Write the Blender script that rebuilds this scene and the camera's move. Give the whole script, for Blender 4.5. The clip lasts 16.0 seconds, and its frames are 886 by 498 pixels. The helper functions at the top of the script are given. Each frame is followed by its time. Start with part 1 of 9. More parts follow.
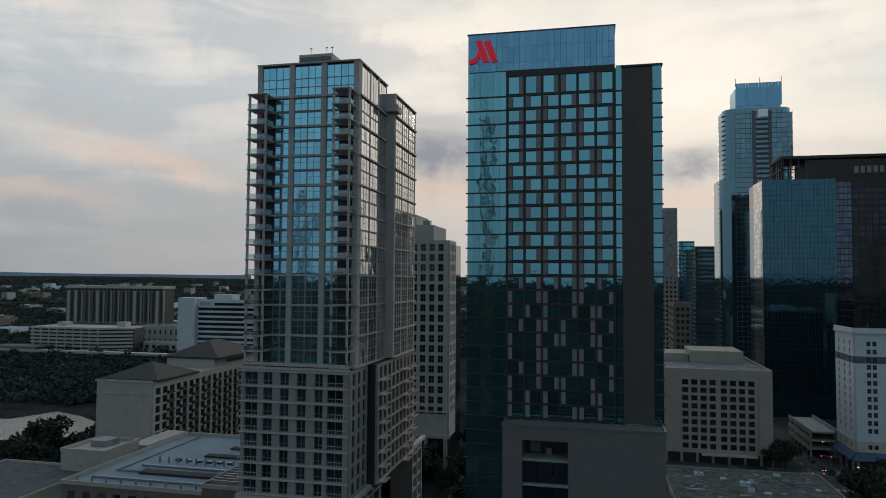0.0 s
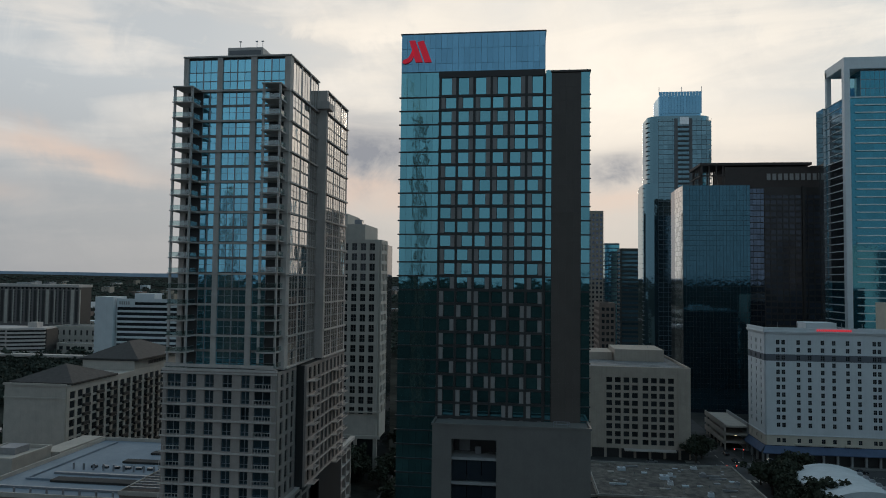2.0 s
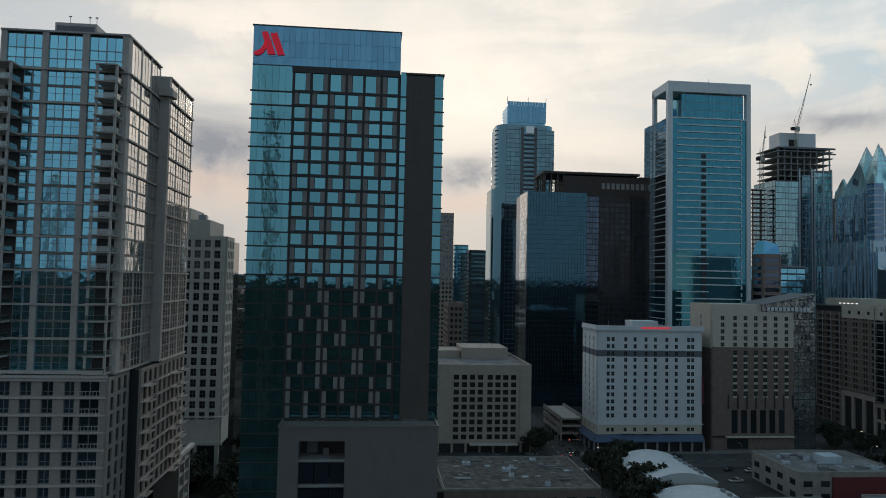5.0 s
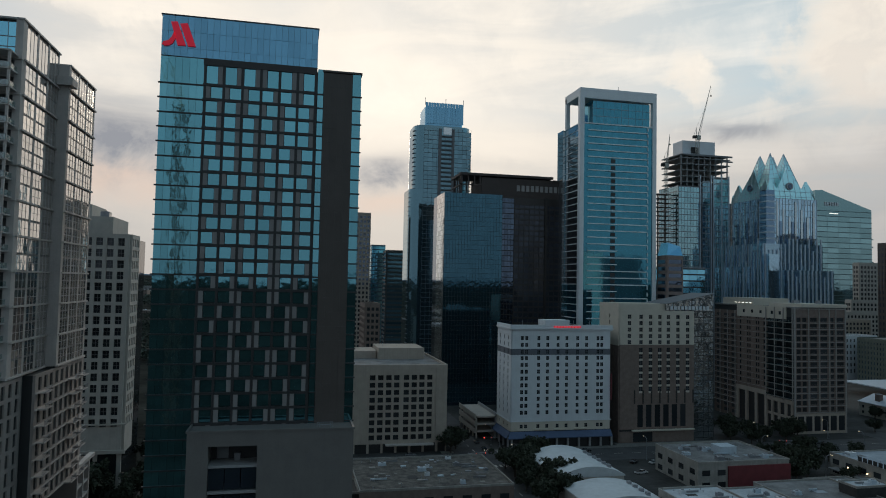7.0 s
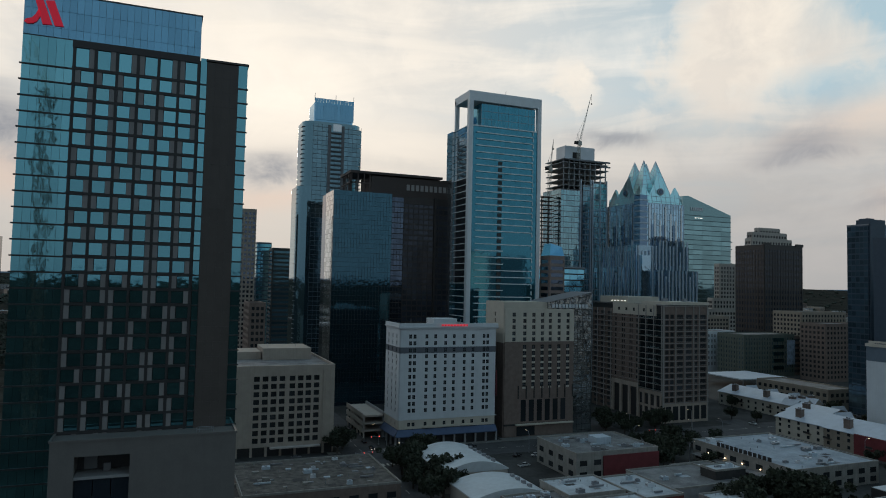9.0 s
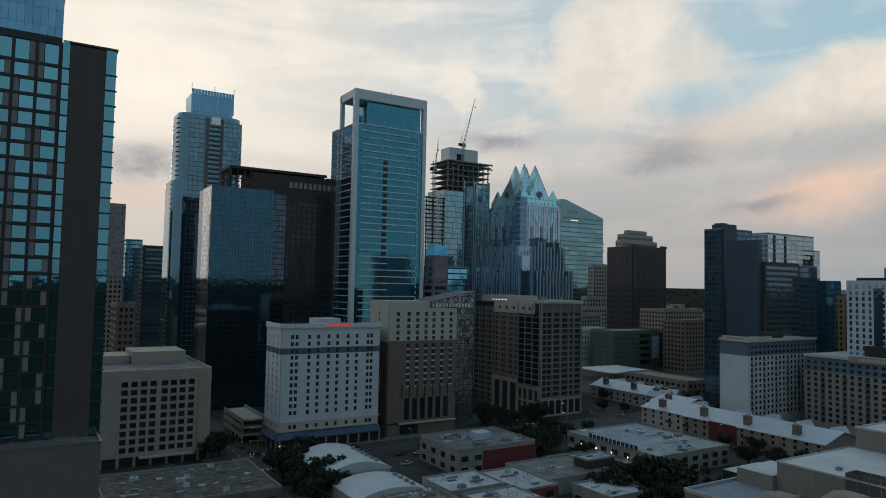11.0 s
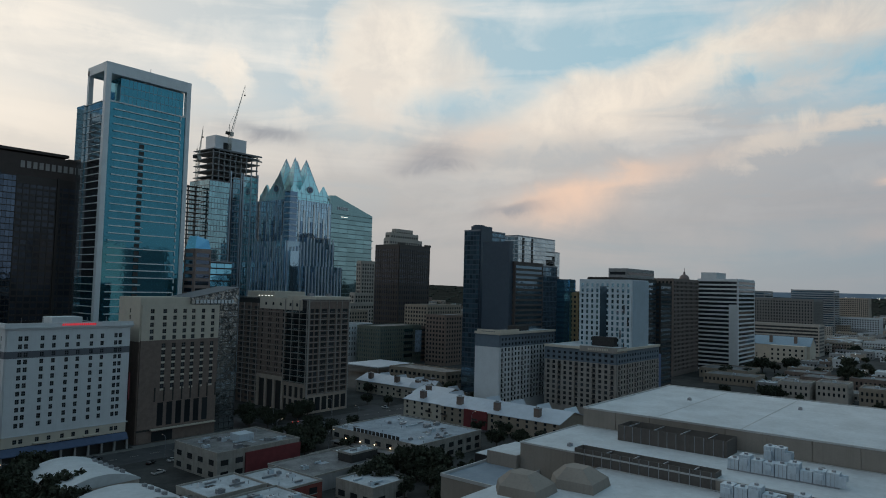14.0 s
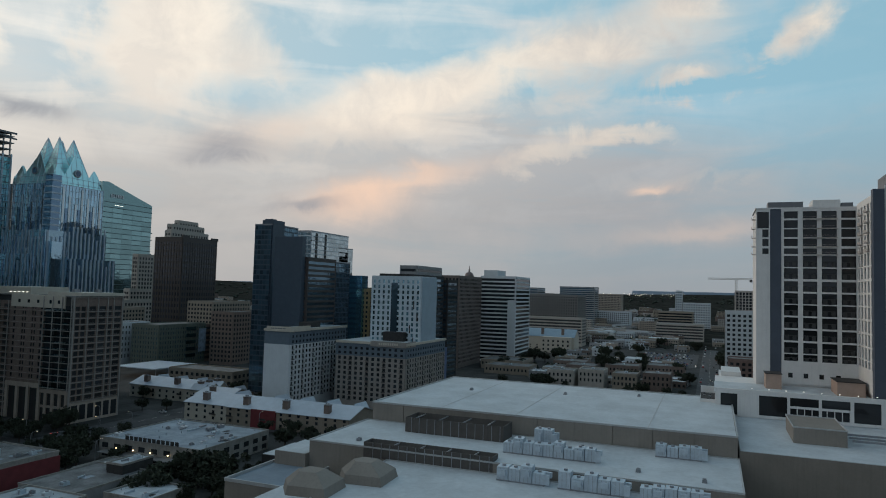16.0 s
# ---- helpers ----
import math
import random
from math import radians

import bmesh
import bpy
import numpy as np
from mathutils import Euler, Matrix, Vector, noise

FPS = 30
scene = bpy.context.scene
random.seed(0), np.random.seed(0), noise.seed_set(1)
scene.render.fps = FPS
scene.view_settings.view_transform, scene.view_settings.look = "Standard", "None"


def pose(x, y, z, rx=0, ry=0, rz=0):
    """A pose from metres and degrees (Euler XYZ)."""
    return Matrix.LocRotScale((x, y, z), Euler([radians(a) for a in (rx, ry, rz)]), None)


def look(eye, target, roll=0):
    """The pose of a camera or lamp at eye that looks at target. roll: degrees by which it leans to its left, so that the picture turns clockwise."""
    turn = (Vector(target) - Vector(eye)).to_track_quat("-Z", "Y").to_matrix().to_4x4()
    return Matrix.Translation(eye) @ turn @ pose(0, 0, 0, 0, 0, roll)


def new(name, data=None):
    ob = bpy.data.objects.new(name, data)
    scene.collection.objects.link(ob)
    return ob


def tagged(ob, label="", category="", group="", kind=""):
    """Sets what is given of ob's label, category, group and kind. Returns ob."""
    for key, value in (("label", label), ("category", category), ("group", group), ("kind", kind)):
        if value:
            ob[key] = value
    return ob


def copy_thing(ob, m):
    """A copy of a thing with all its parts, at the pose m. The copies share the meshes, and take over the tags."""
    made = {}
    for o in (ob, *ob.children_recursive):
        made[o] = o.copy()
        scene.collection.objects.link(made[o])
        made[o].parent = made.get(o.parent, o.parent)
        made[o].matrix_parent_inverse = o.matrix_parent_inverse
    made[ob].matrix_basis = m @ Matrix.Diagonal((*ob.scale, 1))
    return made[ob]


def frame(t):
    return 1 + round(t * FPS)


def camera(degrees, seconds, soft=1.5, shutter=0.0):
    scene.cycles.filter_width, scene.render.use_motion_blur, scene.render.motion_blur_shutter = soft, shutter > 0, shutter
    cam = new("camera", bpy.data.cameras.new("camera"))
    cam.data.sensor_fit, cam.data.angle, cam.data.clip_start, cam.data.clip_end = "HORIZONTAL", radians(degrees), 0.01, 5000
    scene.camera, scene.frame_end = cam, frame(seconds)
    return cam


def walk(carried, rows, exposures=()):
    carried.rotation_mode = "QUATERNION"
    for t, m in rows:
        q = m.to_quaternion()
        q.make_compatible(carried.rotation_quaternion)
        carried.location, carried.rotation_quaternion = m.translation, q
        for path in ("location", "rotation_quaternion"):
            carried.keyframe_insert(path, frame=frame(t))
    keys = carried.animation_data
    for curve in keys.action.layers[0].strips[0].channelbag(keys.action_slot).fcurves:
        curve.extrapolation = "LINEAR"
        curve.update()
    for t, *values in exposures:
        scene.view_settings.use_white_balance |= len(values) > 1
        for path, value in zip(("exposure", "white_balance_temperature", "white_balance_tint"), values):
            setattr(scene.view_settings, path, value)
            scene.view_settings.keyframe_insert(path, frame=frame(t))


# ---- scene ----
EXPOSURES = [(0.0, 0.04), (4.0, 0.06), (6.5, 0.09), (9.0, 0.04), (11.5, -0.02), (13.5, 0.0), (15.0, 0.06), (16.0, 0.08)]
cam = camera(66.18, 16.0, 1.0)
walk(cam, [
    (0.0, pose(0, 0, 73, 92.551, -0.377, 12.504)),
    (0.5, pose(0, 0, 73, 92.565, -0.422, 11.222)),
    (1.0, pose(0, 0, 73, 92.568, -0.542, 9.915)),
    (1.5, pose(0, 0, 73, 92.579, -0.554, 8.270)),
    (2.0, pose(0, 0, 73, 92.587, -0.677, 6.727)),
    (2.5, pose(0, 0, 73, 92.599, -0.767, 4.914)),
    (3.0, pose(0, 0, 73, 92.633, -0.862, 2.648)),
    (3.5, pose(0, 0, 73, 92.683, -0.931, 0.196)),
    (4.0, pose(0, 0, 73, 92.699, -1.055, -2.049)),
    (6.5, pose(0, 0, 73, 92.881, -1.080, -10.710)),
    (7.0, pose(0, 0, 73, 92.915, -1.131, -12.707)),
    (7.5, pose(0, 0, 73, 92.950, -1.163, -15.074)),
    (8.0, pose(0, 0, 73, 92.992, -1.147, -17.448)),
    (8.5, pose(0, 0, 73, 92.981, -1.239, -19.813)),
    (9.0, pose(0, 0, 73, 93.007, -1.204, -22.032)),
    (11.5, pose(0, 0, 73, 93.176, -1.181, -34.311)),
    (12.0, pose(0, 0, 73, 93.191, -1.249, -36.993)),
    (12.5, pose(0, 0, 73, 93.219, -1.290, -40.193)),
    (13.0, pose(0, 0, 73, 93.247, -1.254, -43.758)),
    (13.5, pose(0, 0, 73, 93.243, -1.358, -47.120)),
    (14.0, pose(0, 0, 73, 93.275, -1.458, -51.044)),
    (14.5, pose(0, 0, 73, 93.315, -1.493, -55.408)),
    (15.0, pose(0, 0, 73, 93.299, -1.499, -59.877)),
    (15.5, pose(0, 0, 73, 93.352, -1.607, -64.266)),
    (16.0, pose(0, 0, 73, 93.418, -1.587, -68.368)),
], EXPOSURES)

# ---- light ----
SUN_AZ, SUN_EL = 7.0, 14.0     # degrees to the right of the y axis, above the horizon

world = bpy.data.worlds.new("dusk_sky")
scene.world = world
world.use_nodes = True


def wire(tree, a, b):
    tree.links.new(a, b)


def math_node(tree, op, a, b=None, clamp=False):
    n = tree.nodes.new("ShaderNodeMath")
    n.operation, n.use_clamp = op, clamp
    for i, v in enumerate((a, b)):
        if v is None:
            continue
        if isinstance(v, (int, float)):
            n.inputs[i].default_value = v
        else:
            wire(tree, v, n.inputs[i])
    return n.outputs[0]


def mix_node(tree, fac, a, b, blend="MIX"):
    n = tree.nodes.new("ShaderNodeMix")
    n.data_type, n.blend_type = "RGBA", blend
    for sock, v in ((n.inputs[0], fac), (n.inputs[6], a), (n.inputs[7], b)):
        if isinstance(v, (int, float)):
            sock.default_value = v
        elif isinstance(v, tuple):
            sock.default_value = (*v, 1) if len(v) == 3 else v
        else:
            wire(tree, v, sock)
    return n.outputs[2]


def ramp_node(tree, fac, stops):
    n = tree.nodes.new("ShaderNodeValToRGB")
    e = n.color_ramp.elements
    while len(e) < len(stops):
        e.new(0.5)
    for el, (p, c) in zip(e, stops):
        el.position = p
        el.color = (c, c, c, 1) if isinstance(c, (int, float)) else (*c, 1)
    wire(tree, fac, n.inputs[0])
    return n.outputs[0]


def noise_node(tree, vec, scale, detail=4, rough=0.55, distort=0.0):
    n = tree.nodes.new("ShaderNodeTexNoise")
    n.inputs["Scale"].default_value, n.inputs["Detail"].default_value = scale, detail
    n.inputs["Roughness"].default_value, n.inputs["Distortion"].default_value = rough, distort
    if vec is not None:
        wire(tree, vec, n.inputs["Vector"])
    return n.outputs["Fac"]


def build_sky():
    t = world.node_tree
    t.nodes.clear()
    out = t.nodes.new("ShaderNodeOutputWorld")
    bg = t.nodes.new("ShaderNodeBackground")
    sky = t.nodes.new("ShaderNodeTexSky")
    sky.sky_type, sky.sun_disc = "NISHITA", False
    sky.sun_elevation, sky.sun_rotation = radians(SUN_EL), radians(SUN_AZ)
    sky.air_density, sky.dust_density, sky.ozone_density = 1.0, 0.6, 2.0
    d = t.nodes.new("ShaderNodeTexCoord").outputs["Generated"]
    sep = t.nodes.new("ShaderNodeSeparateXYZ")
    wire(t, d, sep.inputs[0])
    x, y, z = sep.outputs

    def m(op, a, b=None, clamp=False):
        return math_node(t, op, a, b, clamp)

    az = m("MULTIPLY", m("ARCTAN2", x, y), 57.2958)
    el = m("MULTIPLY", m("ARCSINE", z), 57.2958)
    # cloud texture: wisps drawn out along one slant, and rounder heaps
    comb = t.nodes.new("ShaderNodeCombineXYZ")
    wire(t, m("MULTIPLY", az, 0.1), comb.inputs[0])
    wire(t, m("MULTIPLY", el, 0.1), comb.inputs[1])
    rot = t.nodes.new("ShaderNodeMapping")
    rot.inputs["Rotation"].default_value = (0, 0, radians(-14))
    rot.inputs["Scale"].default_value = (0.42, 2.1, 1.0)
    wire(t, comb.outputs[0], rot.inputs[0])
    wisp = noise_node(t, rot.outputs[0], 1.4, 5, 0.52, 0.7)
    fine = noise_node(t, rot.outputs[0], 4.2, 6, 0.62, 0.9)
    puff = noise_node(t, d, 5.0, 8, 0.56, 0.4)
    curl = noise_node(t, d, 15.0, 7, 0.62, 0.5)
    big = noise_node(t, d, 2.6, 4, 0.5, 0.3)

    def off(n, k):
        return m("MULTIPLY", m("SUBTRACT", n, 0.5), k)

    aw = m("ADD", az, m("ADD", off(puff, 15.0), off(curl, 6.0)))
    ew = m("ADD", el, m("ADD", off(wisp, 4.0), off(curl, 5.0)))
    slow_a = m("ADD", az, off(big, 12.0))
    slow_e = m("ADD", el, m("ADD", off(wisp, 3.0), off(curl, 2.4)))

    def bank(a0, e0, la, le, tilt=0.0, aw=aw, ew=ew):
        """A soft cloud bank round an azimuth and elevation, long in one direction."""
        c, s = math.cos(radians(tilt)), math.sin(radians(tilt))
        da, de = m("SUBTRACT", aw, a0), m("SUBTRACT", ew, e0)
        u = m("ADD", m("MULTIPLY", da, c / la), m("MULTIPLY", de, s / la))
        v = m("SUBTRACT", m("MULTIPLY", de, c / le), m("MULTIPLY", da, s / le))
        q = m("ADD", m("MULTIPLY", u, u), m("MULTIPLY", v, v))
        return m("POWER", 2.718, m("MULTIPLY", q, -1.0))

    def banks(rows, aw=aw, ew=ew):
        total = None
        for a0, e0, la, le, tilt, w in rows:
            b = m("MULTIPLY", bank(a0, e0, la, le, tilt, aw, ew), w)
            total = b if total is None else m("ADD", total, b)
        return total

    west = ramp_node(t, m("ADD", m("MULTIPLY", y, 0.5), 0.5), [(0.35, 0.0), (0.75, 1.0)])
    ragged = m("ADD", off(puff, 1.3), m("ADD", off(wisp, 0.5), off(curl, 0.55)))
    thin = ramp_node(t, m("ADD", banks(GREY_BANKS, slow_a, slow_e), m("ADD", off(wisp, 1.5), off(big, 0.7))), [(0.1, 0.0), (0.75, 1.0)])
    heap = ramp_node(t, m("ADD", banks(BANKS), ragged), [(0.14, 0.0), (0.48, 0.58), (0.82, 0.93), (1.1, 1.0)])
    streaky = ramp_node(t, m("ADD", m("MULTIPLY", wisp, 0.7), m("MULTIPLY", curl, 0.3)), [(0.46, 0.0), (0.66, 1.0)])
    dark = ramp_node(t, m("ADD", m("MULTIPLY", big, 0.4), m("MULTIPLY", fine, 0.6)), [(0.42, 0.0), (0.62, 1.0)])
    lumps = ramp_node(t, m("ADD", m("MULTIPLY", puff, 0.45), m("MULTIPLY", curl, 0.55)), [(0.42, 0.0), (0.6, 1.0)])
    # warmth towards the hidden sun
    se = radians(SUN_EL)
    sa = radians(SUN_AZ)
    dot = m("ADD", m("ADD", m("MULTIPLY", x, math.sin(sa) * math.cos(se)), m("MULTIPLY", y, math.cos(sa) * math.cos(se))), m("MULTIPLY", z, math.sin(se)))
    glow_fac = ramp_node(t, m("ADD", m("MULTIPLY", dot, 0.5), 0.5), [(0.62, 0.0), (0.92, 0.4), (0.985, 0.85), (1.0, 1.0)])
    base = mix_node(t, 1.0, sky.outputs[0], (SKY_GAIN, SKY_GAIN, SKY_GAIN), "MULTIPLY")
    to_north = ramp_node(t, x, [(0.3, 0.0), (0.85, 1.0)])
    clear = mix_node(t, to_north, mix_node(t, west, SKY_EAST, SKY_WEST), SKY_NORTH)
    base = mix_node(t, 0.8, base, clear)
    lit = mix_node(t, glow_fac, CLOUD_FAR, CLOUD_SUN)
    shade = mix_node(t, glow_fac, CLOUD_GREY, (0.72, 0.67, 0.6))
    col = mix_node(t, m("MULTIPLY", thin, 0.85), base, mix_node(t, m("MULTIPLY", dark, 0.5), shade, (0.42, 0.45, 0.48)))
    col = mix_node(t, m("MULTIPLY", m("MULTIPLY", streaky, west), 0.6), col, mix_node(t, glow_fac, (0.72, 0.74, 0.75), CLOUD_SUN))
    col = mix_node(t, m("MULTIPLY", heap, 0.88), col, mix_node(t, m("MULTIPLY", lumps, 0.6), lit, shade))
    veil = mix_node(t, m("MULTIPLY", glow_fac, 0.5), col, CLOUD_SUN)
    # haze low over the land, with a rosy streak or two
    low = ramp_node(t, m("MULTIPLY", el, 0.05), [(0.0, 1.0), (0.3, 0.75), (0.75, 0.0)])
    hazy = mix_node(t, glow_fac, mix_node(t, to_north, HAZE, HAZE_NORTH), (0.62, 0.56, 0.5))
    col = mix_node(t, m("MULTIPLY", low, 0.85), veil, hazy)
    col = mix_node(t, m("MULTIPLY", banks(STREAKS, slow_a, slow_e), m("ADD", m("MULTIPLY", puff, 1.8), -0.1), True), col, ROSY)
    col = mix_node(t, m("MULTIPLY", banks(SMOKE, slow_a, slow_e), m("ADD", m("MULTIPLY", curl, 2.4), -0.35), True), col, (0.3, 0.31, 0.34))
    # the sky dims overhead and away from the sunset
    dim = m("MULTIPLY", ramp_node(t, m("DIVIDE", el, 90.0), [(0.28, 1.0), (0.6, 0.75)]), ramp_node(t, m("ADD", m("MULTIPLY", y, 0.5), 0.5), [(0.2, 0.9), (0.5, 1.0)]))
    grey = t.nodes.new("ShaderNodeCombineColor")
    for i in range(3):
        wire(t, dim, grey.inputs[i])
    col = mix_node(t, 1.0, col, grey.outputs[0], "MULTIPLY")
    high = ramp_node(t, m("DIVIDE", el, 90.0), [(0.26, 0.0), (0.5, 1.0)])
    col = mix_node(t, high, col, mix_node(t, 1.0, col, (0.82, 1.0, 1.12), "MULTIPLY"))
    wire(t, col, bg.inputs[0])
    bg.inputs[1].default_value = 1.0
    wire(t, bg.outputs[0], out.inputs[0])


SKY_GAIN = 0.05
SKY_EAST, SKY_WEST, SKY_NORTH = (0.29, 0.37, 0.42), (0.46, 0.52, 0.57), (0.32, 0.57, 0.7)
CLOUD_FAR, CLOUD_SUN, CLOUD_GREY = (0.86, 0.745, 0.62), (1.1, 1.0, 0.86), (0.46, 0.44, 0.44)
HAZE_NORTH = (0.3, 0.3, 0.315)
HAZE, ROSY = (0.19, 0.225, 0.27), (0.82, 0.6, 0.47)
# azimuth, elevation, half length, half width, tilt, weight
GREY_BANKS = [(0, 15, 34, 16, 0, 0.55), (45, 8, 26, 6, 0, 0.8), (66, 11.5, 13, 4.5, 16, 0.75), (80, 9, 18, 4.5, 5, 0.75), (37, 21, 4, 4, 0, -0.5), (60, 21, 7, 3, 15, -0.6), (96, 15, 9, 6, 0, -0.4)]
BANKS = [(6, 15, 9, 7, 0, 0.75), (-8, 21, 8, 3, 10, 0.4), (14, 22, 5, 4, 0, -0.3), (25, 21, 5, 4, 0, -0.3), (47, 19, 6.0, 5.2, 0, 1.0), (54.5, 18, 3, 2, 0, 0.55), (37, 20.5, 3.5, 4, 0, -0.6), (33.8, 16.6, 1.7, 2.6, 0, 0.8), (60, 20.5, 6.5, 3.2, 18, -0.55), (62.5, 15.2, 9, 2.5, 21, 1.15), (78, 19.2, 10.5, 2.4, 6, 1.05), (75.5, 11.0, 8, 1.3, 14, 0.75), (84, 12.6, 5.5, 0.9, 2, 0.6), (72, 14.5, 12, 2.5, 12, 0.3), (90, 9.6, 6, 0.8, 4, 0.35), (96.6, 19.4, 2.4, 1.3, 45, 0.95), (90.4, 17, 2.3, 0.8, 8, 0.75), (88.5, 22.6, 2.6, 1.5, 0, 0.7), (92, 13, 6, 3, 0, -0.4), (-43.5, 20.5, 3.5, 1.4, 0, 0.5), (-20, 20, 12, 1.6, 8, 0.4), (20, 12, 9, 2.0, -6, 0.35), (22, 19, 7, 1.6, -16, 0.45)]
STREAKS = [(-36, 9.2, 8, 0.9, -12, 0.75), (-44, 6.2, 4, 0.7, 0, 0.5), (61.5, 6.9, 4.2, 1.4, 5, 1.0), (66.5, 9.2, 6.0, 1.0, 12, 0.95), (86.7, 8.6, 1.4, 0.4, 8, 0.8), (90, 5.6, 8, 0.7, 6, 0.35), (-12, 7.4, 4.5, 1.5, 0, 0.9), (8, 6.5, 6, 1.2, 0, 0.5), (53, 12.5, 4, 1.2, 10, 0.35)]
SMOKE = [(-12, 10.6, 4.0, 2.4, 0, 1.15), (8, 9.4, 4, 1.5, 6, 0.9), (51.5, 11, 3.4, 0.8, -5, 0.75), (58, 6.8, 3, 0.5, 3, 0.75), (35, 12.2, 2.6, 0.6, 0, 0.75), (48.7, 10.2, 3.6, 0.9, 0, 0.55)]
build_sky()

sun = new("sun", bpy.data.lights.new("sun", "SUN"))
sun.data.energy, sun.data.angle, sun.data.color = 0.5, radians(15), (1.0, 0.85, 0.68)
sun.matrix_world = look((0, 0, 0), (-math.sin(radians(SUN_AZ)), -math.cos(radians(SUN_AZ)), -math.tan(radians(SUN_EL))))

# ---- materials ----
MATS = {}


def material(name, color, rough=0.8, metal=0.0, grain=0.12, scale=0.5, bump=0.0, vary=0.0, dirt=0.0, spec=0.5):
    """A procedural surface: two scales of tone, optional streaks of dirt, fine relief and a change from piece to piece."""
    if name in MATS:
        return MATS[name]
    m = bpy.data.materials.new(name)
    m.use_nodes = True
    t = m.node_tree
    bsdf = t.nodes["Principled BSDF"]
    co = t.nodes.new("ShaderNodeNewGeometry").outputs["Position"]
    n1 = noise_node(t, co, scale, 3, 0.6)
    n2 = noise_node(t, co, scale * 9, 3, 0.7)
    tone = math_node(t, "ADD", math_node(t, "MULTIPLY", n1, 0.65), math_node(t, "MULTIPLY", n2, 0.35))
    lo = tuple(c * (1 - grain * 1.6) for c in color)
    hi = tuple(min(1, c * (1 + grain * 1.6)) for c in color)
    col = mix_node(t, ramp_node(t, tone, [(0.3, 0.0), (0.7, 1.0)]), lo, hi)
    if dirt:
        mp = t.nodes.new("ShaderNodeMapping")
        mp.inputs["Scale"].default_value = (1.3, 1.3, 0.06)
        wire(t, co, mp.inputs[0])
        streak = noise_node(t, mp.outputs[0], 0.9, 4, 0.65)
        f = math_node(t, "MULTIPLY", ramp_node(t, streak, [(0.5, 0.0), (0.72, 1.0)]), dirt)
        col = mix_node(t, f, col, tuple(c * 0.45 for c in color))
    if vary:
        r = t.nodes.new("ShaderNodeObjectInfo").outputs["Random"]
        g = t.nodes.new("ShaderNodeNewGeometry").outputs["Random Per Island"]
        rr = math_node(t, "FRACT", math_node(t, "ADD", r, g))
        s = math_node(t, "ADD", math_node(t, "MULTIPLY", rr, vary), 1 - vary / 2)
        c = t.nodes.new("ShaderNodeCombineColor")
        for i in range(3):
            wire(t, s, c.inputs[i])
        col = mix_node(t, 1.0, col, c.outputs[0], "MULTIPLY")
    wire(t, col, bsdf.inputs["Base Color"])
    bsdf.inputs["Roughness"].default_value, bsdf.inputs["Metallic"].default_value = rough, metal
    bsdf.inputs["Specular IOR Level"].default_value = spec
    if bump:
        b = t.nodes.new("ShaderNodeBump")
        b.inputs["Strength"].default_value, b.inputs["Distance"].default_value = bump, 0.05
        wire(t, n2, b.inputs["Height"])
        wire(t, b.outputs[0], bsdf.inputs["Normal"])
    MATS[name] = m
    return m


def glazing(name, tint, rough=0.04, metal=0.9, wave=0.02, vary=0.25, wave_scale=0.35):
    """Coated window glass with a dark room behind it: it mirrors the sky, with a slight wave and a change from pane to pane."""
    if name in MATS:
        return MATS[name]
    m = bpy.data.materials.new(name)
    m.use_nodes = True
    t = m.node_tree
    bsdf = t.nodes["Principled BSDF"]
    co = t.nodes.new("ShaderNodeNewGeometry").outputs["Position"]
    r = t.nodes.new("ShaderNodeObjectInfo").outputs["Random"]
    g = t.nodes.new("ShaderNodeNewGeometry").outputs["Random Per Island"]
    rr = math_node(t, "FRACT", math_node(t, "ADD", r, g))
    col = mix_node(t, rr, tuple(c * (1 - vary) for c in tint), tuple(min(1, c * (1 + vary)) for c in tint))
    wire(t, col, bsdf.inputs["Base Color"])
    bsdf.inputs["Roughness"].default_value, bsdf.inputs["Metallic"].default_value = rough, metal
    if wave:
        b = t.nodes.new("ShaderNodeBump")
        b.inputs["Strength"].default_value, b.inputs["Distance"].default_value = wave, 1.0
        wire(t, noise_node(t, co, wave_scale, 2, 0.5), b.inputs["Height"])
        wire(t, b.outputs[0], bsdf.inputs["Normal"])
    MATS[name] = m
    return m


def clear_glass(name, tint, gloss):
    """Thin clear glass that lets most of what is behind it through."""
    m = bpy.data.materials.new(name)
    m.use_nodes = True
    t = m.node_tree
    t.nodes.clear()
    out, mix = t.nodes.new("ShaderNodeOutputMaterial"), t.nodes.new("ShaderNodeMixShader")
    a, c = t.nodes.new("ShaderNodeBsdfTransparent"), t.nodes.new("ShaderNodeBsdfGlossy")
    a.inputs[0].default_value = (*tint, 1)
    c.inputs["Roughness"].default_value = 0.05
    mix.inputs[0].default_value = gloss
    wire(t, a.outputs[0], mix.inputs[1])
    wire(t, c.outputs[0], mix.inputs[2])
    wire(t, mix.outputs[0], out.inputs[0])
    MATS[name] = m
    return m


def glow(name, color, strength):
    if name in MATS:
        return MATS[name]
    m = bpy.data.materials.new(name)
    m.use_nodes = True
    b = m.node_tree.nodes["Principled BSDF"]
    b.inputs["Base Color"].default_value = (*color, 1)
    b.inputs["Emission Color"].default_value = (*color, 1)
    b.inputs["Emission Strength"].default_value = strength
    MATS[name] = m
    return m


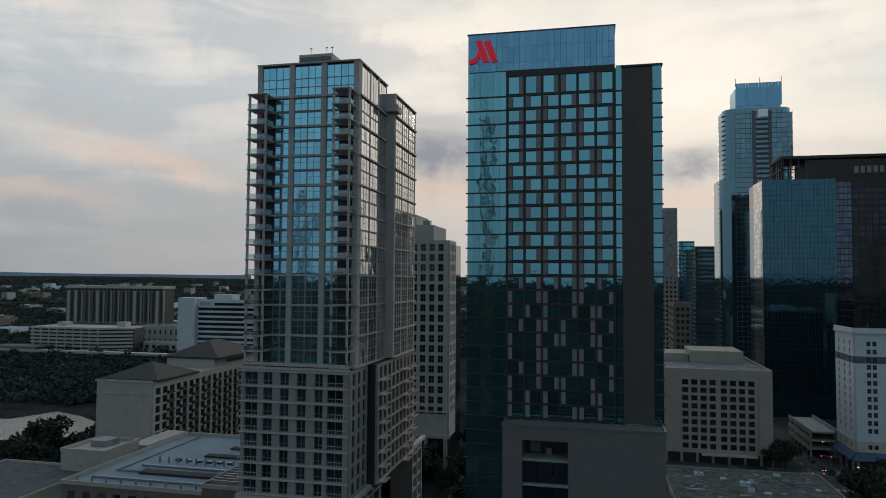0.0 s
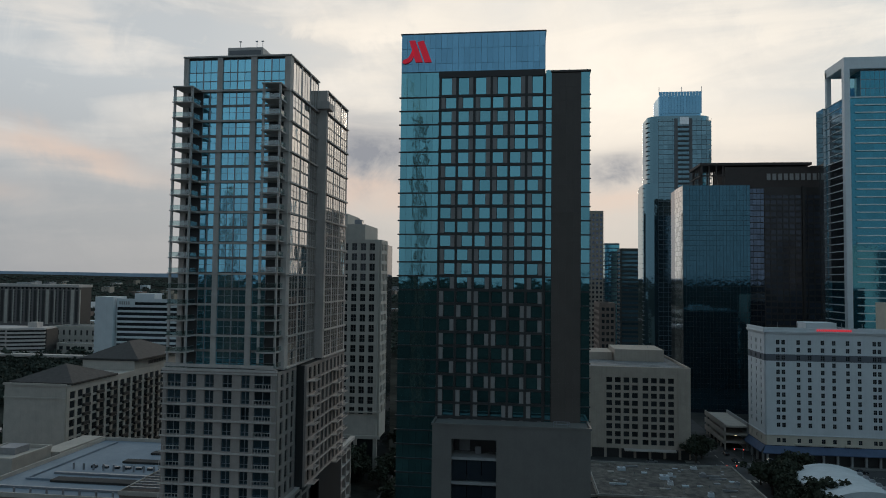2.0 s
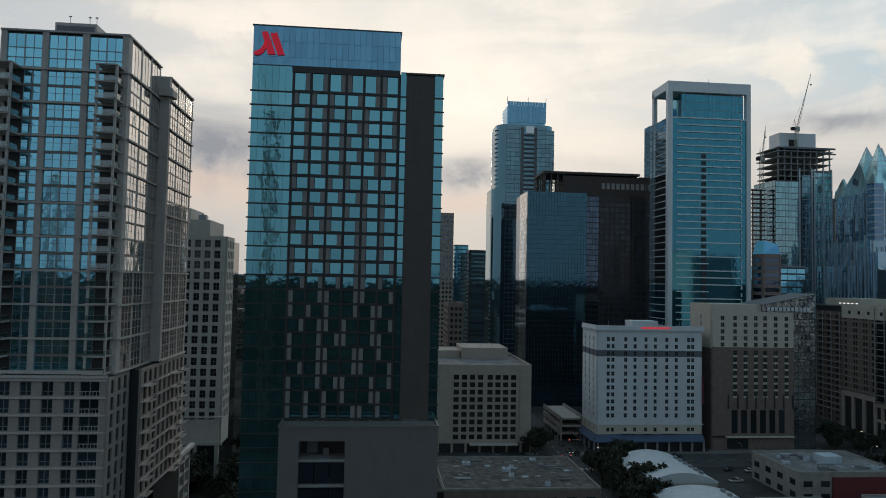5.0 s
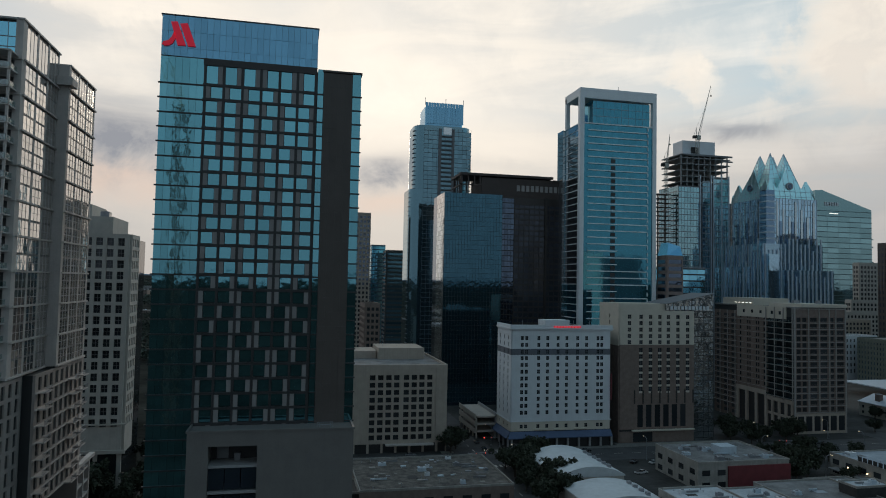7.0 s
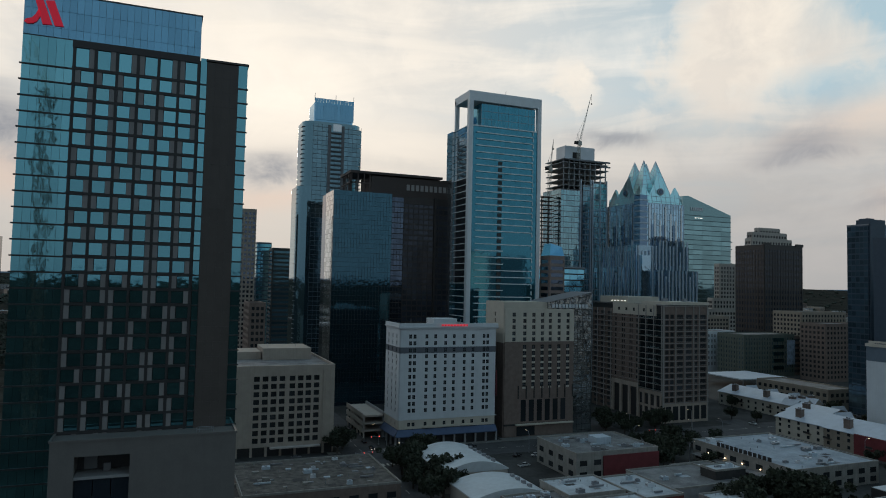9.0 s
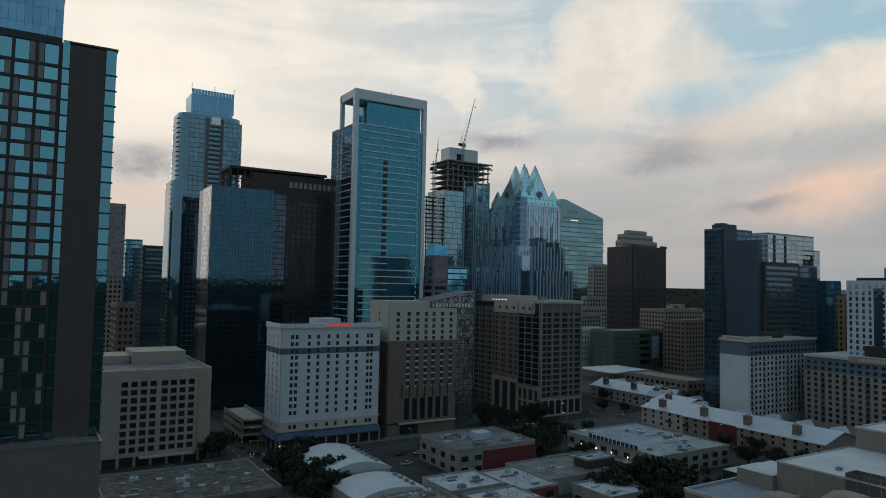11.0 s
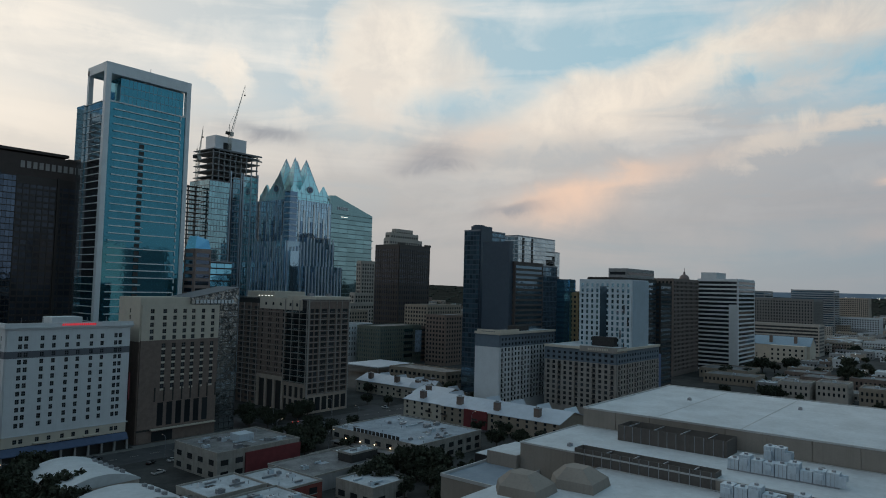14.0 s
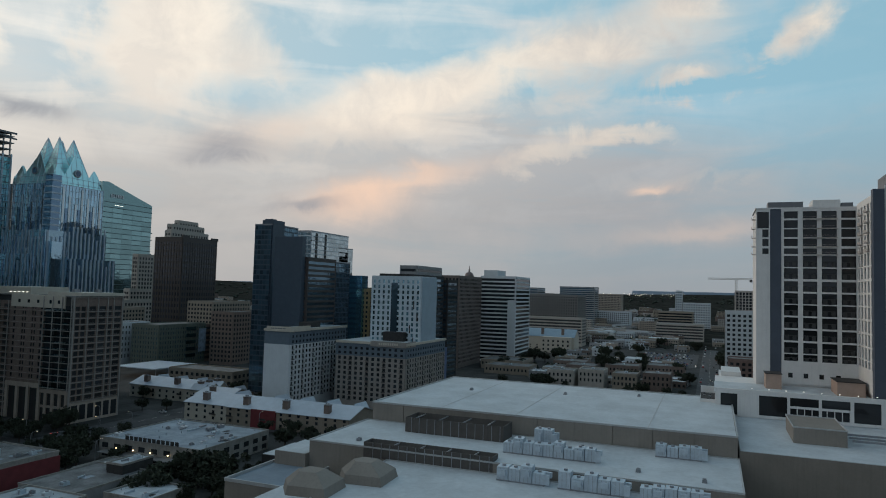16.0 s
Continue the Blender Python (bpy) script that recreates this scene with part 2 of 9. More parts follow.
ASPHALT = material("asphalt", (0.06, 0.06, 0.062), 0.9, grain=0.3, scale=0.15)
EARTH = material("earth", (0.034, 0.035, 0.031), 1.0, grain=0.5, scale=0.02, spec=0.0)
PAVING = material("paving", (0.16, 0.155, 0.145), 0.9, grain=0.2, scale=0.3)
WHITE_STUCCO = material("white_stucco", (0.61, 0.64, 0.66), 0.85, grain=0.05, scale=0.2, dirt=0.12)
CREAM_STONE = material("cream_stone", (0.45, 0.41, 0.365), 0.85, grain=0.08, scale=0.3, dirt=0.15)
TAN_CONCRETE = material("tan_concrete", (0.4, 0.34, 0.285), 0.9, grain=0.08, scale=0.25, dirt=0.25)
GREY_CONCRETE = material("grey_concrete", (0.3, 0.3, 0.3), 0.85, grain=0.1, scale=0.3, dirt=0.2)
PALE_CONCRETE = material("pale_concrete", (0.5, 0.45, 0.42), 0.85, grain=0.1, scale=0.3, dirt=0.2)
BROWN_BRICK = material("brown_brick", (0.195, 0.148, 0.126), 0.9, grain=0.15, scale=0.5, dirt=0.15)
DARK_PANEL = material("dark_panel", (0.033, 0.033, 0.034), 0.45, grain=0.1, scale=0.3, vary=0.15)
GREY_PANEL = material("grey_panel", (0.16, 0.165, 0.175), 0.6, grain=0.06, scale=0.3, vary=0.1)
BLACK_STONE = material("black_stone", (0.03, 0.026, 0.024), 0.35, grain=0.15, scale=0.4, vary=0.2)
WHITE_METAL = material("white_metal", (0.62, 0.65, 0.68), 0.4, metal=0.2, grain=0.04, scale=0.3)
CRANE_RUST = material("crane_rust", (0.1, 0.06, 0.045), 0.8, grain=0.15, scale=0.8)
STEEL = material("steel", (0.3, 0.31, 0.33), 0.45, metal=0.7, grain=0.1, scale=1.0)
ROOF_WHITE = material("roof_white", (0.51, 0.545, 0.565), 0.7, grain=0.13, scale=0.07, dirt=0.0)
ROOF_PALE = material("roof_pale", (0.3, 0.34, 0.38), 0.85, grain=0.25, scale=0.12)
ROOF_GREY = material("roof_grey", (0.17, 0.17, 0.17), 0.9, grain=0.4, scale=0.14)
ROOF_DARK = material("roof_dark", (0.035, 0.033, 0.032), 0.8, grain=0.25, scale=0.6, vary=0.3)
RED_PAINT = material("red_paint", (0.16, 0.028, 0.033), 0.7, grain=0.15, scale=0.4)
SIGN_RED = glow("sign_red", (0.75, 0.02, 0.05), 0.25)
GLASS_TEAL = glazing("teal_glass", (0.2, 0.5, 0.58), metal=0.98, vary=0.12)
GLASS_BLUE = glazing("blue_glass", (0.3, 0.72, 0.92), metal=0.975, vary=0.12)
GLASS_DARK = glazing("dark_glass", (0.045, 0.05, 0.056), metal=0.4)
GLASS_NAVY = glazing("navy_glass", (0.12, 0.16, 0.22))
WATER = glazing("lake_water", (0.05, 0.055, 0.055), rough=0.25, metal=0.0, wave=0.2, vary=0.0, wave_scale=0.8)

# ---- building tools ----
def thing(name, x, y, label, category, group="", kind="", z=0.0):
    ob = new(name)
    ob.location = (x, y, z)
    ob.empty_display_size = 2
    return tagged(ob, label, category, group, kind)


def under(ob, parent):
    """Hangs ob under a thing or a part, leaving it where it stands in the world."""
    ob.parent = parent
    ob.matrix_parent_inverse = Matrix.Identity(4) if parent.parent else Matrix.Translation(-Vector(parent.location))
    return ob


def part(name, bm, mat, parent=None, label=""):
    """One mesh object from a bmesh in world coordinates, under a thing or a part."""
    me = bpy.data.meshes.new(name)
    bm.normal_update()
    bm.to_mesh(me)
    bm.free()
    for m in mat if isinstance(mat, (list, tuple)) else [mat]:
        me.materials.append(m)
    ob = new(name, me)
    if label:
        ob["label"] = label
    return under(ob, parent) if parent else ob


BOX_FACES = ((0, 3, 2, 1), (4, 5, 6, 7), (0, 1, 5, 4), (1, 2, 6, 5), (2, 3, 7, 6), (3, 0, 4, 7))


def hexa(bm, pts, mi=0):
    vs = [bm.verts.new(p) for p in pts]
    for f in BOX_FACES:
        bm.faces.new([vs[i] for i in f]).material_index = mi


def box(bm, x0, x1, y0, y1, z0, z1, mi=0):
    x0, x1 = min(x0, x1), max(x0, x1)
    y0, y1 = min(y0, y1), max(y0, y1)
    z0, z1 = min(z0, z1), max(z0, z1)
    hexa(bm, [(x0, y0, z0), (x1, y0, z0), (x1, y1, z0), (x0, y1, z0), (x0, y0, z1), (x1, y0, z1), (x1, y1, z1), (x0, y1, z1)], mi)


def boxes(*dims):
    bm = bmesh.new()
    for d in dims:
        box(bm, *d)
    return bm


def push_back(b, k):
    """Sets a finished building farther off along the sight lines from the middle of the place, and as much larger."""
    b.matrix_basis = Matrix.Translation((0, 0, 73)) @ Matrix.Scale(k, 4) @ Matrix.Translation((0, 0, -73)) @ b.matrix_basis


class Face:
    """A wall plane: an origin at its start, a way along it and a way out of it; d counts outwards."""

    def __init__(self, x, y, ux, uy, nx, ny):
        self.o, self.u, self.n = Vector((x, y, 0)), Vector((ux, uy, 0)), Vector((nx, ny, 0))

    def at(self, u, z, d=0.0):
        p = self.o + self.u * u + self.n * d
        return Vector((p.x, p.y, z))

    def box(self, bm, u0, u1, z0, z1, d0, d1, mi=0):
        a, b = self.at(u0, z0, d0), self.at(u1, z1, d1)
        if abs(self.u.x * self.u.y) < 1e-6:
            box(bm, a.x, b.x, a.y, b.y, a.z, b.z, mi)
        else:
            q = [self.at(u0, z0, d1), self.at(u1, z0, d1), self.at(u1, z0, d0), self.at(u0, z0, d0)]
            hexa(bm, q + [Vector((v.x, v.y, z1)) for v in q], mi)


def east(x, y):
    return Face(x, y, 1, 0, 0, -1)


def south(x, y):
    """The wall at x that looks towards -x, running away along +y."""
    return Face(x, y, 0, 1, -1, 0)


def north(x, y):
    return Face(x, y, 0, 1, 1, 0)


PANES = {}
COUNTS = {}


def pane(face, u0, u1, z0, z1, d, mat, parent, name="window", thick=0.08):
    """A window as an object of its own; windows of one size share their mesh."""
    w, h = round(u1 - u0, 2), round(z1 - z0, 2)
    ang = math.atan2(face.u.y, face.u.x)
    key = (w, h, mat.name, thick)
    if key not in PANES:
        bm = bmesh.new()
        box(bm, -w / 2, w / 2, -thick / 2, thick / 2, -h / 2, h / 2)
        me = bpy.data.meshes.new(name)
        bm.to_mesh(me)
        bm.free()
        me.materials.append(mat)
        PANES[key] = me
    ob = new(name, PANES[key])
    ob.location = face.at((u0 + u1) / 2, (z0 + z1) / 2, d)
    ob.rotation_euler = (0, 0, ang)
    return under(ob, parent)


def spaced(start, end, n, width):
    """n openings of one width, evenly set between start and end."""
    step = (end - start) / n
    return [(start + step * (i + 0.5) - width / 2, start + step * (i + 0.5) + width / 2) for i in range(n)]


def levels(bottom, floor, n, sill, head):
    return [(bottom + floor * i + sill, bottom + floor * i + head) for i in range(n)]


def punched(face, width, z0, z1, cols, rows, depth, wall, glass, parent, limit=58, recess=0.3, name="wall"):
    """A wall with real openings: bands and piers proud of the core, a pane set back in each opening."""
    rows, cols = sorted(rows), sorted(cols)
    us = sorted({0.0, float(width)} | {round(v, 4) for c in cols for v in c})
    zs = sorted({float(z0), float(z1)} | {round(v, 4) for r in rows for v in r})

    def solid(i, j):
        if not (0 <= i < len(us) - 1 and 0 <= j < len(zs) - 1):
            return False
        u, z = (us[i] + us[i + 1]) / 2, (zs[j] + zs[j + 1]) / 2
        return not (any(c < u < d for c, d in cols) and any(a < z < b for a, b in rows))

    bm, known = bmesh.new(), {}
    turn = face.u.cross(Vector((0, 0, 1))).dot(face.n) < 0

    def quad(*pts):
        vs = []
        for p in pts:
            if p not in known:
                known[p] = bm.verts.new(face.at(us[p[0]], zs[p[1]], p[2]))
            vs.append(known[p])
        bm.faces.new(list(reversed(vs)) if turn else vs)

    for i in range(len(us) - 1):
        for j in range(len(zs) - 1):
            if not solid(i, j):
                continue
            quad((i, j, depth), (i + 1, j, depth), (i + 1, j + 1, depth), (i, j + 1, depth))
            if not solid(i - 1, j):
                quad((i, j, 0), (i, j, depth), (i, j + 1, depth), (i, j + 1, 0))
            if not solid(i + 1, j):
                quad((i + 1, j, depth), (i + 1, j, 0), (i + 1, j + 1, 0), (i + 1, j + 1, depth))
            if not solid(i, j - 1):
                quad((i, j, 0), (i + 1, j, 0), (i + 1, j, depth), (i, j, depth))
            if not solid(i, j + 1):
                quad((i, j + 1, depth), (i + 1, j + 1, depth), (i + 1, j + 1, 0), (i, j + 1, 0))
    part(name, bm, wall, parent)
    left = limit - COUNTS.get(parent.name, 0)
    rest = bmesh.new()
    for a, b in reversed(rows):
        for c, d in cols:
            if left > 0:
                pane(face, c, d, a, b, depth - recess, glass, parent)
                left -= 1
                COUNTS[parent.name] = COUNTS.get(parent.name, 0) + 1
            else:
                face.box(rest, c, d, a, b, depth - recess - 0.04, depth - recess + 0.04)
    if rest.verts:
        tagged(part("window_field", rest, glass, parent), kind="stuff")
    else:
        rest.free()


def muntins(face, cols, rows, d, mat, parent, w=0.09):
    """Thin bars that quarter each window of a wall."""
    bm = bmesh.new()
    for a, c in rows:
        for u0, u1 in cols:
            u, z = (u0 + u1) / 2, (a + c) / 2
            face.box(bm, u - w / 2, u + w / 2, a, c, d, d + 0.06)
            face.box(bm, u0, u1, z - w / 2, z + w / 2, d, d + 0.05)
    tagged(part("muntin", bm, mat, parent), kind="stuff")


def parts_each(name, bm, mat, parent, label="", limit=300):
    """The boxes of a bmesh, each as an object of its own; past the limit the rest stays joined."""
    vs = [v.co.copy() for v in bm.verts]
    bm.free()
    n = len(vs) // 8
    for i in range(min(n, limit)):
        one = bmesh.new()
        hexa(one, vs[8 * i:8 * i + 8])
        part(name, one, mat, parent, label)
    if n > limit:
        one = bmesh.new()
        for i in range(limit, n):
            hexa(one, vs[8 * i:8 * i + 8])
        tagged(part(name + "_field", one, mat, parent), kind="stuff")


def core(x0, x1, y0, y1, z0, z1, mat, parent, name="body"):
    return part(name, boxes((x0, x1, y0, y1, z0, z1)), mat, parent)


def parapet(x0, x1, y0, y1, z, h, mat, parent, t=0.4, name="parapet"):
    return part(name, boxes((x0, x1, y0, y0 + t, z, z + h), (x0, x1, y1 - t, y1, z, z + h), (x0, x0 + t, y0 + t, y1 - t, z, z + h), (x1 - t, x1, y0 + t, y1 - t, z, z + h)), mat, parent)


def curtain(face, width, z0, z1, ncol, nrow, glass, frame, parent, mull=0.12, band=0.35, proud=0.14, limit=52, name="window", tilt=0.004):
    """A curtain wall: glass panels, each set a hair out of true, behind a grid of mullions and floor bands."""
    step, h = width / ncol, (z1 - z0) / nrow
    bm = bmesh.new()
    for i in range(ncol + 1):
        u = min(max(i * step, mull / 2), width - mull / 2)
        face.box(bm, u - mull / 2, u + mull / 2, z0, z1, 0, proud)
    for j in range(nrow + 1):
        z = min(max(z0 + j * h, z0 + band / 2), z1 - band / 2)
        face.box(bm, 0, width, z - band / 2, z + band / 2, 0, proud + 0.03)
    tagged(part("mullion_grid", bm, frame, parent), kind="stuff")
    left = limit
    rest = bmesh.new()
    for j in reversed(range(nrow)):
        for i in range(ncol):
            u0, u1, a, b = i * step + mull / 2, (i + 1) * step - mull / 2, z0 + j * h + band / 2, z0 + (j + 1) * h - band / 2
            if left > 0:
                ob = pane(face, u0, u1, a, b, 0.03, glass, parent, name)
                ob.rotation_euler = (random.gauss(0, tilt), 0, ob.rotation_euler[2] + random.gauss(0, tilt))
                left -= 1
            else:
                face.box(rest, u0, u1, a, b, 0, 0.05)
    if rest.verts:
        tagged(part("window_field", rest, glass, parent), kind="stuff")
    else:
        rest.free()


def bars(face, u0, u1, z0, z1, n, d, mat, parent, name="sign", thick=0.15, gap=0.35):
    """A sign that cannot be read: a row of plain bars."""
    bm = bmesh.new()
    step = (u1 - u0) / n
    for i in range(n):
        face.box(bm, u0 + i * step, u0 + (i + 1 - gap) * step, z0, z1, d, d + thick)
    parts_each(name, bm, mat, parent)


def prism(bm, pts, z0, z1, mi=0):
    a = [bm.verts.new((x, y, z0)) for x, y in pts]
    b = [bm.verts.new((x, y, z1)) for x, y in pts]
    n = len(pts)
    bm.faces.new(list(reversed(a))).material_index = mi
    bm.faces.new(b).material_index = mi
    for i in range(n):
        bm.faces.new((a[i], a[(i + 1) % n], b[(i + 1) % n], b[i])).material_index = mi


def rod(bm, a, b, r, sides=6):
    a, b = Vector(a), Vector(b)
    q = (b - a).to_track_quat("Z", "Y")
    ring = [q @ Vector((r * math.cos(k * math.tau / sides), r * math.sin(k * math.tau / sides), 0)) for k in range(sides)]
    va, vb = [bm.verts.new(a + v) for v in ring], [bm.verts.new(b + v) for v in ring]
    for k in range(sides):
        bm.faces.new((va[k], va[(k + 1) % sides], vb[(k + 1) % sides], vb[k]))
    bm.faces.new(list(reversed(va)))
    bm.faces.new(vb)


def rooftop_unit(x, y, z, sx, sy, sz, mat, label="grey rooftop air handling unit"):
    """An air handler: a cased body on a curb with a louvred side and round fan cowls."""
    t = thing("rooftop_unit", x, y, label, "air conditioner", z=z)
    part("body", boxes((x - sx / 2, x + sx / 2, y - sy / 2, y + sy / 2, z + 0.2, z + sz), (x - sx / 2 - 0.1, x + sx / 2 + 0.1, y - sy / 2 - 0.1, y + sy / 2 + 0.1, z, z + 0.2)), mat, t)
    bm = bmesh.new()
    n = max(1, int(max(sx, sy) / 1.6))
    for i in range(n):
        cx = x + (sx * ((i + 0.5) / n - 0.5) if sx >= sy else 0)
        cy = y + (sy * ((i + 0.5) / n - 0.5) if sy > sx else 0)
        rod(bm, (cx, cy, z + sz), (cx, cy, z + sz + 0.25), min(sx, sy, 1.4) * 0.38, 10)
    part("fan_cowl", bm, STEEL, t)
    if max(sx, sy) < 2.2:
        return t
    bm = bmesh.new()
    for k in range(4):
        zz = z + 0.45 + k * (sz - 0.8) / 4
        box(bm, x - sx / 2 - 0.05, x - sx / 2, y - sy * 0.4, y + sy * 0.4, zz, zz + (sz - 0.8) / 8)
    part("louvre", bm, STEEL, t)
    return t

# ---- ground, streets and water ----
def relief(x, y):
    """Height of the ground: flat in the town, rising to low wooded hills at the horizon."""
    r = math.hypot(x, y)
    s = min(max((r - 1000) / 3500, 0.0), 1.0)
    a = math.atan2(x, y)
    top = 84 + 9 * math.sin(a * 3.1 + 0.6) + 7 * math.sin(a * 7.3 + 2.0) + 4 * math.sin(a * 17.0)
    roll = 6 * math.sin(x * 0.004 + 1.0) * math.sin(y * 0.0035)
    return (s ** 1.25) * top + s * (1 - s) * roll * 4


def ground_sheet():
    rings = [0, 150, 300, 600, 1000, 1200, 1450, 1750, 2100, 2500, 2900, 3300, 3700, 4100, 4500, 4800]
    n = 120
    verts, faces = [(0, 0, 0)], []
    for r in rings[1:]:
        for k in range(n):
            a = math.tau * k / n
            x, y = r * math.sin(a), r * math.cos(a)
            verts.append((x, y, relief(x, y)))
    for k in range(n):
        faces.append((0, 1 + (k + 1) % n, 1 + k))
    for j in range(len(rings) - 2):
        for k in range(n):
            a, b = 1 + j * n + k, 1 + j * n + (k + 1) % n
            faces.append((a, b, b + n, a + n))
    me = bpy.data.meshes.new("ground")
    me.from_pydata(verts, [], faces)
    me.materials.append(EARTH)
    return tagged(new("ground", me), "dark wooded ground rising to low hills at the horizon", kind="structure")


def slab(name, x0, x1, y0, y1, z0, z1, mat, label):
    return tagged(part(name, boxes((x0, x1, y0, y1, z0, z1)), mat), label, kind="structure")


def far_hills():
    """A low ridge closing the horizon all round, far behind the land; distance haze is put into its blue-grey colour.
    """
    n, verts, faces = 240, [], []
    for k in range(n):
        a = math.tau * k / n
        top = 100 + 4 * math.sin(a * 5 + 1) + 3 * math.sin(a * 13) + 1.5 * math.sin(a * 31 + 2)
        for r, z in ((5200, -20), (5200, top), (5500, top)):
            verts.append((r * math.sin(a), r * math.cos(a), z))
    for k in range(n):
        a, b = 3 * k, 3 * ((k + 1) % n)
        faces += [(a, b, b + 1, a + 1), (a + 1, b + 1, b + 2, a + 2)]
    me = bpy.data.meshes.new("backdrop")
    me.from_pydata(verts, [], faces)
    me.materials.append(material("hill_haze_blue", (0.2, 0.27, 0.34), 1.0, grain=0.12, scale=0.004, spec=0.0))
    tagged(new("backdrop", me), "low hills along the horizon, their blue a painted haze", kind="structure")


ground_sheet()
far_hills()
DOWNTOWN = material("town_ground", (0.06, 0.06, 0.058), 0.95, grain=0.35, scale=0.05, spec=0.1)
slab("pavement", -46, 330, 100, 480, -0.4, 0.06, DOWNTOWN, "worn grey paving and lots between the downtown blocks")
slab("pavement", 330, 1000, -60, 480, -0.4, 0.05, DOWNTOWN, "worn grey lots between the low buildings")
for nm, x0, x1, y0, y1 in (("road", 72, 90, 100, 900), ("road", 203, 221, 256, 900), ("road", 288, 304, -40, 300), ("road", -46, 700, 268, 288)):
    slab(nm, x0, x1, y0, y1, 0.0, 0.10 if x1 - x0 < 100 else 0.104, ASPHALT, "dark asphalt street with pale lane marks")
slab("road", -48, -29, 100, 900, 0.0, 0.1, ASPHALT, "dark asphalt avenue between the towers")
slab("car_park", 748, 912, 16, 84, 0.0, 0.08, ASPHALT, "open asphalt car park with rows of cars")
slab("road", 330, 2200, -6, 12, 0.0, 0.1, ASPHALT, "long straight street running out of the centre")
slab("kerb", 66, 71.6, 288.4, 292, 0.06, 0.2, PAVING, "pale concrete kerb and pavement")
slab("kerb", 90.4, 150, 288.4, 292, 0.06, 0.2, PAVING, "pale concrete kerb and pavement")
slab("kerb", 150, 203, 288.4, 295, 0.06, 0.2, PAVING, "pale concrete kerb and pavement")
slab("kerb", 90.4, 94, 105, 267, 0.06, 0.2, PAVING, "pale concrete kerb and pavement")
bm = bmesh.new()
for k in range(40):
    box(bm, 80.9, 81.1, 110 + k * 9, 114 + k * 9, 0.1, 0.115)
    box(bm, -38.6, -38.4, 110 + k * 9, 114 + k * 9, 0.1, 0.115)
for k in range(60):
    box(bm, 96 + k * 9, 100 + k * 9, 277.9, 278.1, 0.104, 0.12)
for k in range(120):
    box(bm, 340 + k * 12, 345 + k * 12, 2.9, 3.1, 0.1, 0.115)
LANE = material("lane_paint", (0.5, 0.48, 0.42), 0.8, grain=0.15)
tagged(part("lane_mark", bm, LANE), "faded white lane marks", kind="structure")
bm = bmesh.new()
for k in range(9):
    box(bm, 73.5 + k * 1.9, 74.4 + k * 1.9, 264.5, 267.5, 0.1, 0.118)
    box(bm, 91.5, 94.5, 269.0 + k * 2.1, 270.0 + k * 2.1, 0.104, 0.12)
tagged(part("crosswalk", bm, LANE), "white striped crosswalk", kind="structure")
LAKE = ((-236, 246), (-222, 262), (-232, 284), (-240, 297), (-262, 310), (-284, 318), (-292, 296), (-330, 285), (-620, 330), (-900, 330), (-900, 60), (-420, 60), (-240, 190))


def in_lake(x, y):
    inside = False
    for (ax, ay), (bx, by) in zip(LAKE, LAKE[1:] + LAKE[:1]):
        if (ay > y) != (by > y) and x < ax + (y - ay) * (bx - ax) / (by - ay):
            inside = not inside
    return inside


bm = bmesh.new()
bm.faces.new([bm.verts.new((x, y, 0.08)) for x, y in LAKE])
tagged(part("water", bm, WATER), "still grey lake water mirroring the dusk sky", kind="structure")

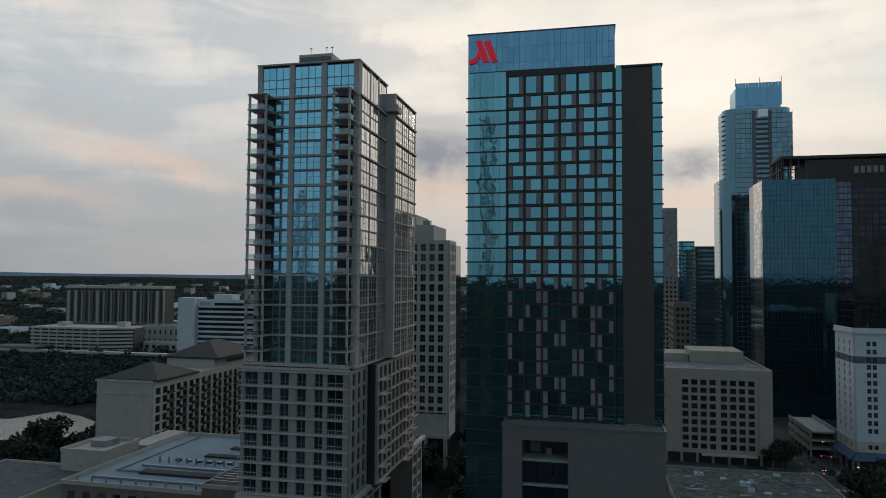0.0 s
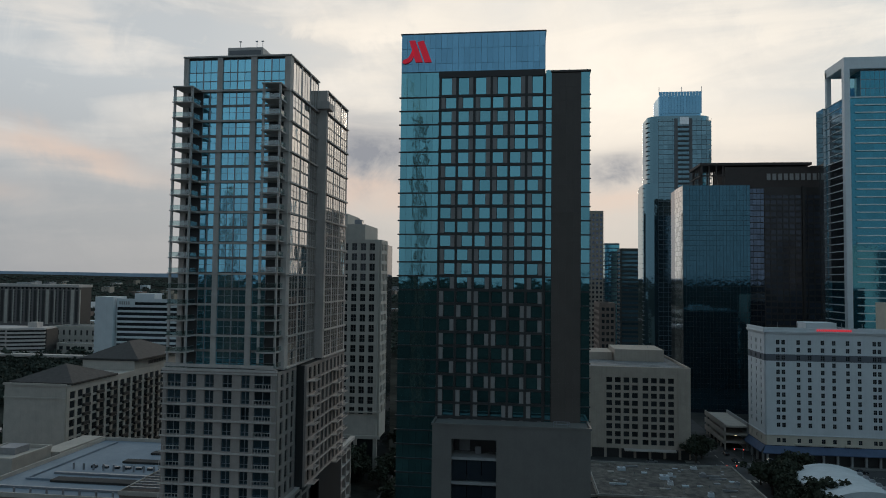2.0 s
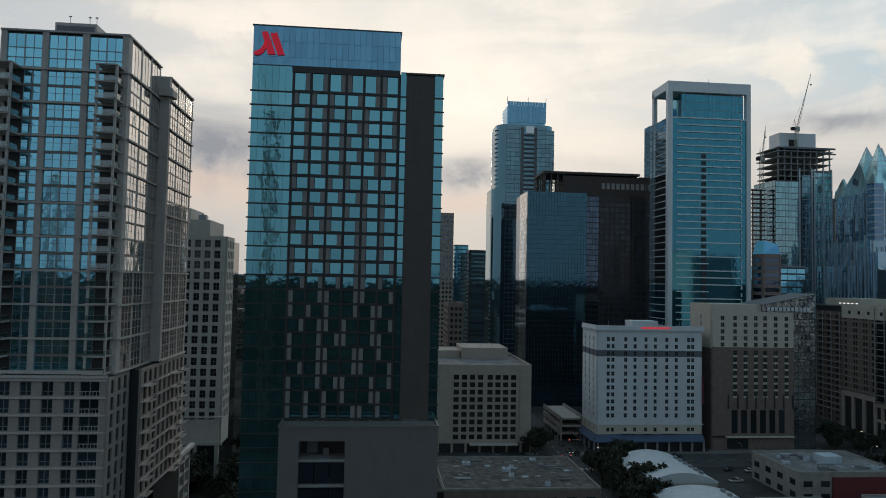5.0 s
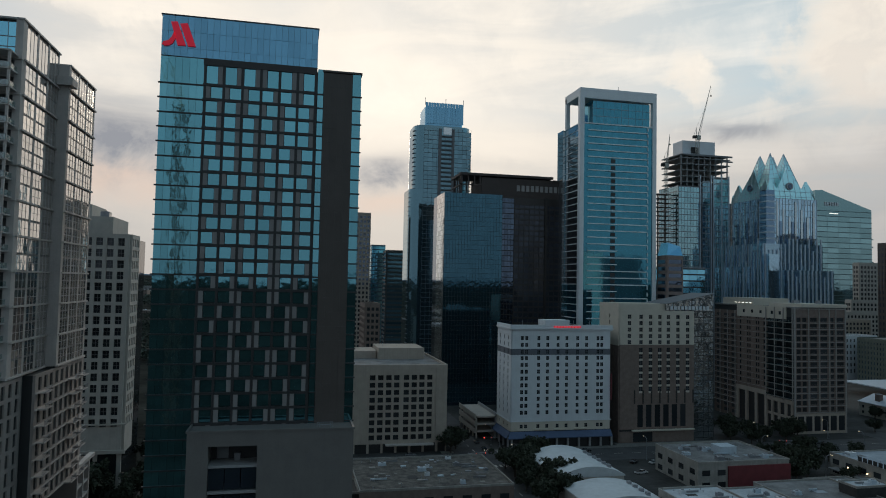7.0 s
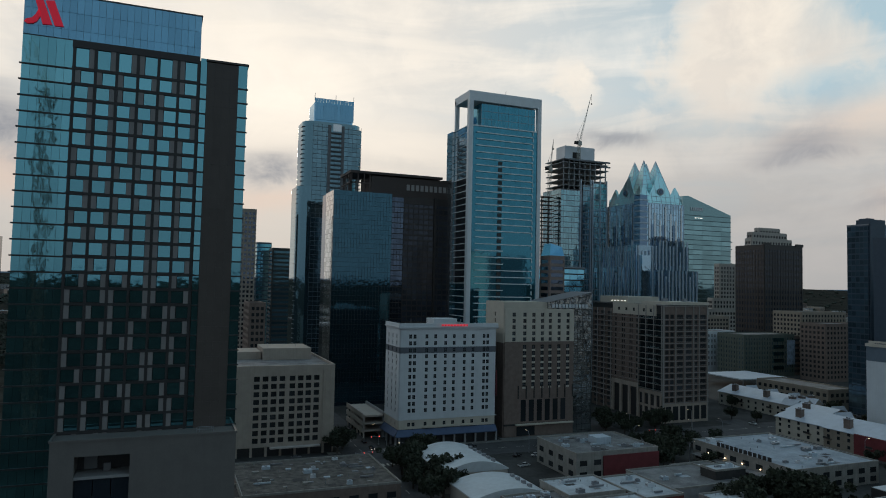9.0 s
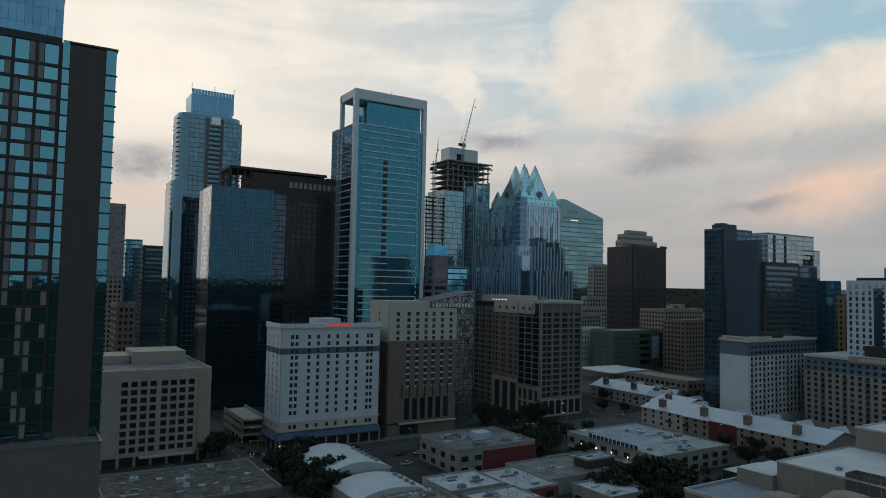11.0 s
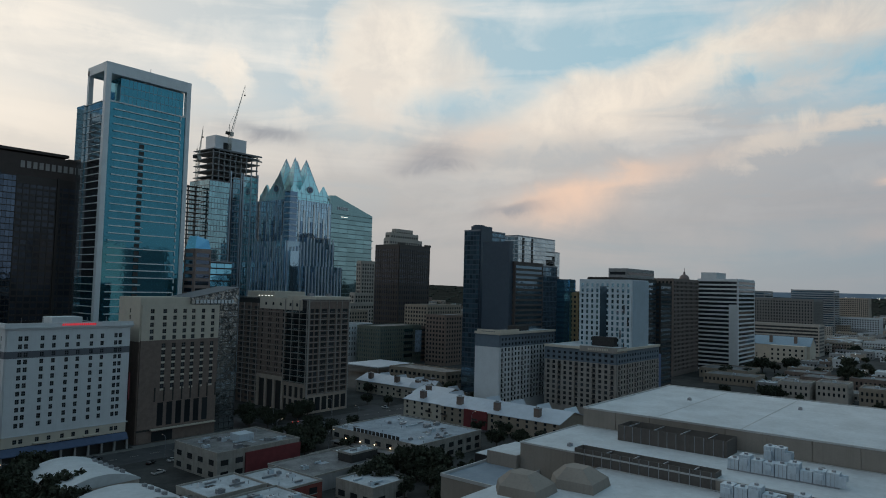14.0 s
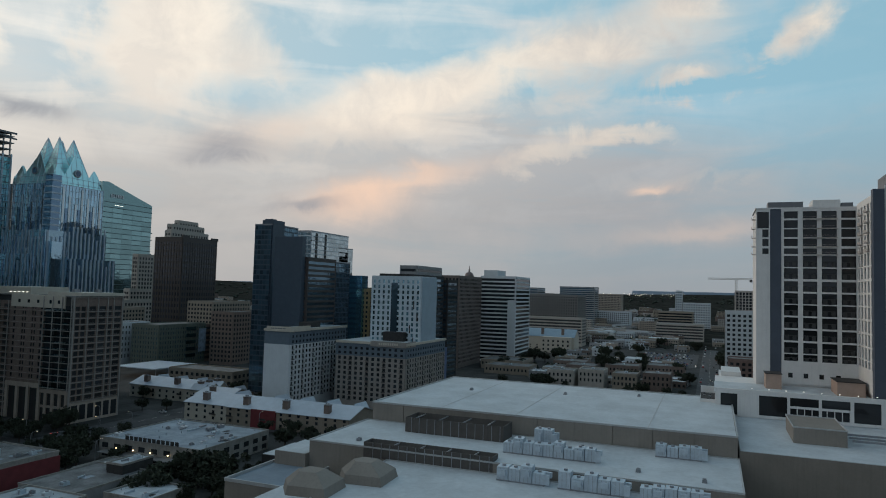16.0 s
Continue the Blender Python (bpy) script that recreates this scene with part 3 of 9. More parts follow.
# ---- residential tower beside the lake ----
def residential_tower():
    b = thing("residential_tower", -64, 160, "tall pale concrete residential tower with stacked balconies and blue glass", "tower")
    fl = 3.387
    z_top, z_base = 114.4, 53.4
    core(-75.6, -51.4, 143.4, 164, 0, 122.0, DARK_PANEL, b)
    core(-75.6, -49.3, 164.0, 184.3, 0, 119.8, DARK_PANEL, b, "rear_body")
    # glazing of the long front: three bays between piers
    f = east(-76.0, 143.4)
    lv = [z_base + fl * i for i in range(18)]
    bays = [(4.55, 7.9, 2), (9.1, 15.6, 4), (17.0, 20.0, 2)]
    for u0, u1, n in bays:
        w = (u1 - u0) / n
        for z in lv:
            for i in range(n):
                p = pane(f, u0 + i * w + 0.05, u0 + (i + 1) * w - 0.05, z + 0.42, z + fl - 0.2, 0.1, GLASS_BLUE, b)
                p.rotation_euler = (random.gauss(0, 0.003), 0, random.gauss(0, 0.004))
    for u0, u1 in ((1.1, 7.9), (9.1, 15.8), (17.0, 23.7)):
        w = (u1 - u0) / 4
        for z, h in ((114.9, 1.8), (116.8, 1.9), (118.8, 2.8)):
            for i in range(4):
                p = pane(f, u0 + i * w + 0.06, u0 + (i + 1) * w - 0.06, z, z + h - 0.12, 0.1, GLASS_BLUE, b)
                p.rotation_euler = (random.gauss(0, 0.003), 0, random.gauss(0, 0.004))
    bm = bmesh.new()
    for u0, u1, n in bays:
        w = (u1 - u0) / n
        for i in range(n + 1):
            wide = 0.28 if i * 2 == n else 0.1
            f.box(bm, u0 + i * w - wide / 2, u0 + i * w + wide / 2, z_base, z_top, 0, 0.2)
        for z in lv:
            f.box(bm, u0, u1, z + 1.95, z + 2.03, 0, 0.17)
    for u0, u1 in ((1.1, 7.9), (9.1, 15.8), (17.0, 23.7)):
        for i in range(5):
            u = u0 + (u1 - u0) * i / 4
            wide = 0.26 if i == 2 else 0.1
            f.box(bm, u - wide / 2, u + wide / 2, z_top, 121.6, 0, 0.2)
        for z in (116.7, 118.7):
            f.box(bm, u0, u1, z - 0.06, z + 0.06, 0, 0.17)
    part("mullion_grid", bm, STEEL, b)
    for u0, u1, z1 in ((0, 1.1, 122.0), (7.9, 9.1, 122.0), (15.7, 17.0, 122.0), (23.5, 24.8, 122.0)):
        bm = bmesh.new()
        f.box(bm, u0, u1, z_base, z1, 0, 0.55)
        part("pier", bm, PALE_CONCRETE, b)
    for k, z in enumerate(lv + [z_top]):
        bm = bmesh.new()
        if k % 2 == 0:
            f.box(bm, -0.1, 24.9, z - 0.2, z + 0.22, 0, 0.9)
        else:
            f.box(bm, 1.1, 23.5, z - 0.16, z + 0.36, 0, 0.24)
        part("floor_band", bm, PALE_CONCRETE if k % 2 == 0 else SPANDREL_GREY, b)
    # the side towards the avenue
    s = north(-51.4, 143.4)
    s2 = north(-49.3, 164.0)
    field = bmesh.new()
    for face, u_bays, zs, zt in ((s, ((1.5, 7.0), (7.9, 13.3), (14.2, 19.6)), lv, 122.0), (s2, ((1.2, 6.7), (7.4, 12.9), (13.6, 19.4)), lv, 119.8)):
        bm = bmesh.new()
        u = 0
        for a, c in u_bays:
            face.box(bm, u, a, z_base, zt, 0, 0.22)
            u = c
        face.box(bm, u, 20.3, z_base, zt, 0, 0.22)
        parts_each("side_pier", bm, PALE_CONCRETE, b)
        for k, z in enumerate(zs + [z_top]):
            bm = bmesh.new()
            face.box(bm, 0.0, 20.4, z - 0.16, z + 0.2, 0, 0.62 if k % 2 == 0 else 0.18)
            part("floor_band", bm, PALE_CONCRETE if k % 2 == 0 else SPANDREL_GREY, b)
        bm = bmesh.new()
        for a, c in u_bays:
            w = (c - a) / 3
            for z in zs:
                for i in range(3):
                    if face is s2:
                        face.box(field, a + i * w + 0.05, a + (i + 1) * w - 0.05, z + 0.28, z + fl - 0.2, 0.08, 0.14)
                        continue
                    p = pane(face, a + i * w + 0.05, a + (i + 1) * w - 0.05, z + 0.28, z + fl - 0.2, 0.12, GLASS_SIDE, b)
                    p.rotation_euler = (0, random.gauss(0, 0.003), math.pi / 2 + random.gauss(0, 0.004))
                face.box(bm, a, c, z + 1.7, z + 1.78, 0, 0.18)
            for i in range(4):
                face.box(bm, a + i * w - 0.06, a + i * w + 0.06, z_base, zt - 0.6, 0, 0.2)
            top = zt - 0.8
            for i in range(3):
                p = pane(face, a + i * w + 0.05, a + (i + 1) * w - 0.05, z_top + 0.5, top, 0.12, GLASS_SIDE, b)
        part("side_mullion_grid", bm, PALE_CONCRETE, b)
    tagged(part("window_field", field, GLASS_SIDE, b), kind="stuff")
    # roofs
    part("roof_edge", boxes((-76.1, -51.0, 142.7, 164.2, 122.0, 122.35), (-74.8, -51.8, 143.6, 163.6, 122.35, 122.6)), PALE_CONCRETE, b)
    part("rear_roof_edge", boxes((-76.3, -48.9, 164.25, 184.5, 119.8, 120.15)), PALE_CONCRETE, b)
    pent = part("penthouse", boxes((-68.6, -60.2, 149, 158, 122.6, 126.3)), PALE_CONCRETE, b)
    part("louvre", boxes((-68.2, -60.6, 148.85, 148.99, 123.2, 125.6)), GREY_PANEL, pent)
    bm = bmesh.new()
    for x in (-66.0, -62.0, -60.6):
        rod(bm, (x, 150, 126.3), (x, 150, 128.2), 0.06)
        box(bm, x - 0.3, x + 0.3, 149.9, 150.1, 127.9, 128.1)
    part("aerial", bm, STEEL, pent)
    # stacked balconies at both ends of the front
    for x0, x1, dz in ((-76.2, -71.6, 0.0), (-56.0, -51.7, 0.35)):
        for z in lv + [z_top]:
            bal = part("balcony", boxes((x0, x1, 138.6, 142.6, z + dz - 0.13, z + dz + 0.13)), PALE_CONCRETE, b)
            if z == z_top:
                continue
            bm = boxes((x0 + 0.15, x1 - 0.15, 138.68, 138.72, z + dz + 0.22, z + dz + 1.15), (x1 - 0.18, x1 - 0.14, 138.8, 142.5, z + dz + 0.22, z + dz + 1.15))
            part("railing", bm, BALCONY_GLASS, bal)
            part("handrail", boxes((x0 + 0.1, x1 - 0.1, 138.64, 138.74, z + dz + 1.15, z + dz + 1.2), (x1 - 0.2, x1 - 0.12, 138.74, 142.5, z + dz + 1.15, z + dz + 1.2)), STEEL, bal)
            if random.random() < 0.55:
                px = random.uniform(x0 + 1, x1 - 1)
                part("balcony_chair", boxes((px, px + 0.6, 140, 140.6, z + dz + 0.4, z + dz + 0.5), (px, px + 0.6, 140.55, 140.6, z + dz + 0.5, z + dz + 1.0), (px, px + 0.08, 140, 140.08, z + dz + 0.14, z + dz + 0.4), (px + 0.52, px + 0.6, 140, 140.08, z + dz + 0.14, z + dz + 0.4)), DARK_PANEL, bal)
        for x in (x0 + 0.35, x1 - 0.3):
            part("column", boxes((x - 0.22, x + 0.22, 138.9, 139.34, z_base, z_top + dz)), PALE_CONCRETE, b)
    # balconies between the two blocks
    z = z_top + 1.0
    part("side_balcony", boxes((-51.2, -48.0, 162.4, 166.2, z - 0.3, z + 0.1)), PALE_CONCRETE, b)
    part("side_railing", boxes((-48.1, -48.0, 162.4, 166.2, z + 0.1, z + 1.3), (-51.1, -48.1, 162.4, 162.5, z + 0.1, z + 1.6)), PALE_CONCRETE, b)
    part("corner_pier", boxes((-51.3, -49.0, 163.5, 164.6, z_base, 119.8)), PALE_CONCRETE, b)
    # the broader base
    core(-76.2, -51.6, 139.2, 164, 0, 53.0, DARK_PANEL, b, "base_body")
    core(-76.2, -49.6, 164, 185, 0, 53.0, DARK_PANEL, b, "base_rear_body")
    g = east(-76.4, 139.2)
    rows = [(25.9 + 3.344 * i + 0.35, 25.9 + 3.344 * i + 3.0) for i in range(8)]
    punched(g, 25.0, 25.5, 53.0, [(0.9, 4.0), (5.3, 7.5), (9.3, 11.4), (13.3, 15.4), (17.4, 19.3), (20.3, 23.9)], rows, 0.7, WARM_CONCRETE, GLASS_STEEL, b, recess=0.55)
    for a, c in rows:
        bm = bmesh.new()
        for u0, u1 in ((0.9, 4.0), (5.3, 7.5), (9.3, 11.4), (13.3, 15.4), (17.4, 19.3), (20.3, 23.9)):
            g.box(bm, (u0 + u1) / 2 - 0.07, (u0 + u1) / 2 + 0.07, a, c, 0.1, 0.3)
            g.box(bm, u0, u1, a + 0.75, a + 0.83, 0.1, 0.28)
        tagged(part("window_bar", bm, STEEL, b), kind="stuff")
    for i in range(9):
        z = 25.9 + 3.344 * i
        bm = bmesh.new()
        g.box(bm, -0.4, 25.3, z - 0.18, z + 0.12, 0.7, 1.0)
        part("floor_band", bm, PALE_CONCRETE, b)
        if i < 8:
            for u0, u1 in ((-0.3, 4.3), (20.2, 24.2)):
                bm = bmesh.new()
                for k in range(7):
                    u = u0 + (u1 - u0) * k / 6
                    g.box(bm, u - 0.03, u + 0.03, z + 0.12, z + 1.2, 0.9, 0.96)
                g.box(bm, u0, u1, z + 1.2, z + 1.28, 0.88, 0.98)
                part("railing", bm, PALE_CONCRETE, b)
    part("terrace_rail", boxes((-76.2, -52, 138.5, 138.6, 53.9, 54.5), (-76.6, -51.2, 138.3, 139.2, 53.0, 53.5)), PALE_CONCRETE, b)
    h = north(-51.6, 139.2)
    punched(h, 11.5, 25.5, 53.0, [(1.5, 3.3), (5.0, 6.8), (8.4, 10.2)], rows, 0.5, WARM_CONCRETE, GLASS_DARK, b)
    h2 = north(-49.6, 152.0)
    core(-51.6, -49.6, 152, 163.9, 25, 53.0, DARK_PANEL, b, "base_bay")
    punched(h2, 33, 25.5, 53.0, spaced(1, 32, 9, 1.9), rows, 0.5, WARM_CONCRETE, GLASS_DARK, b)
    for i in range(8):
        z = 25.9 + 3.344 * i
        for y0 in (153.0, 172.5, 178.5):
            bal = part("balcony", boxes((-49.1, -47.3, y0, y0 + 4.2, z - 0.12, z + 0.12)), PALE_CONCRETE, b)
            bm = bmesh.new()
            for k in range(8):
                rod(bm, (-47.4, y0 + 0.1 + k * 0.57, z + 0.12), (-47.4, y0 + 0.1 + k * 0.57, z + 1.1), 0.035, 4)
            box(bm, -47.45, -47.35, y0, y0 + 4.2, z + 1.1, z + 1.17)
            part("railing", bm, STEEL, bal)
        bm = bmesh.new()
        h2.box(bm, 0, 33.2, z - 0.18, z + 0.1, 0.5, 0.75)
        part("floor_band", bm, PALE_CONCRETE, b)
    # podium with an open concrete frame
    core(-77, -52.5, 140.5, 203, 0, 24.6, ROOF_DARK, b, "podium_body")
    part("podium_edge", boxes((-77.2, -50.8, 138.2, 139.1, 24.6, 25.5), (-51.5, -50.2, 139.2, 203.4, 24.6, 25.5)), PALE_CONCRETE, b)
    q = north(-52.5, 140.5)
    bm = bmesh.new()
    for i in range(13):
        q.box(bm, i * 5.1, i * 5.1 + 0.6, 0, 24.6, 0.2, 1.4)
    parts_each("podium_column", bm, PALE_CONCRETE, b)
    bm = bmesh.new()
    for i in range(7):
        q.box(bm, 0, 62.5, 1.0 + i * 3.5, 1.6 + i * 3.5, 0.3, 1.2)
    parts_each("podium_beam", bm, PALE_CONCRETE, b)
    punched(east(-77, 140.5), 24.5, 0, 24.6, spaced(0.5, 24, 7, 1.8), [(2 + 3.5 * i, 4 + 3.5 * i) for i in range(6)], 0.5, BROWN_BRICK, GLASS_NAVY, b)


BALCONY_GLASS = clear_glass("balcony_glass", (0.75, 0.86, 0.86), 0.22)
GLASS_STEEL = glazing("steel_glass", (0.12, 0.2, 0.26), vary=0.5)
# paler than the front glass: the bright sky's reflection put into the tint
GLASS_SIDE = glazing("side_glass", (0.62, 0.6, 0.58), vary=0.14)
SPANDREL_GREY = material("spandrel_grey", (0.22, 0.2, 0.19), 0.6, grain=0.1)
WARM_CONCRETE = material("warm_concrete", (0.34, 0.29, 0.265), 0.85, grain=0.1, scale=0.4, dirt=0.2)
residential_tower()


# ---- dark glass hotel tower ----
def glass_hotel():
    b = thing("hotel_tower", -6, 158, "slender teal glass hotel tower with dark window grid and red emblem", "tower")
    fl = 3.03
    core(-27.2, 4.5, 147.3, 168, 0, 118.6, DARK_PANEL, b)
    core(-27.2, 4.5, 147.3, 168, 118.6, 127.3, GREY_PANEL, b, "crown_body")
    core(4.5, 14.0, 147.5, 168, 0, 118.2, CORE_PANEL, b, "core_body")
    f = east(-27.2, 147.3)
    # crown of flat glass panels
    curtain(f, 31.7, 118.9, 127.4, 25, 1, GLASS_CROWN, DARK_PANEL, b, mull=0.05, band=0.06, proud=0.07, tilt=0.0015, limit=0)
    rows = ((118.9, 120.7), (120.7, 124.1), (124.1, 127.4))
    for a, c in rows:
        for i in range(25):
            p = pane(f, i * 1.268 + 0.02, (i + 1) * 1.268 - 0.02, a + 0.04, c - 0.04, 0.09, GLASS_CROWN, b, "crown_panel")
            p.rotation_euler = (random.gauss(0, 0.0005), 0, random.gauss(0, 0.0006))
    part("crown_cap", boxes((-27.4, 4.7, 147.05, 168.2, 127.35, 127.6)), DARK_PANEL, b)
    # plain glass strip at the corner
    z0 = 117.5 - 4.45
    levels_z = [(z0, 118.7)] + [(z0 - fl * (i + 1), z0 - fl * i) for i in range(34)]
    bm = bmesh.new()
    for a, c in levels_z:
        for i in range(6):
            p = pane(f, 0.02 + i * 1.42, 1.40 + i * 1.42, a + 0.28, c, 0.1, GLASS_TEAL, b, "corner_window")
            p.rotation_euler = (random.gauss(0, 0.0015), 0, random.gauss(0, 0.002))
        f.box(bm, -0.35, 8.5, a - 0.02, a + 0.26, 0, 0.35)
    parts_each("floor_line", bm, DARK_PANEL, b)
    # dark grid with a window and a grey panel in each bay
    g = east(-18.75, 147.3)
    frame_top = 118.8
    cols = [0.35 + 3.77 * i for i in range(7)]
    bm = bmesh.new()
    for a, c in levels_z[1:25]:
        g.box(bm, 0, 23.2, c - 0.02, c + 0.5, 0, 0.62)
    for u in cols:
        g.box(bm, u - 0.24, u + 0.24, 42, 117.6, 0, 0.58)
    g.box(bm, 0, 23.2, 117.4, frame_top, 0, 0.66)
    g.box(bm, 0, 23.2, 42.5, levels_z[23][0] + 0.5, 0, 0.5)
    parts_each("window_grid", bm, DARK_PANEL, b)
    for k, (a, c) in enumerate(levels_z[:25]):
        for i in range(6):
            u0, u1 = cols[i] + 0.24, cols[i + 1] - 0.24
            left = random.random() < 0.5
            cut = u0 + 0.98 if left else u1 - 0.98
            w0, w1 = (cut, u1) if left else (u0, cut)
            p0, p1 = (u0, cut) if left else (cut, u1)
            p = pane(g, w0 + 0.08, w1 - 0.02, a + 0.62, min(c, 117.5) - 0.12, 0.25, GLASS_TEAL, b)
            p.rotation_euler = (random.gauss(0, 0.002), 0, random.gauss(0, 0.003))
            pane(g, p0 + 0.05, p1 - 0.05, a + 0.5, min(c, 117.5) - 0.05, 0.42, PANEL_GREY, b, "grey_panel", thick=0.2)
    # glass slots on both sides of the blind core
    for x0, x1 in ((4.6, 5.9), (12.1, 14.0)):
        h = east(x0, 147.3)
        bm, glass = bmesh.new(), bmesh.new()
        for a, c in levels_z:
            h.box(glass, 0.05, x1 - x0 - 0.05, a + 0.3, c, 0.01, 0.09)
            h.box(bm, 0, x1 - x0 + (0.2 if x0 > 10 else 0), a, a + 0.3, 0, 0.25)
        tagged(part("slot_window", glass, GLASS_TEAL, b), kind="stuff")
        parts_each("slot_band", bm, DARK_PANEL, b, limit=0)
    bm = bmesh.new()
    for j in range(25):
        for i in range(4):
            box(bm, 5.94 + i * 1.54, 5.94 + (i + 1) * 1.54 - 0.015, 147.1, 147.45, 118.0 - (j + 1) * fl, 118.0 - j * fl - 0.015)
    parts_each("core_panel", bm, CORE_PANEL, b, limit=0)
    part("core_cap", boxes((5.7, 14.2, 146.95, 168, 118.2, 118.6)), CORE_PANEL, b)
    bm = bmesh.new()
    rod(bm, (9.8, 150, 118.5), (9.8, 150, 119.6), 0.08)
    part("lightning_rod", bm, STEEL, b)
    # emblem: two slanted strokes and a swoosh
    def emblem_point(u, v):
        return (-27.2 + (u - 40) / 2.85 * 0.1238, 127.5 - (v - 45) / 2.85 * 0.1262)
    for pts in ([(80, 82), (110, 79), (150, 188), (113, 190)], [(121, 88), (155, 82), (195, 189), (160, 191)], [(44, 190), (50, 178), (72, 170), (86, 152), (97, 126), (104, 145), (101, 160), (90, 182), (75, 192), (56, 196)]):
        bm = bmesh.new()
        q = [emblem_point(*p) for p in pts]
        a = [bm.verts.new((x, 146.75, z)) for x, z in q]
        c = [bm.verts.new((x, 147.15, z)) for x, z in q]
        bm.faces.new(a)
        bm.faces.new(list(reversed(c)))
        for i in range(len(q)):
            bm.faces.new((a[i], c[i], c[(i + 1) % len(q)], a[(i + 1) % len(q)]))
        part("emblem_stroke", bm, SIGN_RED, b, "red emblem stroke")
    # podium in front
    bm = boxes((-18.4, -14.4, 140, 146.9, 0, 43.2), (-5.2, 13.6, 140, 146.9, 0, 43.2), (-14.4, -5.2, 140, 146.9, 40.5, 43.2))
    part("podium", bm, PODIUM_GREY, b)
    part("podium_coping", boxes((-18.6, 13.8, 139.85, 140.3, 43.2, 43.6), (13.4, 13.8, 140.3, 147, 43.2, 43.6), (-18.6, -18.2, 140.3, 147, 43.2, 43.6)), PODIUM_GREY, b)
    part("loggia_back", boxes((-14.4, -5.2, 146.0, 146.5, 0, 40.5)), DARK_PANEL, b)
    parts_each("loggia_floor", boxes((-14.4, -5.2, 140.6, 146, 36.2, 36.7), (-14.4, -5.2, 140.6, 146, 31.2, 31.7), (-14.4, -5.2, 140.6, 146, 26, 26.4)), GREY_CONCRETE, b)
    for z in (26.6, 31.9):
        for i in range(3):
            pane(east(-14.4, 141.2), 0.1 + i * 3.05, 3.0 + i * 3.05, z, z + 4.2, 0, GLASS_NAVY, b, "loggia_window")
    part("podium_sconce", boxes((-13.2, -11.0, 145.2, 145.9, 37, 39.5), (-9.8, -8.6, 144, 144.6, 36.7, 38.2)), GREY_PANEL, b)
    bm = bmesh.new()
    for x in (6.3, 6.8, 9.0, 9.4):
        rod(bm, (x, 140.6, 43.6), (x, 140.6, 44.6), 0.05, 4)
    for z in (44.1, 44.6):
        rod(bm, (6.3, 140.6, z), (9.4, 140.6, z), 0.05, 4)
    part("roof_rail", bm, STEEL, b)


GLASS_CROWN = glazing("crown_glass", (0.2, 0.44, 0.62), wave=0.015, vary=0.08)
CORE_PANEL = material("core_panel", (0.085, 0.07, 0.062), 0.55, grain=0.08, scale=0.3, vary=0.08)
PANEL_GREY = material("infill_panel", (0.25, 0.24, 0.235), 0.5, grain=0.05, scale=0.4, vary=0.12)
PODIUM_GREY = material("podium_grey", (0.155, 0.145, 0.135), 0.7, grain=0.08, scale=0.25, dirt=0.1)
glass_hotel()


# ---- pale office block between the towers ----
def square_window_office():
    b = thing("office_block", -75, 275, "cream concrete office block with deep square windows and stepped top", "building")
    core(-110, -55.5, 258.5, 285, 0, 87.0, GLASS_DARK, b)
    core(-110, -62, 262, 285, 87.0, 94.5, CREAM_STONE, b, "upper_step")
    core(-110, -70, 265, 285, 94.5, 99.0, CREAM_STONE, b, "top_step")
    rows = [(20.5 + 3.93 * i + 0.65, 20.5 + 3.93 * i + 3.35) for i in range(17)]
    punched(east(-110, 258.5), 54.5, 12, 88.2, spaced(0.8, 53.7, 15, 2.15), rows, 0.9, CREAM_STONE, GLASS_DARK, b, limit=70, recess=0.75)
    punched(north(-55.5, 258.5), 12, 12, 88.2, spaced(0.5, 11.5, 4, 1.6), rows, 0.9, CREAM_STONE, GLASS_DARK, b, recess=0.75)
    bm = bmesh.new()
    for i in range(8):
        box(bm, -110 + i * 7.6, -108.6 + i * 7.6, 258.2, 259.2, 0, 12)
    parts_each("arcade_column", bm, CREAM_STONE, b)
    muntins(east(-110, 258.5), spaced(0.8, 53.7, 15, 2.15), rows, 0.2, GREY_PANEL, b, 0.1)
    part("ledge", boxes((-110.4, -54.0, 257.0, 257.6, 12.0, 13.2), (-110.4, -54.0, 256.9, 257.6, 21.8, 22.3)), CREAM_STONE, b)
    rooftop_unit(-66, 268, 94.5, 3, 3, 2.2, STEEL)


square_window_office()

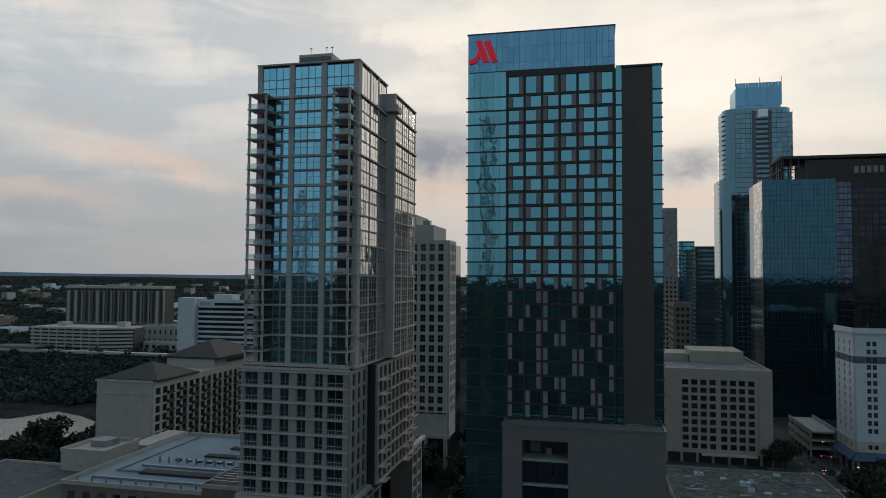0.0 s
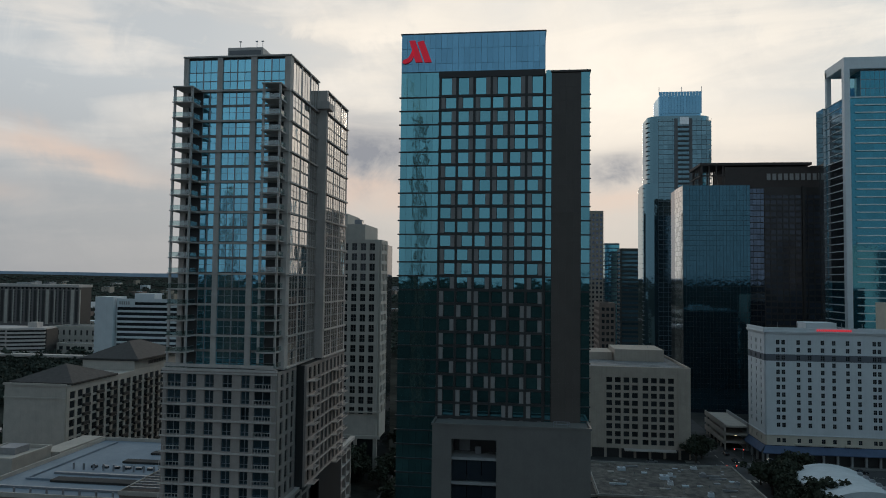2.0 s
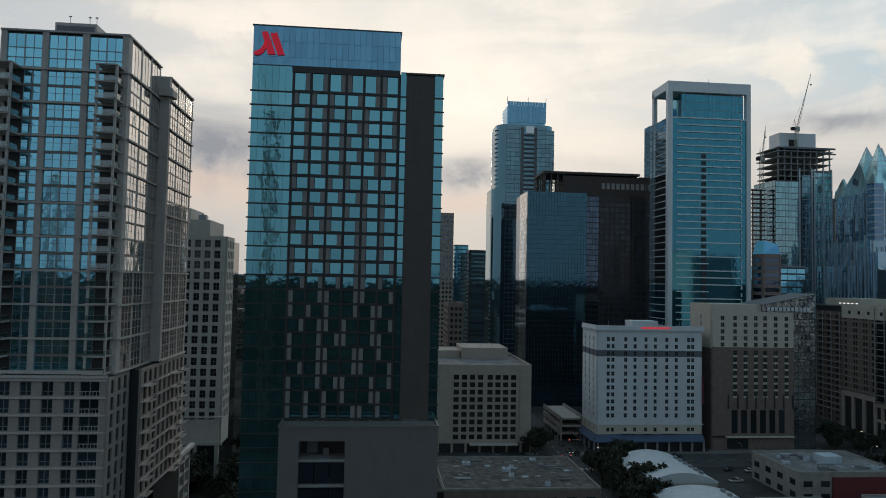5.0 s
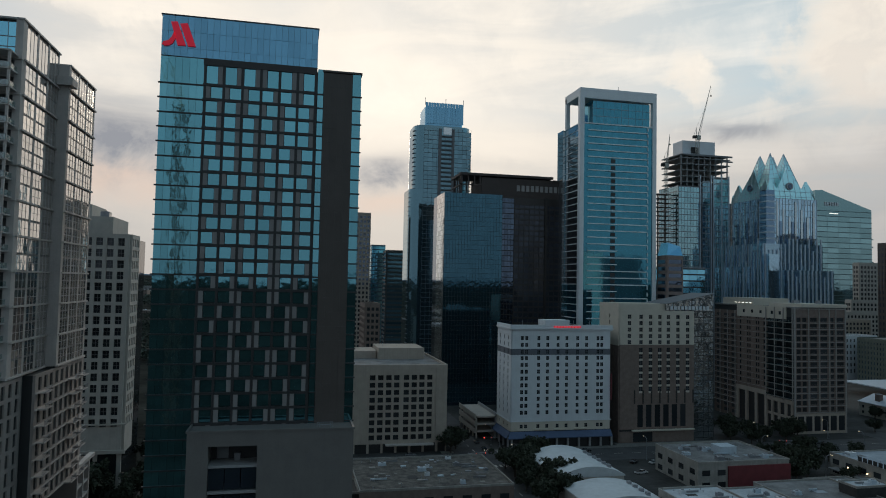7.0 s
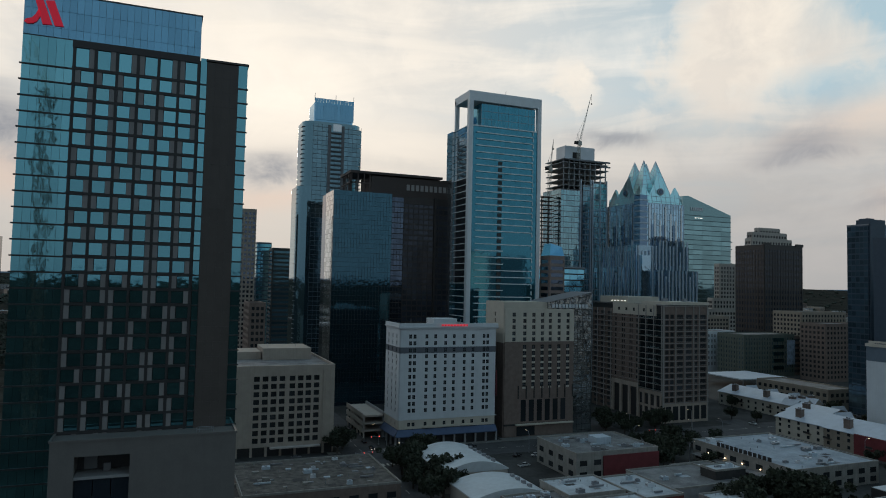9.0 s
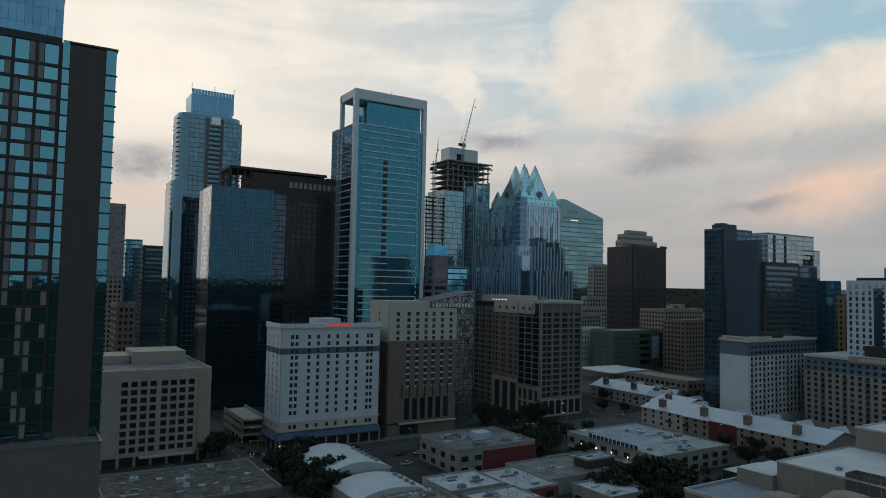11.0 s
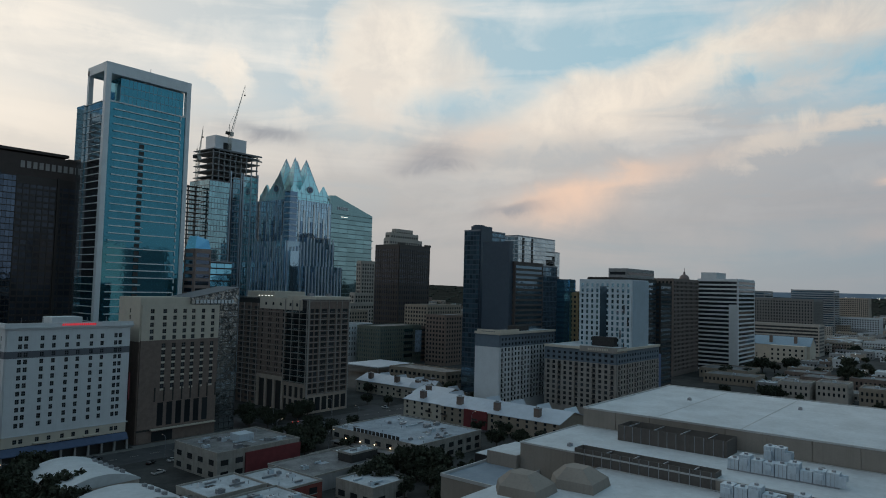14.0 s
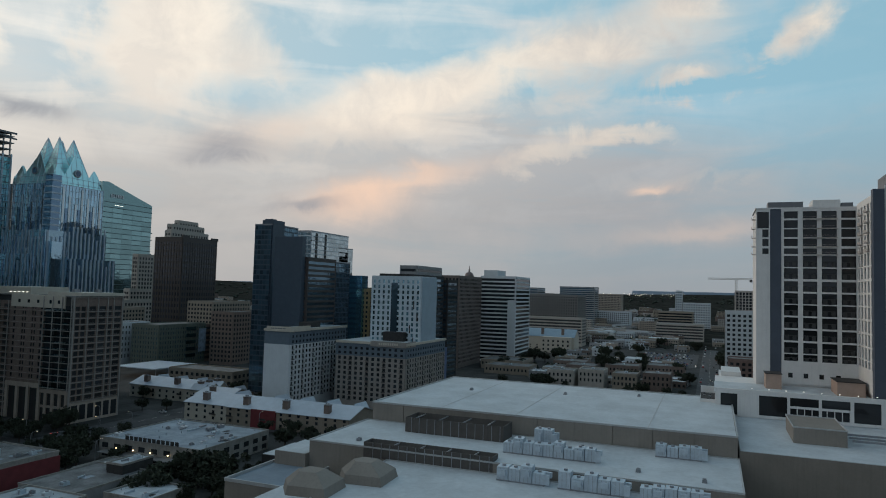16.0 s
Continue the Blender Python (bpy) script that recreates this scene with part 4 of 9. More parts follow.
# ---- tan office block with square windows ----
def tan_office():
    b = thing("office_block", 48, 320, "tan concrete office block with rows of square dark windows", "building")
    x0, x1, y0, y1, top = 20.0, 68.8, 293.5, 356.0, 37.6
    core(x0 + 0.4, x1 - 0.4, y0, y1, 0, top - 1.0, DARK_PANEL, b)
    cols = [(c, c + 2.4) for c in (14.8, 18.3, 21.8, 25.25, 29.5, 32.95, 36.3, 39.8)]
    rows = [(5.6 + 3.18 * i, 7.75 + 3.18 * i) for i in range(9)]
    punched(east(x0, y0), x1 - x0, 4.0, top, cols, rows, 0.9, TAN_CONCRETE, GLASS_DARK, b, recess=0.7)
    part("side_wall", boxes((x0 - 0.2, x0 + 0.4, y0, y1, 0, top), (x1 - 0.4, x1 + 0.2, y0, y1, 0, top), (x0, x1, y1 - 0.4, y1, 0, top)), TAN_CONCRETE, b)
    part("roof", boxes((x0 + 0.5, x1 - 0.5, y0 + 0.5, y1 - 0.6, top - 1.0, top - 0.9)), ROOF_GREY, b)
    part("plant_room", boxes((42, 64, 322, 345, top - 0.9, top + 4.4)), TAN_CONCRETE, b)
    part("plant_room", boxes((24, 41.5, 326, 345, top - 0.9, top + 2.6)), TAN_CONCRETE, b)
    parts_each("corner_pilaster", boxes((x1 - 5.0, x1 - 4.4, y0 - 1.2, y0 - 0.9, 3, top - 2), (x0 + 7.0, x0 + 7.6, y0 - 1.2, y0 - 0.9, 3, top - 2)), TAN_CONCRETE, b)
    bm = bmesh.new()
    for i in range(7):
        box(bm, x0 + 8 + i * 6, x0 + 9 + i * 6, y0 - 0.6, y0, 0, 4.0)
    part("ground_floor_column", bm, TAN_CONCRETE, b)
    part("canopy", boxes((x0 + 22, x1 - 6, y0 - 3.2, y0 - 0.6, 3.4, 4.0)), PALE_CONCRETE, b)
    bm = bmesh.new()
    for x in (45, 52, 58):
        rod(bm, (x, 330, top), (x, 330, top + 5.5), 0.08, 5)
    part("aerial", bm, STEEL, b)
    part("skylight", boxes((57, 66, 346, 349, top - 0.9, top + 1.4)), WHITE_METAL, b)


tan_office()


# ---- white hotel with a grey belt and blue awning ----
def white_hotel():
    b = thing("hotel", 122, 303, "white stucco hotel with small dark windows, grey belt and blue awning", "building")
    x0, x1, y0, y1 = 98.6, 146.3, 293.0, 313.5
    core(x0, x1, y0 + 0.4, y1, 0, 53.2, DARK_PANEL, b)
    f, s = east(x0, y0 + 0.4), south(x0, y0 + 0.4)
    cols = [(c - 0.72, c + 0.72) for c in (4.7, 6.8, 12.6, 16.9, 21.9, 26.2, 31.5, 35.9, 41.6, 43.5)]
    scol = [(c - 0.6, c + 0.6) for c in (4.0, 9.8, 16.0)]
    fl = 3.047
    rows = [(8.8 + fl * i, 10.6 + fl * i) for i in range(11)]
    up = [(45.2, 47.0), (48.25, 50.1)]
    for face, w, cc in ((f, 47.7, cols), (s, 20.1, scol)):
        punched(face, w, 12.0, 41.6, cc, rows[2:], 0.5, WHITE_STUCCO, GLASS_DARK, b, recess=0.3)
        punched(face, w, 7.6, 12.0, cc, [(8.8, 10.5)], 0.5, CREAM_STUCCO, GLASS_DARK, b, recess=0.3, name="lower_wall")
        punched(face, w, 41.6, 44.3, cc, [(42.1, 43.8)], 0.55, BELT_GREY, GLASS_DARK, b, recess=0.35, name="belt")
        punched(face, w, 44.3, 52.6, cc, up, 0.5, WHITE_STUCCO, GLASS_DARK, b, recess=0.3, name="upper_wall")
        muntins(face, cc, [(8.8, 10.5)] + rows[2:] + [(42.1, 43.8)] + up, 0.26, BELT_GREY, b)
        for z, h, d in ((52.6, 0.6, 0.9), (53.2, 0.5, 1.3), (53.7, 1.4, 1.0), (11.7, 0.35, 0.75)):
            bm = bmesh.new()
            face.box(bm, -d + 0.02, w + (d if face is f else 0), z, z + h, 0.0, d)
            part("cornice", bm, WHITE_STUCCO, b)
    bm = bmesh.new()
    for u in (11.0, 12.6, 20.3, 21.9, 30.0, 31.5):
        f.box(bm, u, u + 6.0 if u in (11.0, 20.3, 30.0) else u + 0.1, 8.0, 8.5, 0.5, 1.3)
    part("balconette", bm, CREAM_STUCCO, b)
    for face, w in ((f, 48.2), (s, 20.1)):
        bm = bmesh.new()
        a = [face.at(-2.2 if face is f else -1.2, 4.9, 2.6), face.at(w, 4.9, 2.6), face.at(w, 7.4, 0.5), face.at(-0.5, 7.4, 0.5)]
        lo = [v - Vector((0, 0, 0.35)) for v in a]
        va, vb = [bm.verts.new(v) for v in a], [bm.verts.new(v) for v in lo]
        bm.faces.new(va)
        bm.faces.new(list(reversed(vb)))
        for i in range(4):
            bm.faces.new((va[i], vb[i], vb[(i + 1) % 4], va[(i + 1) % 4]))
        part("awning", bm, AWNING_BLUE, b, "blue canvas awning")
        bm = bmesh.new()
        n = int(w / 5.2)
        for i in range(n + 1):
            face.box(bm, i * w / n - 0.4, i * w / n + 0.4, 0, 5, 0.9, 1.7)
        parts_each("arcade_pillar", bm, GREY_CONCRETE, b)
    bars(f, 19.5, 33.0, 53.9, 54.7, 18, 1.1, SIGN_LIT, b, "lit_sign", gap=0.4)
    part("roof", boxes((x0 + 0.3, x1 - 0.3, y0 + 0.5, y1 - 0.3, 53.2, 54.0)), ROOF_GREY, b)
    part("penthouse", boxes((x0 + 18, x0 + 30, y0 + 6, y1 - 5, 54.0, 57.0)), WHITE_STUCCO, b)
    bm = bmesh.new()
    for u in (6, 14, 31, 39):
        rod(bm, (x0 + u, y0 + 4, 54), (x0 + u, y0 + 4, 57), 0.1, 5)
    part("vent_pipe", bm, STEEL, b)
    part("blade_sign", boxes((x1 + 0.1, x1 + 0.6, y0 - 0.8, y0 - 0.4, 21, 33)), RED_PAINT, b)


CREAM_STUCCO = material("cream_stucco", (0.55, 0.5, 0.42), 0.85, grain=0.06, scale=0.3)
BELT_GREY = material("belt_grey", (0.12, 0.13, 0.15), 0.8, grain=0.08, scale=0.3)
AWNING_BLUE = material("awning_blue", (0.075, 0.11, 0.19), 0.8, grain=0.1, scale=0.5)
SIGN_LIT = glow("sign_lit", (0.9, 0.04, 0.06), 0.45)
white_hotel()

# the low annexe beside it
an = thing("parking_annexe", 92, 318, "low pale concrete parking ramp with open decks", "building")
part("deck", boxes((88, 98.4, 314, 345, 3.0, 3.8), (88, 98.4, 314, 345, 6.4, 7.2), (88, 98.4, 314, 345, 9.8, 10.6)), CREAM_STONE, an)
part("parapet", boxes((87.6, 88, 314, 345, 2.6, 4.8), (87.6, 88, 314, 345, 6.0, 8.2), (87.6, 88, 314, 345, 9.4, 11.6)), CREAM_STONE, an)
parts_each("column", boxes(*[(88.1, 88.7, 314 + i * 6.0, 314.6 + i * 6.0, 0, 11) for i in range(6)]), CREAM_STONE, an)
part("back_wall", boxes((97.6, 98.3, 314, 345, 0, 12)), GREY_CONCRETE, an)


# ---- brick hotel with a cream top ----
def brick_hotel():
    b = thing("hotel", 178, 306, "brown brick hotel with cream upper floors and dark glass stair", "building")
    x0, x1, y0, y1 = 152.8, 191.8, 296.0, 316.4
    core(x0 + 0.3, x1, y0 + 0.5, y1, 0, 61, DARK_PANEL, b)
    f, s = east(x0, y0 + 0.5), south(x0, y0 + 0.5)
    fl = 3.06
    cols = [(c - 0.95, c + 0.95) for c in (4.9, 10.9, 15.9, 20.8, 25.3, 30.4, 35.6)]
    hi = [(49.0 + fl * i, 50.9 + fl * i) for i in range(4)]
    punched(f, 39.0, 45.9, 62.0, cols, [(46.2, 48.0)] + hi, 0.6, CREAM_STUCCO, GLASS_DARK, b, recess=0.4, name="upper_wall")
    lo = [(24.0 + fl * i, 26.0 + fl * i) for i in range(7)]
    punched(f, 39.0, 6.2, 45.9, [(c, d) for c, d in cols[1:]], lo, 0.5, BROWN_BRICK, GLASS_DARK, b, recess=0.3)
    muntins(f, cols, hi, 0.26, BELT_GREY, b)
    muntins(f, cols[1:], lo, 0.26, BELT_GREY, b)
    for z0, z1 in lo:
        for k, (c, d) in enumerate(cols[1:]):
            pane(f, c, d, z0 - 0.95, z0 - 0.05, 0.52, CREAM_STUCCO, b, "grille_panel", thick=0.08)
    bm = bmesh.new()
    for k in range(8):
        u = 7.4 + k * 4.4
        f.box(bm, u, u + 0.5, 18.2, 24.5, 0.5, 0.9)
    parts_each("buttress", bm, ROOF_DARK, b)
    for k in range(6):
        pane(f, 9.2 + k * 4.5, 12.0 + k * 4.5, 7.2, 17.6, 0.53, GLASS_DARK, b, "tall_window", thick=0.06)
    punched(s, 20.0, 45.4, 65.4, [(8.6, 9.9)], [(46.2, 48.0)] + hi, 0.6, CREAM_STUCCO, GLASS_DARK, b, recess=0.4, name="upper_wall")
    punched(s, 20.0, 0, 45.4, [(13.5, 14.8)], lo, 0.5, BROWN_BRICK, GLASS_DARK, b)
    part("upper_block", boxes((x0 - 0.4, x0 + 25.0, y0 + 2.0, y1, 61, 65.4)), CREAM_STUCCO, b)
    part("roof", boxes((x0 + 25, x1, y0 + 0.4, y1, 61.0, 61.5)), ROOF_GREY, b)
    part("lower_wall", boxes((x0, x1, y0 - 0.05, y0 + 0.5, 0, 5.2)), BROWN_BRICK, b)
    part("canopy", boxes((x0 + 6, x1 - 0.5, y0 - 1.6, y0 - 0.1, 5.5, 6.1)), CREAM_STUCCO, b)
    pane(east(x0 + 7, y0 - 0.1), 0, 10, 0.4, 4.8, 0.05, GLASS_DARK, b, "entrance_window")
    # glass stair tower with a sloping top and a sign
    bm = bmesh.new()
    q = [(x1 - 14.5, 65.4), (203.0, 70.6), (203.0, 0), (x1, 0), (x1, 62.2), (x1 - 14.5, 62.2)]
    a = [bm.verts.new((x, y0 + 0.8, z)) for x, z in q]
    c = [bm.verts.new((x, y1, z)) for x, z in q]
    bm.faces.new(list(reversed(a)))
    bm.faces.new(c)
    for i in range(len(q)):
        bm.faces.new((a[i], c[i], c[(i + 1) % len(q)], a[(i + 1) % len(q)]))
    bmesh.ops.recalc_face_normals(bm, faces=bm.faces)
    part("stair_tower", bm, GLASS_STAIR, b)
    curtain(east(x1, y0 + 0.8), 11.2, 1, 62, 4, 20, GLASS_STAIR, DARK_PANEL, b, mull=0.12, band=0.3, limit=40, tilt=0.012)
    bm = bmesh.new()
    hexa(bm, [(x1 - 15, y0 - 0.2, 65.2), (203.4, y0 - 0.2, 70.6), (203.4, y1, 70.6), (x1 - 15, y1, 65.2), (x1 - 15, y0 - 0.2, 65.5), (203.4, y0 - 0.2, 70.9), (203.4, y1, 70.9), (x1 - 15, y1, 65.5)])
    part("sloping_roof", bm, GREY_PANEL, b)
    bars(east(x1 - 12.5, y0 + 0.5), 0, 21.5, 62.6, 64.4, 11, 0.1, WHITE_METAL, b, "sign", gap=0.3)


GLASS_STAIR = glazing("stair_glass", (0.26, 0.29, 0.3), metal=0.8, wave=0.3, vary=0.4)
brick_hotel()


# ---- brown apartment block with banded balconies ----
def brown_apartments():
    b = thing("apartment_block", 268, 335, "brown brick apartment block with pale floor bands and glazed corner", "building")
    x0, x1, y0, y1 = 252.7, 283.5, 301.3, 369.0
    core(x0 + 0.4, x1, y0 + 0.4, y1, 0, 63.8, DARK_PANEL, b)
    fl = 3.26
    s, f = south(x0 + 0.4, y0 + 0.4), east(x0 + 0.4, y0 + 0.4)
    zs = [1.0 + fl * i for i in range(18)]
    rows = [(z + 0.8, z + 2.7) for z in zs]
    # the long face: a glazed balcony bay, a brick bay with paired windows, and recessed balconies
    bay = Face(x0 + 0.4, y0 + 20.4, 0, 1, -1, 0)
    punched(bay, 25.0, 19.0, 58.0, [(1.5, 3.0), (6.2, 7.4), (8.0, 9.2), (13.5, 14.7), (15.3, 16.5), (21.5, 23.0)], rows[6:], 0.5, BROWN_BRICK, GLASS_DARK, b)
    rear = Face(x0 + 0.4, y0 + 45.4, 0, 1, -1, 0)
    punched(rear, 22.0, 0, 61.0, [(1.5, 6.0), (8.5, 13.0), (15.5, 20.0)], rows, 0.2, BROWN_BRICK, GLASS_DARK, b)
    part("attic_wall", boxes((x0 - 0.3, x0 + 0.4, y0 + 6, y0 + 45.4, 58.0, 64.6)), CREAM_STUCCO, b)
    for u in (9, 15, 24, 31, 38):
        pane(s, u, u + 1.6, 60.2, 62.0, 0.75, GLASS_DARK, b, "attic_window")
    for k, z in enumerate(zs[5:]):
        bm = bmesh.new()
        s.box(bm, -0.2, 20.2, z - 0.14, z + 0.14, 0.1, 1.5)
        part("balcony_slab", bm, BAND_GREY, b)
        bm = bmesh.new()
        s.box(bm, 20.4, 45.4, z - 0.08, z + 0.08, 0.5, 0.62)
        part("brick_course", bm, BAND_GREY, b)
        bm = bmesh.new()
        s.box(bm, 0.1, 19.9, z + 0.25, z + 1.1, 1.38, 1.43)
        part("railing", bm, BALCONY_GLASS, b)
        for j in range(3):
            pane(s, 0.8 + j * 6.6, 6.2 + j * 6.6, z + 0.2, z + 2.9, 0.1, GLASS_DARK, b, "balcony_door")
    for z in zs[2:]:
        bm = bmesh.new()
        s.box(bm, 45.6, 67.6, z - 0.12, z + 0.12, 0.2, 1.5)
        part("rear_balcony_slab", bm, BAND_GREY, b)
        bm = bmesh.new()
        s.box(bm, 45.6, 67.6, z + 1.0, z + 1.08, 1.4, 1.48)
        part("rear_handrail", bm, BAND_GREY, b)
    bm = bmesh.new()
    for u in (0.0, 6.6, 13.2, 19.8):
        s.box(bm, u - 0.2, u + 0.2, 16, 64, 1.2, 1.55)
    for u in (46.0, 53.0, 60.0, 67.2):
        s.box(bm, u - 0.18, u + 0.18, 0, 61, 1.1, 1.5)
    parts_each("balcony_post", bm, BAND_GREY, b)
    # pale stone frame round the lower storeys
    bm = bmesh.new()
    for u in (20.6, 28.6, 36.6, 44.4):
        s.box(bm, u - 0.9, u + 0.9, 0, 18.4, 0.1, 1.1)
    s.box(bm, 19.7, 45.3, 16.6, 19.0, 0.1, 1.0)
    for u in (0.4, 5.0, 10.0, 15.0):
        s.box(bm, u, u + 1.6, 0, 16.0, 0.1, 0.9)
    s.box(bm, 0, 19.6, 14.6, 16.6, 0.1, 1.0)
    s.box(bm, 0, 19.6, 7.2, 8.4, 0.1, 0.8)
    parts_each("stone_frame", bm, TAN_CONCRETE, b)
    # glazed end wall
    punched(f, 30.4, 10.5, 64.0, [(0.9, 3.4), (4.3, 6.9), (9.0, 13.2), (15.2, 19.4), (21.3, 23.4), (25.2, 29.4)], [(z + 0.5, z + 2.75) for z in zs[3:]], 0.4, BROWN_BRICK, GLASS_DARK, b, limit=90, recess=0.35, name="end_wall")
    for z in zs[3:] + [63.6]:
        bm = bmesh.new()
        f.box(bm, -0.3, 30.6, z - 0.14, z + 0.14, 0.4, 0.95)
        part("end_slab", bm, BAND_GREY, b)
        bm = bmesh.new()
        f.box(bm, 8.2, 30.2, z + 1.0, z + 1.08, 0.85, 0.93)
        part("end_handrail", bm, BAND_GREY, b)
    bm = bmesh.new()
    for u in (7.8, 14.2, 20.3, 24.3):
        f.box(bm, u - 0.16, u + 0.16, 10.5, 64.0, 0.41, 0.9)
    parts_each("end_post", bm, BAND_GREY, b)
    part("corner_column", boxes((x0 - 0.3, x0 + 0.4, y0 - 0.4, y0 + 0.4, 0, 64.2), (x1 - 0.5, x1 + 0.2, y0 - 0.4, y0 + 0.4, 0, 64.2)), BAND_GREY, b)
    part("base_wall", boxes((x0 + 0.4, x1, y0 - 0.2, y0 + 0.4, 0, 10.4)), TAN_CONCRETE, b)
    for i in range(6):
        pane(f, 1.2 + i * 4.9, 4.8 + i * 4.9, 1.5, 9.0, 0.62, GLASS_DARK, b, "base_window")
    part("roof", boxes((x0 - 0.2, x1 + 0.2, y0 + 0.4, y1, 64.0, 64.5)), ROOF_GREY, b)
    part("roof_slab", boxes((x0 + 4, x1 + 0.6, y0 - 0.6, y0 + 24, 64.5, 66.2)), CREAM_STUCCO, b)
    pent = part("penthouse", boxes((x0 + 2, x1 - 6, y0 + 34, y1 - 6, 64.5, 68.4)), CREAM_STUCCO, b)
    part("lit_window", boxes(*[(x0 + 1.9, x0 + 2.0, y0 + 36 + i * 3.2, y0 + 37.4 + i * 3.2, 65.5, 65.85) for i in range(5)]), LAMP_WHITE, pent)
    for x, y in ((262, 312), (268, 318), (274, 309)):
        rooftop_unit(x, y, 66.2, 2.5, 2.0, 1.6, STEEL)


BAND_GREY = material("band_grey", (0.33, 0.31, 0.29), 0.8, grain=0.08, scale=0.4)
LAMP_WHITE = glow("lamp_white", (1.0, 0.95, 0.85), 1.3)
LAMP_WARM = glow("lamp_warm", (1.0, 0.72, 0.4), 4.0)
LAMP_RED = glow("lamp_red", (1.0, 0.06, 0.05), 4.0)
brown_apartments()


# ---- white-framed glass tower ----
GLASS_LAKE = glazing("lake_glass", (0.075, 0.28, 0.37), vary=0.08)


def framed_tower():
    b = thing("glass_tower", 192, 391, "tall teal glass tower held in a broad white metal frame", "tower")
    x0, x1, y0, y1 = 166.6, 217.0, 374.6, 404.0
    f, s = east(x0, y0 + 0.8), south(x0 + 0.8, y0)
    core(x0 + 0.8, x1 - 0.6, y0 + 0.8, y1, 0, 171.2, GLASS_LAKE, b)
    core(x0 + 9, x1 - 3.6, y0 + 2.2, y1 - 8, 171.2, 185.8, GLASS_LAKE, b, "penthouse")
    part("frame_post", boxes((x0, x0 + 2.8, y0, y0 + 3.0, 0, 192.3)), FRAME_WHITE, b)
    part("frame_post", boxes((x1 - 2.6, x1, y0, y0 + 3.0, 0, 192.3)), FRAME_WHITE, b)
    part("frame_post", boxes((x0, x0 + 2.4, y1 - 8.6, y1 - 6.4, 171, 190.4)), FRAME_WHITE, b)
    part("frame_beam", boxes((x0 + 2.8, x1 - 2.6, y0, y0 + 3.0, 186.2, 192.3)), FRAME_WHITE, b)
    part("frame_beam", boxes((x0, x0 + 2.4, y0 + 3.0, y1 - 6.4, 187.4, 192.2)), FRAME_WHITE, b)
    part("frame_beam", boxes((x0 + 2.4, x1, y1 - 8, y1 - 6.4, 187.4, 192.2)), FRAME_WHITE, b)
    part("frame_roof", boxes((x0 + 2.4, x1 - 0.1, y0 + 3.0, y1 - 8.0, 188.2, 189.0)), FRAME_WHITE, b)
    curtain(Face(x0 + 9, y0 + 2.2, 1, 0, 0, -1), x1 - 3.6 - x0 - 9, 171.4, 185.6, 16, 3, GLASS_LAKE, STEEL, b, mull=0.1, band=0.25, limit=48, tilt=0.002)
    part("terrace_slab", boxes((x0 + 2.8, x1 - 2.6, y0 + 0.3, y0 + 2.0, 170.6, 171.4)), FRAME_WHITE, b)
    z = 171.0
    fl = 4.03
    n = 42
    u0, u1 = 3.0, 47.6
    lines = bmesh.new()
    for j in range(n):
        zz = z - fl * j
        if zz < 4:
            break
        full = random.random() < 0.3
        lo = 5.4 if j < 5 else 5.4
        hi = 44.5
        f.box(lines, lo, hi - (20.0 if (not full and j > 10 and random.random() < 0.35) else 0), zz - 0.28, zz + 0.28, 0.1, 0.9)
    parts_each("floor_fin", lines, FIN_WHITE, b)
    for j in range(40):
        zt = z - fl * j - 0.3
        if zt - fl < 2:
            break
        for i in range(12):
            a = u0 + i * (u1 - u0) / 12
            c = u0 + (i + 1) * (u1 - u0) / 12
            if j < 16:
                p = pane(f, a + 0.06, c - 0.06, zt - fl + 0.4, zt, 0.05, GLASS_LAKE, b)
                p.rotation_euler = (random.gauss(0, 0.002), 0, random.gauss(0, 0.003))
    bm = bmesh.new()
    for j in range(5, 38):
        zz = z - fl * j
        f.box(bm, 20.5, 23.3, zz - 3.2, zz - 0.9, 0.12, 0.35)
    # dark panels set on the glass stand in for the shade in the loggias
    parts_each("loggia", bm, DARK_PANEL, b)
    bm = bmesh.new()
    for j in range(30):
        zz = z - fl * j
        f.box(bm, 44.5, 45.1, zz - 2.6, zz - 0.3, 0.1, 0.5)
    parts_each("sun_screen", bm, FRAME_WHITE, b)
    # the narrow side: pale glass above, dark glass with white slab edges below
    bm = bmesh.new()
    for j in range(42):
        zz = z - fl * j
        if zz < 3:
            break
        s.box(bm, 3.2, 22.5, zz - (0.22 if zz < 140 else 0.1), zz + (0.22 if zz < 140 else 0.1), 0, 0.45)
    parts_each("slab_edge", bm, FIN_WHITE, b)
    for j in range(24):
        zz = z - fl * j
        for i in range(4):
            pane(s, 3.3 + i * 4.8, 8.0 + i * 4.8, zz - fl + 0.25, zz - 0.25, 0.06, GLASS_DARK if zz < 142 else GLASS_PALE, b, "side_window")
    part("side_wing", boxes((x0 - 1.0, x0 + 0.7, y1 - 6.0, y1 + 3.0, 0, 171.0)), GLASS_PALE, b)
    bm = bmesh.new()
    rod(bm, (194, 380, 192.3), (194, 380, 196), 0.15, 5)
    part("mast", bm, STEEL, b)


FIN_WHITE = material("fin_white", (0.82, 0.84, 0.85), 0.4, grain=0.03, scale=0.3)
FRAME_WHITE = material("frame_white", (0.72, 0.76, 0.78), 0.45, metal=0.1, grain=0.04, scale=0.2, dirt=0.08)
GLASS_PALE = glazing("pale_glass", (0.55, 0.6, 0.62))
framed_tower()


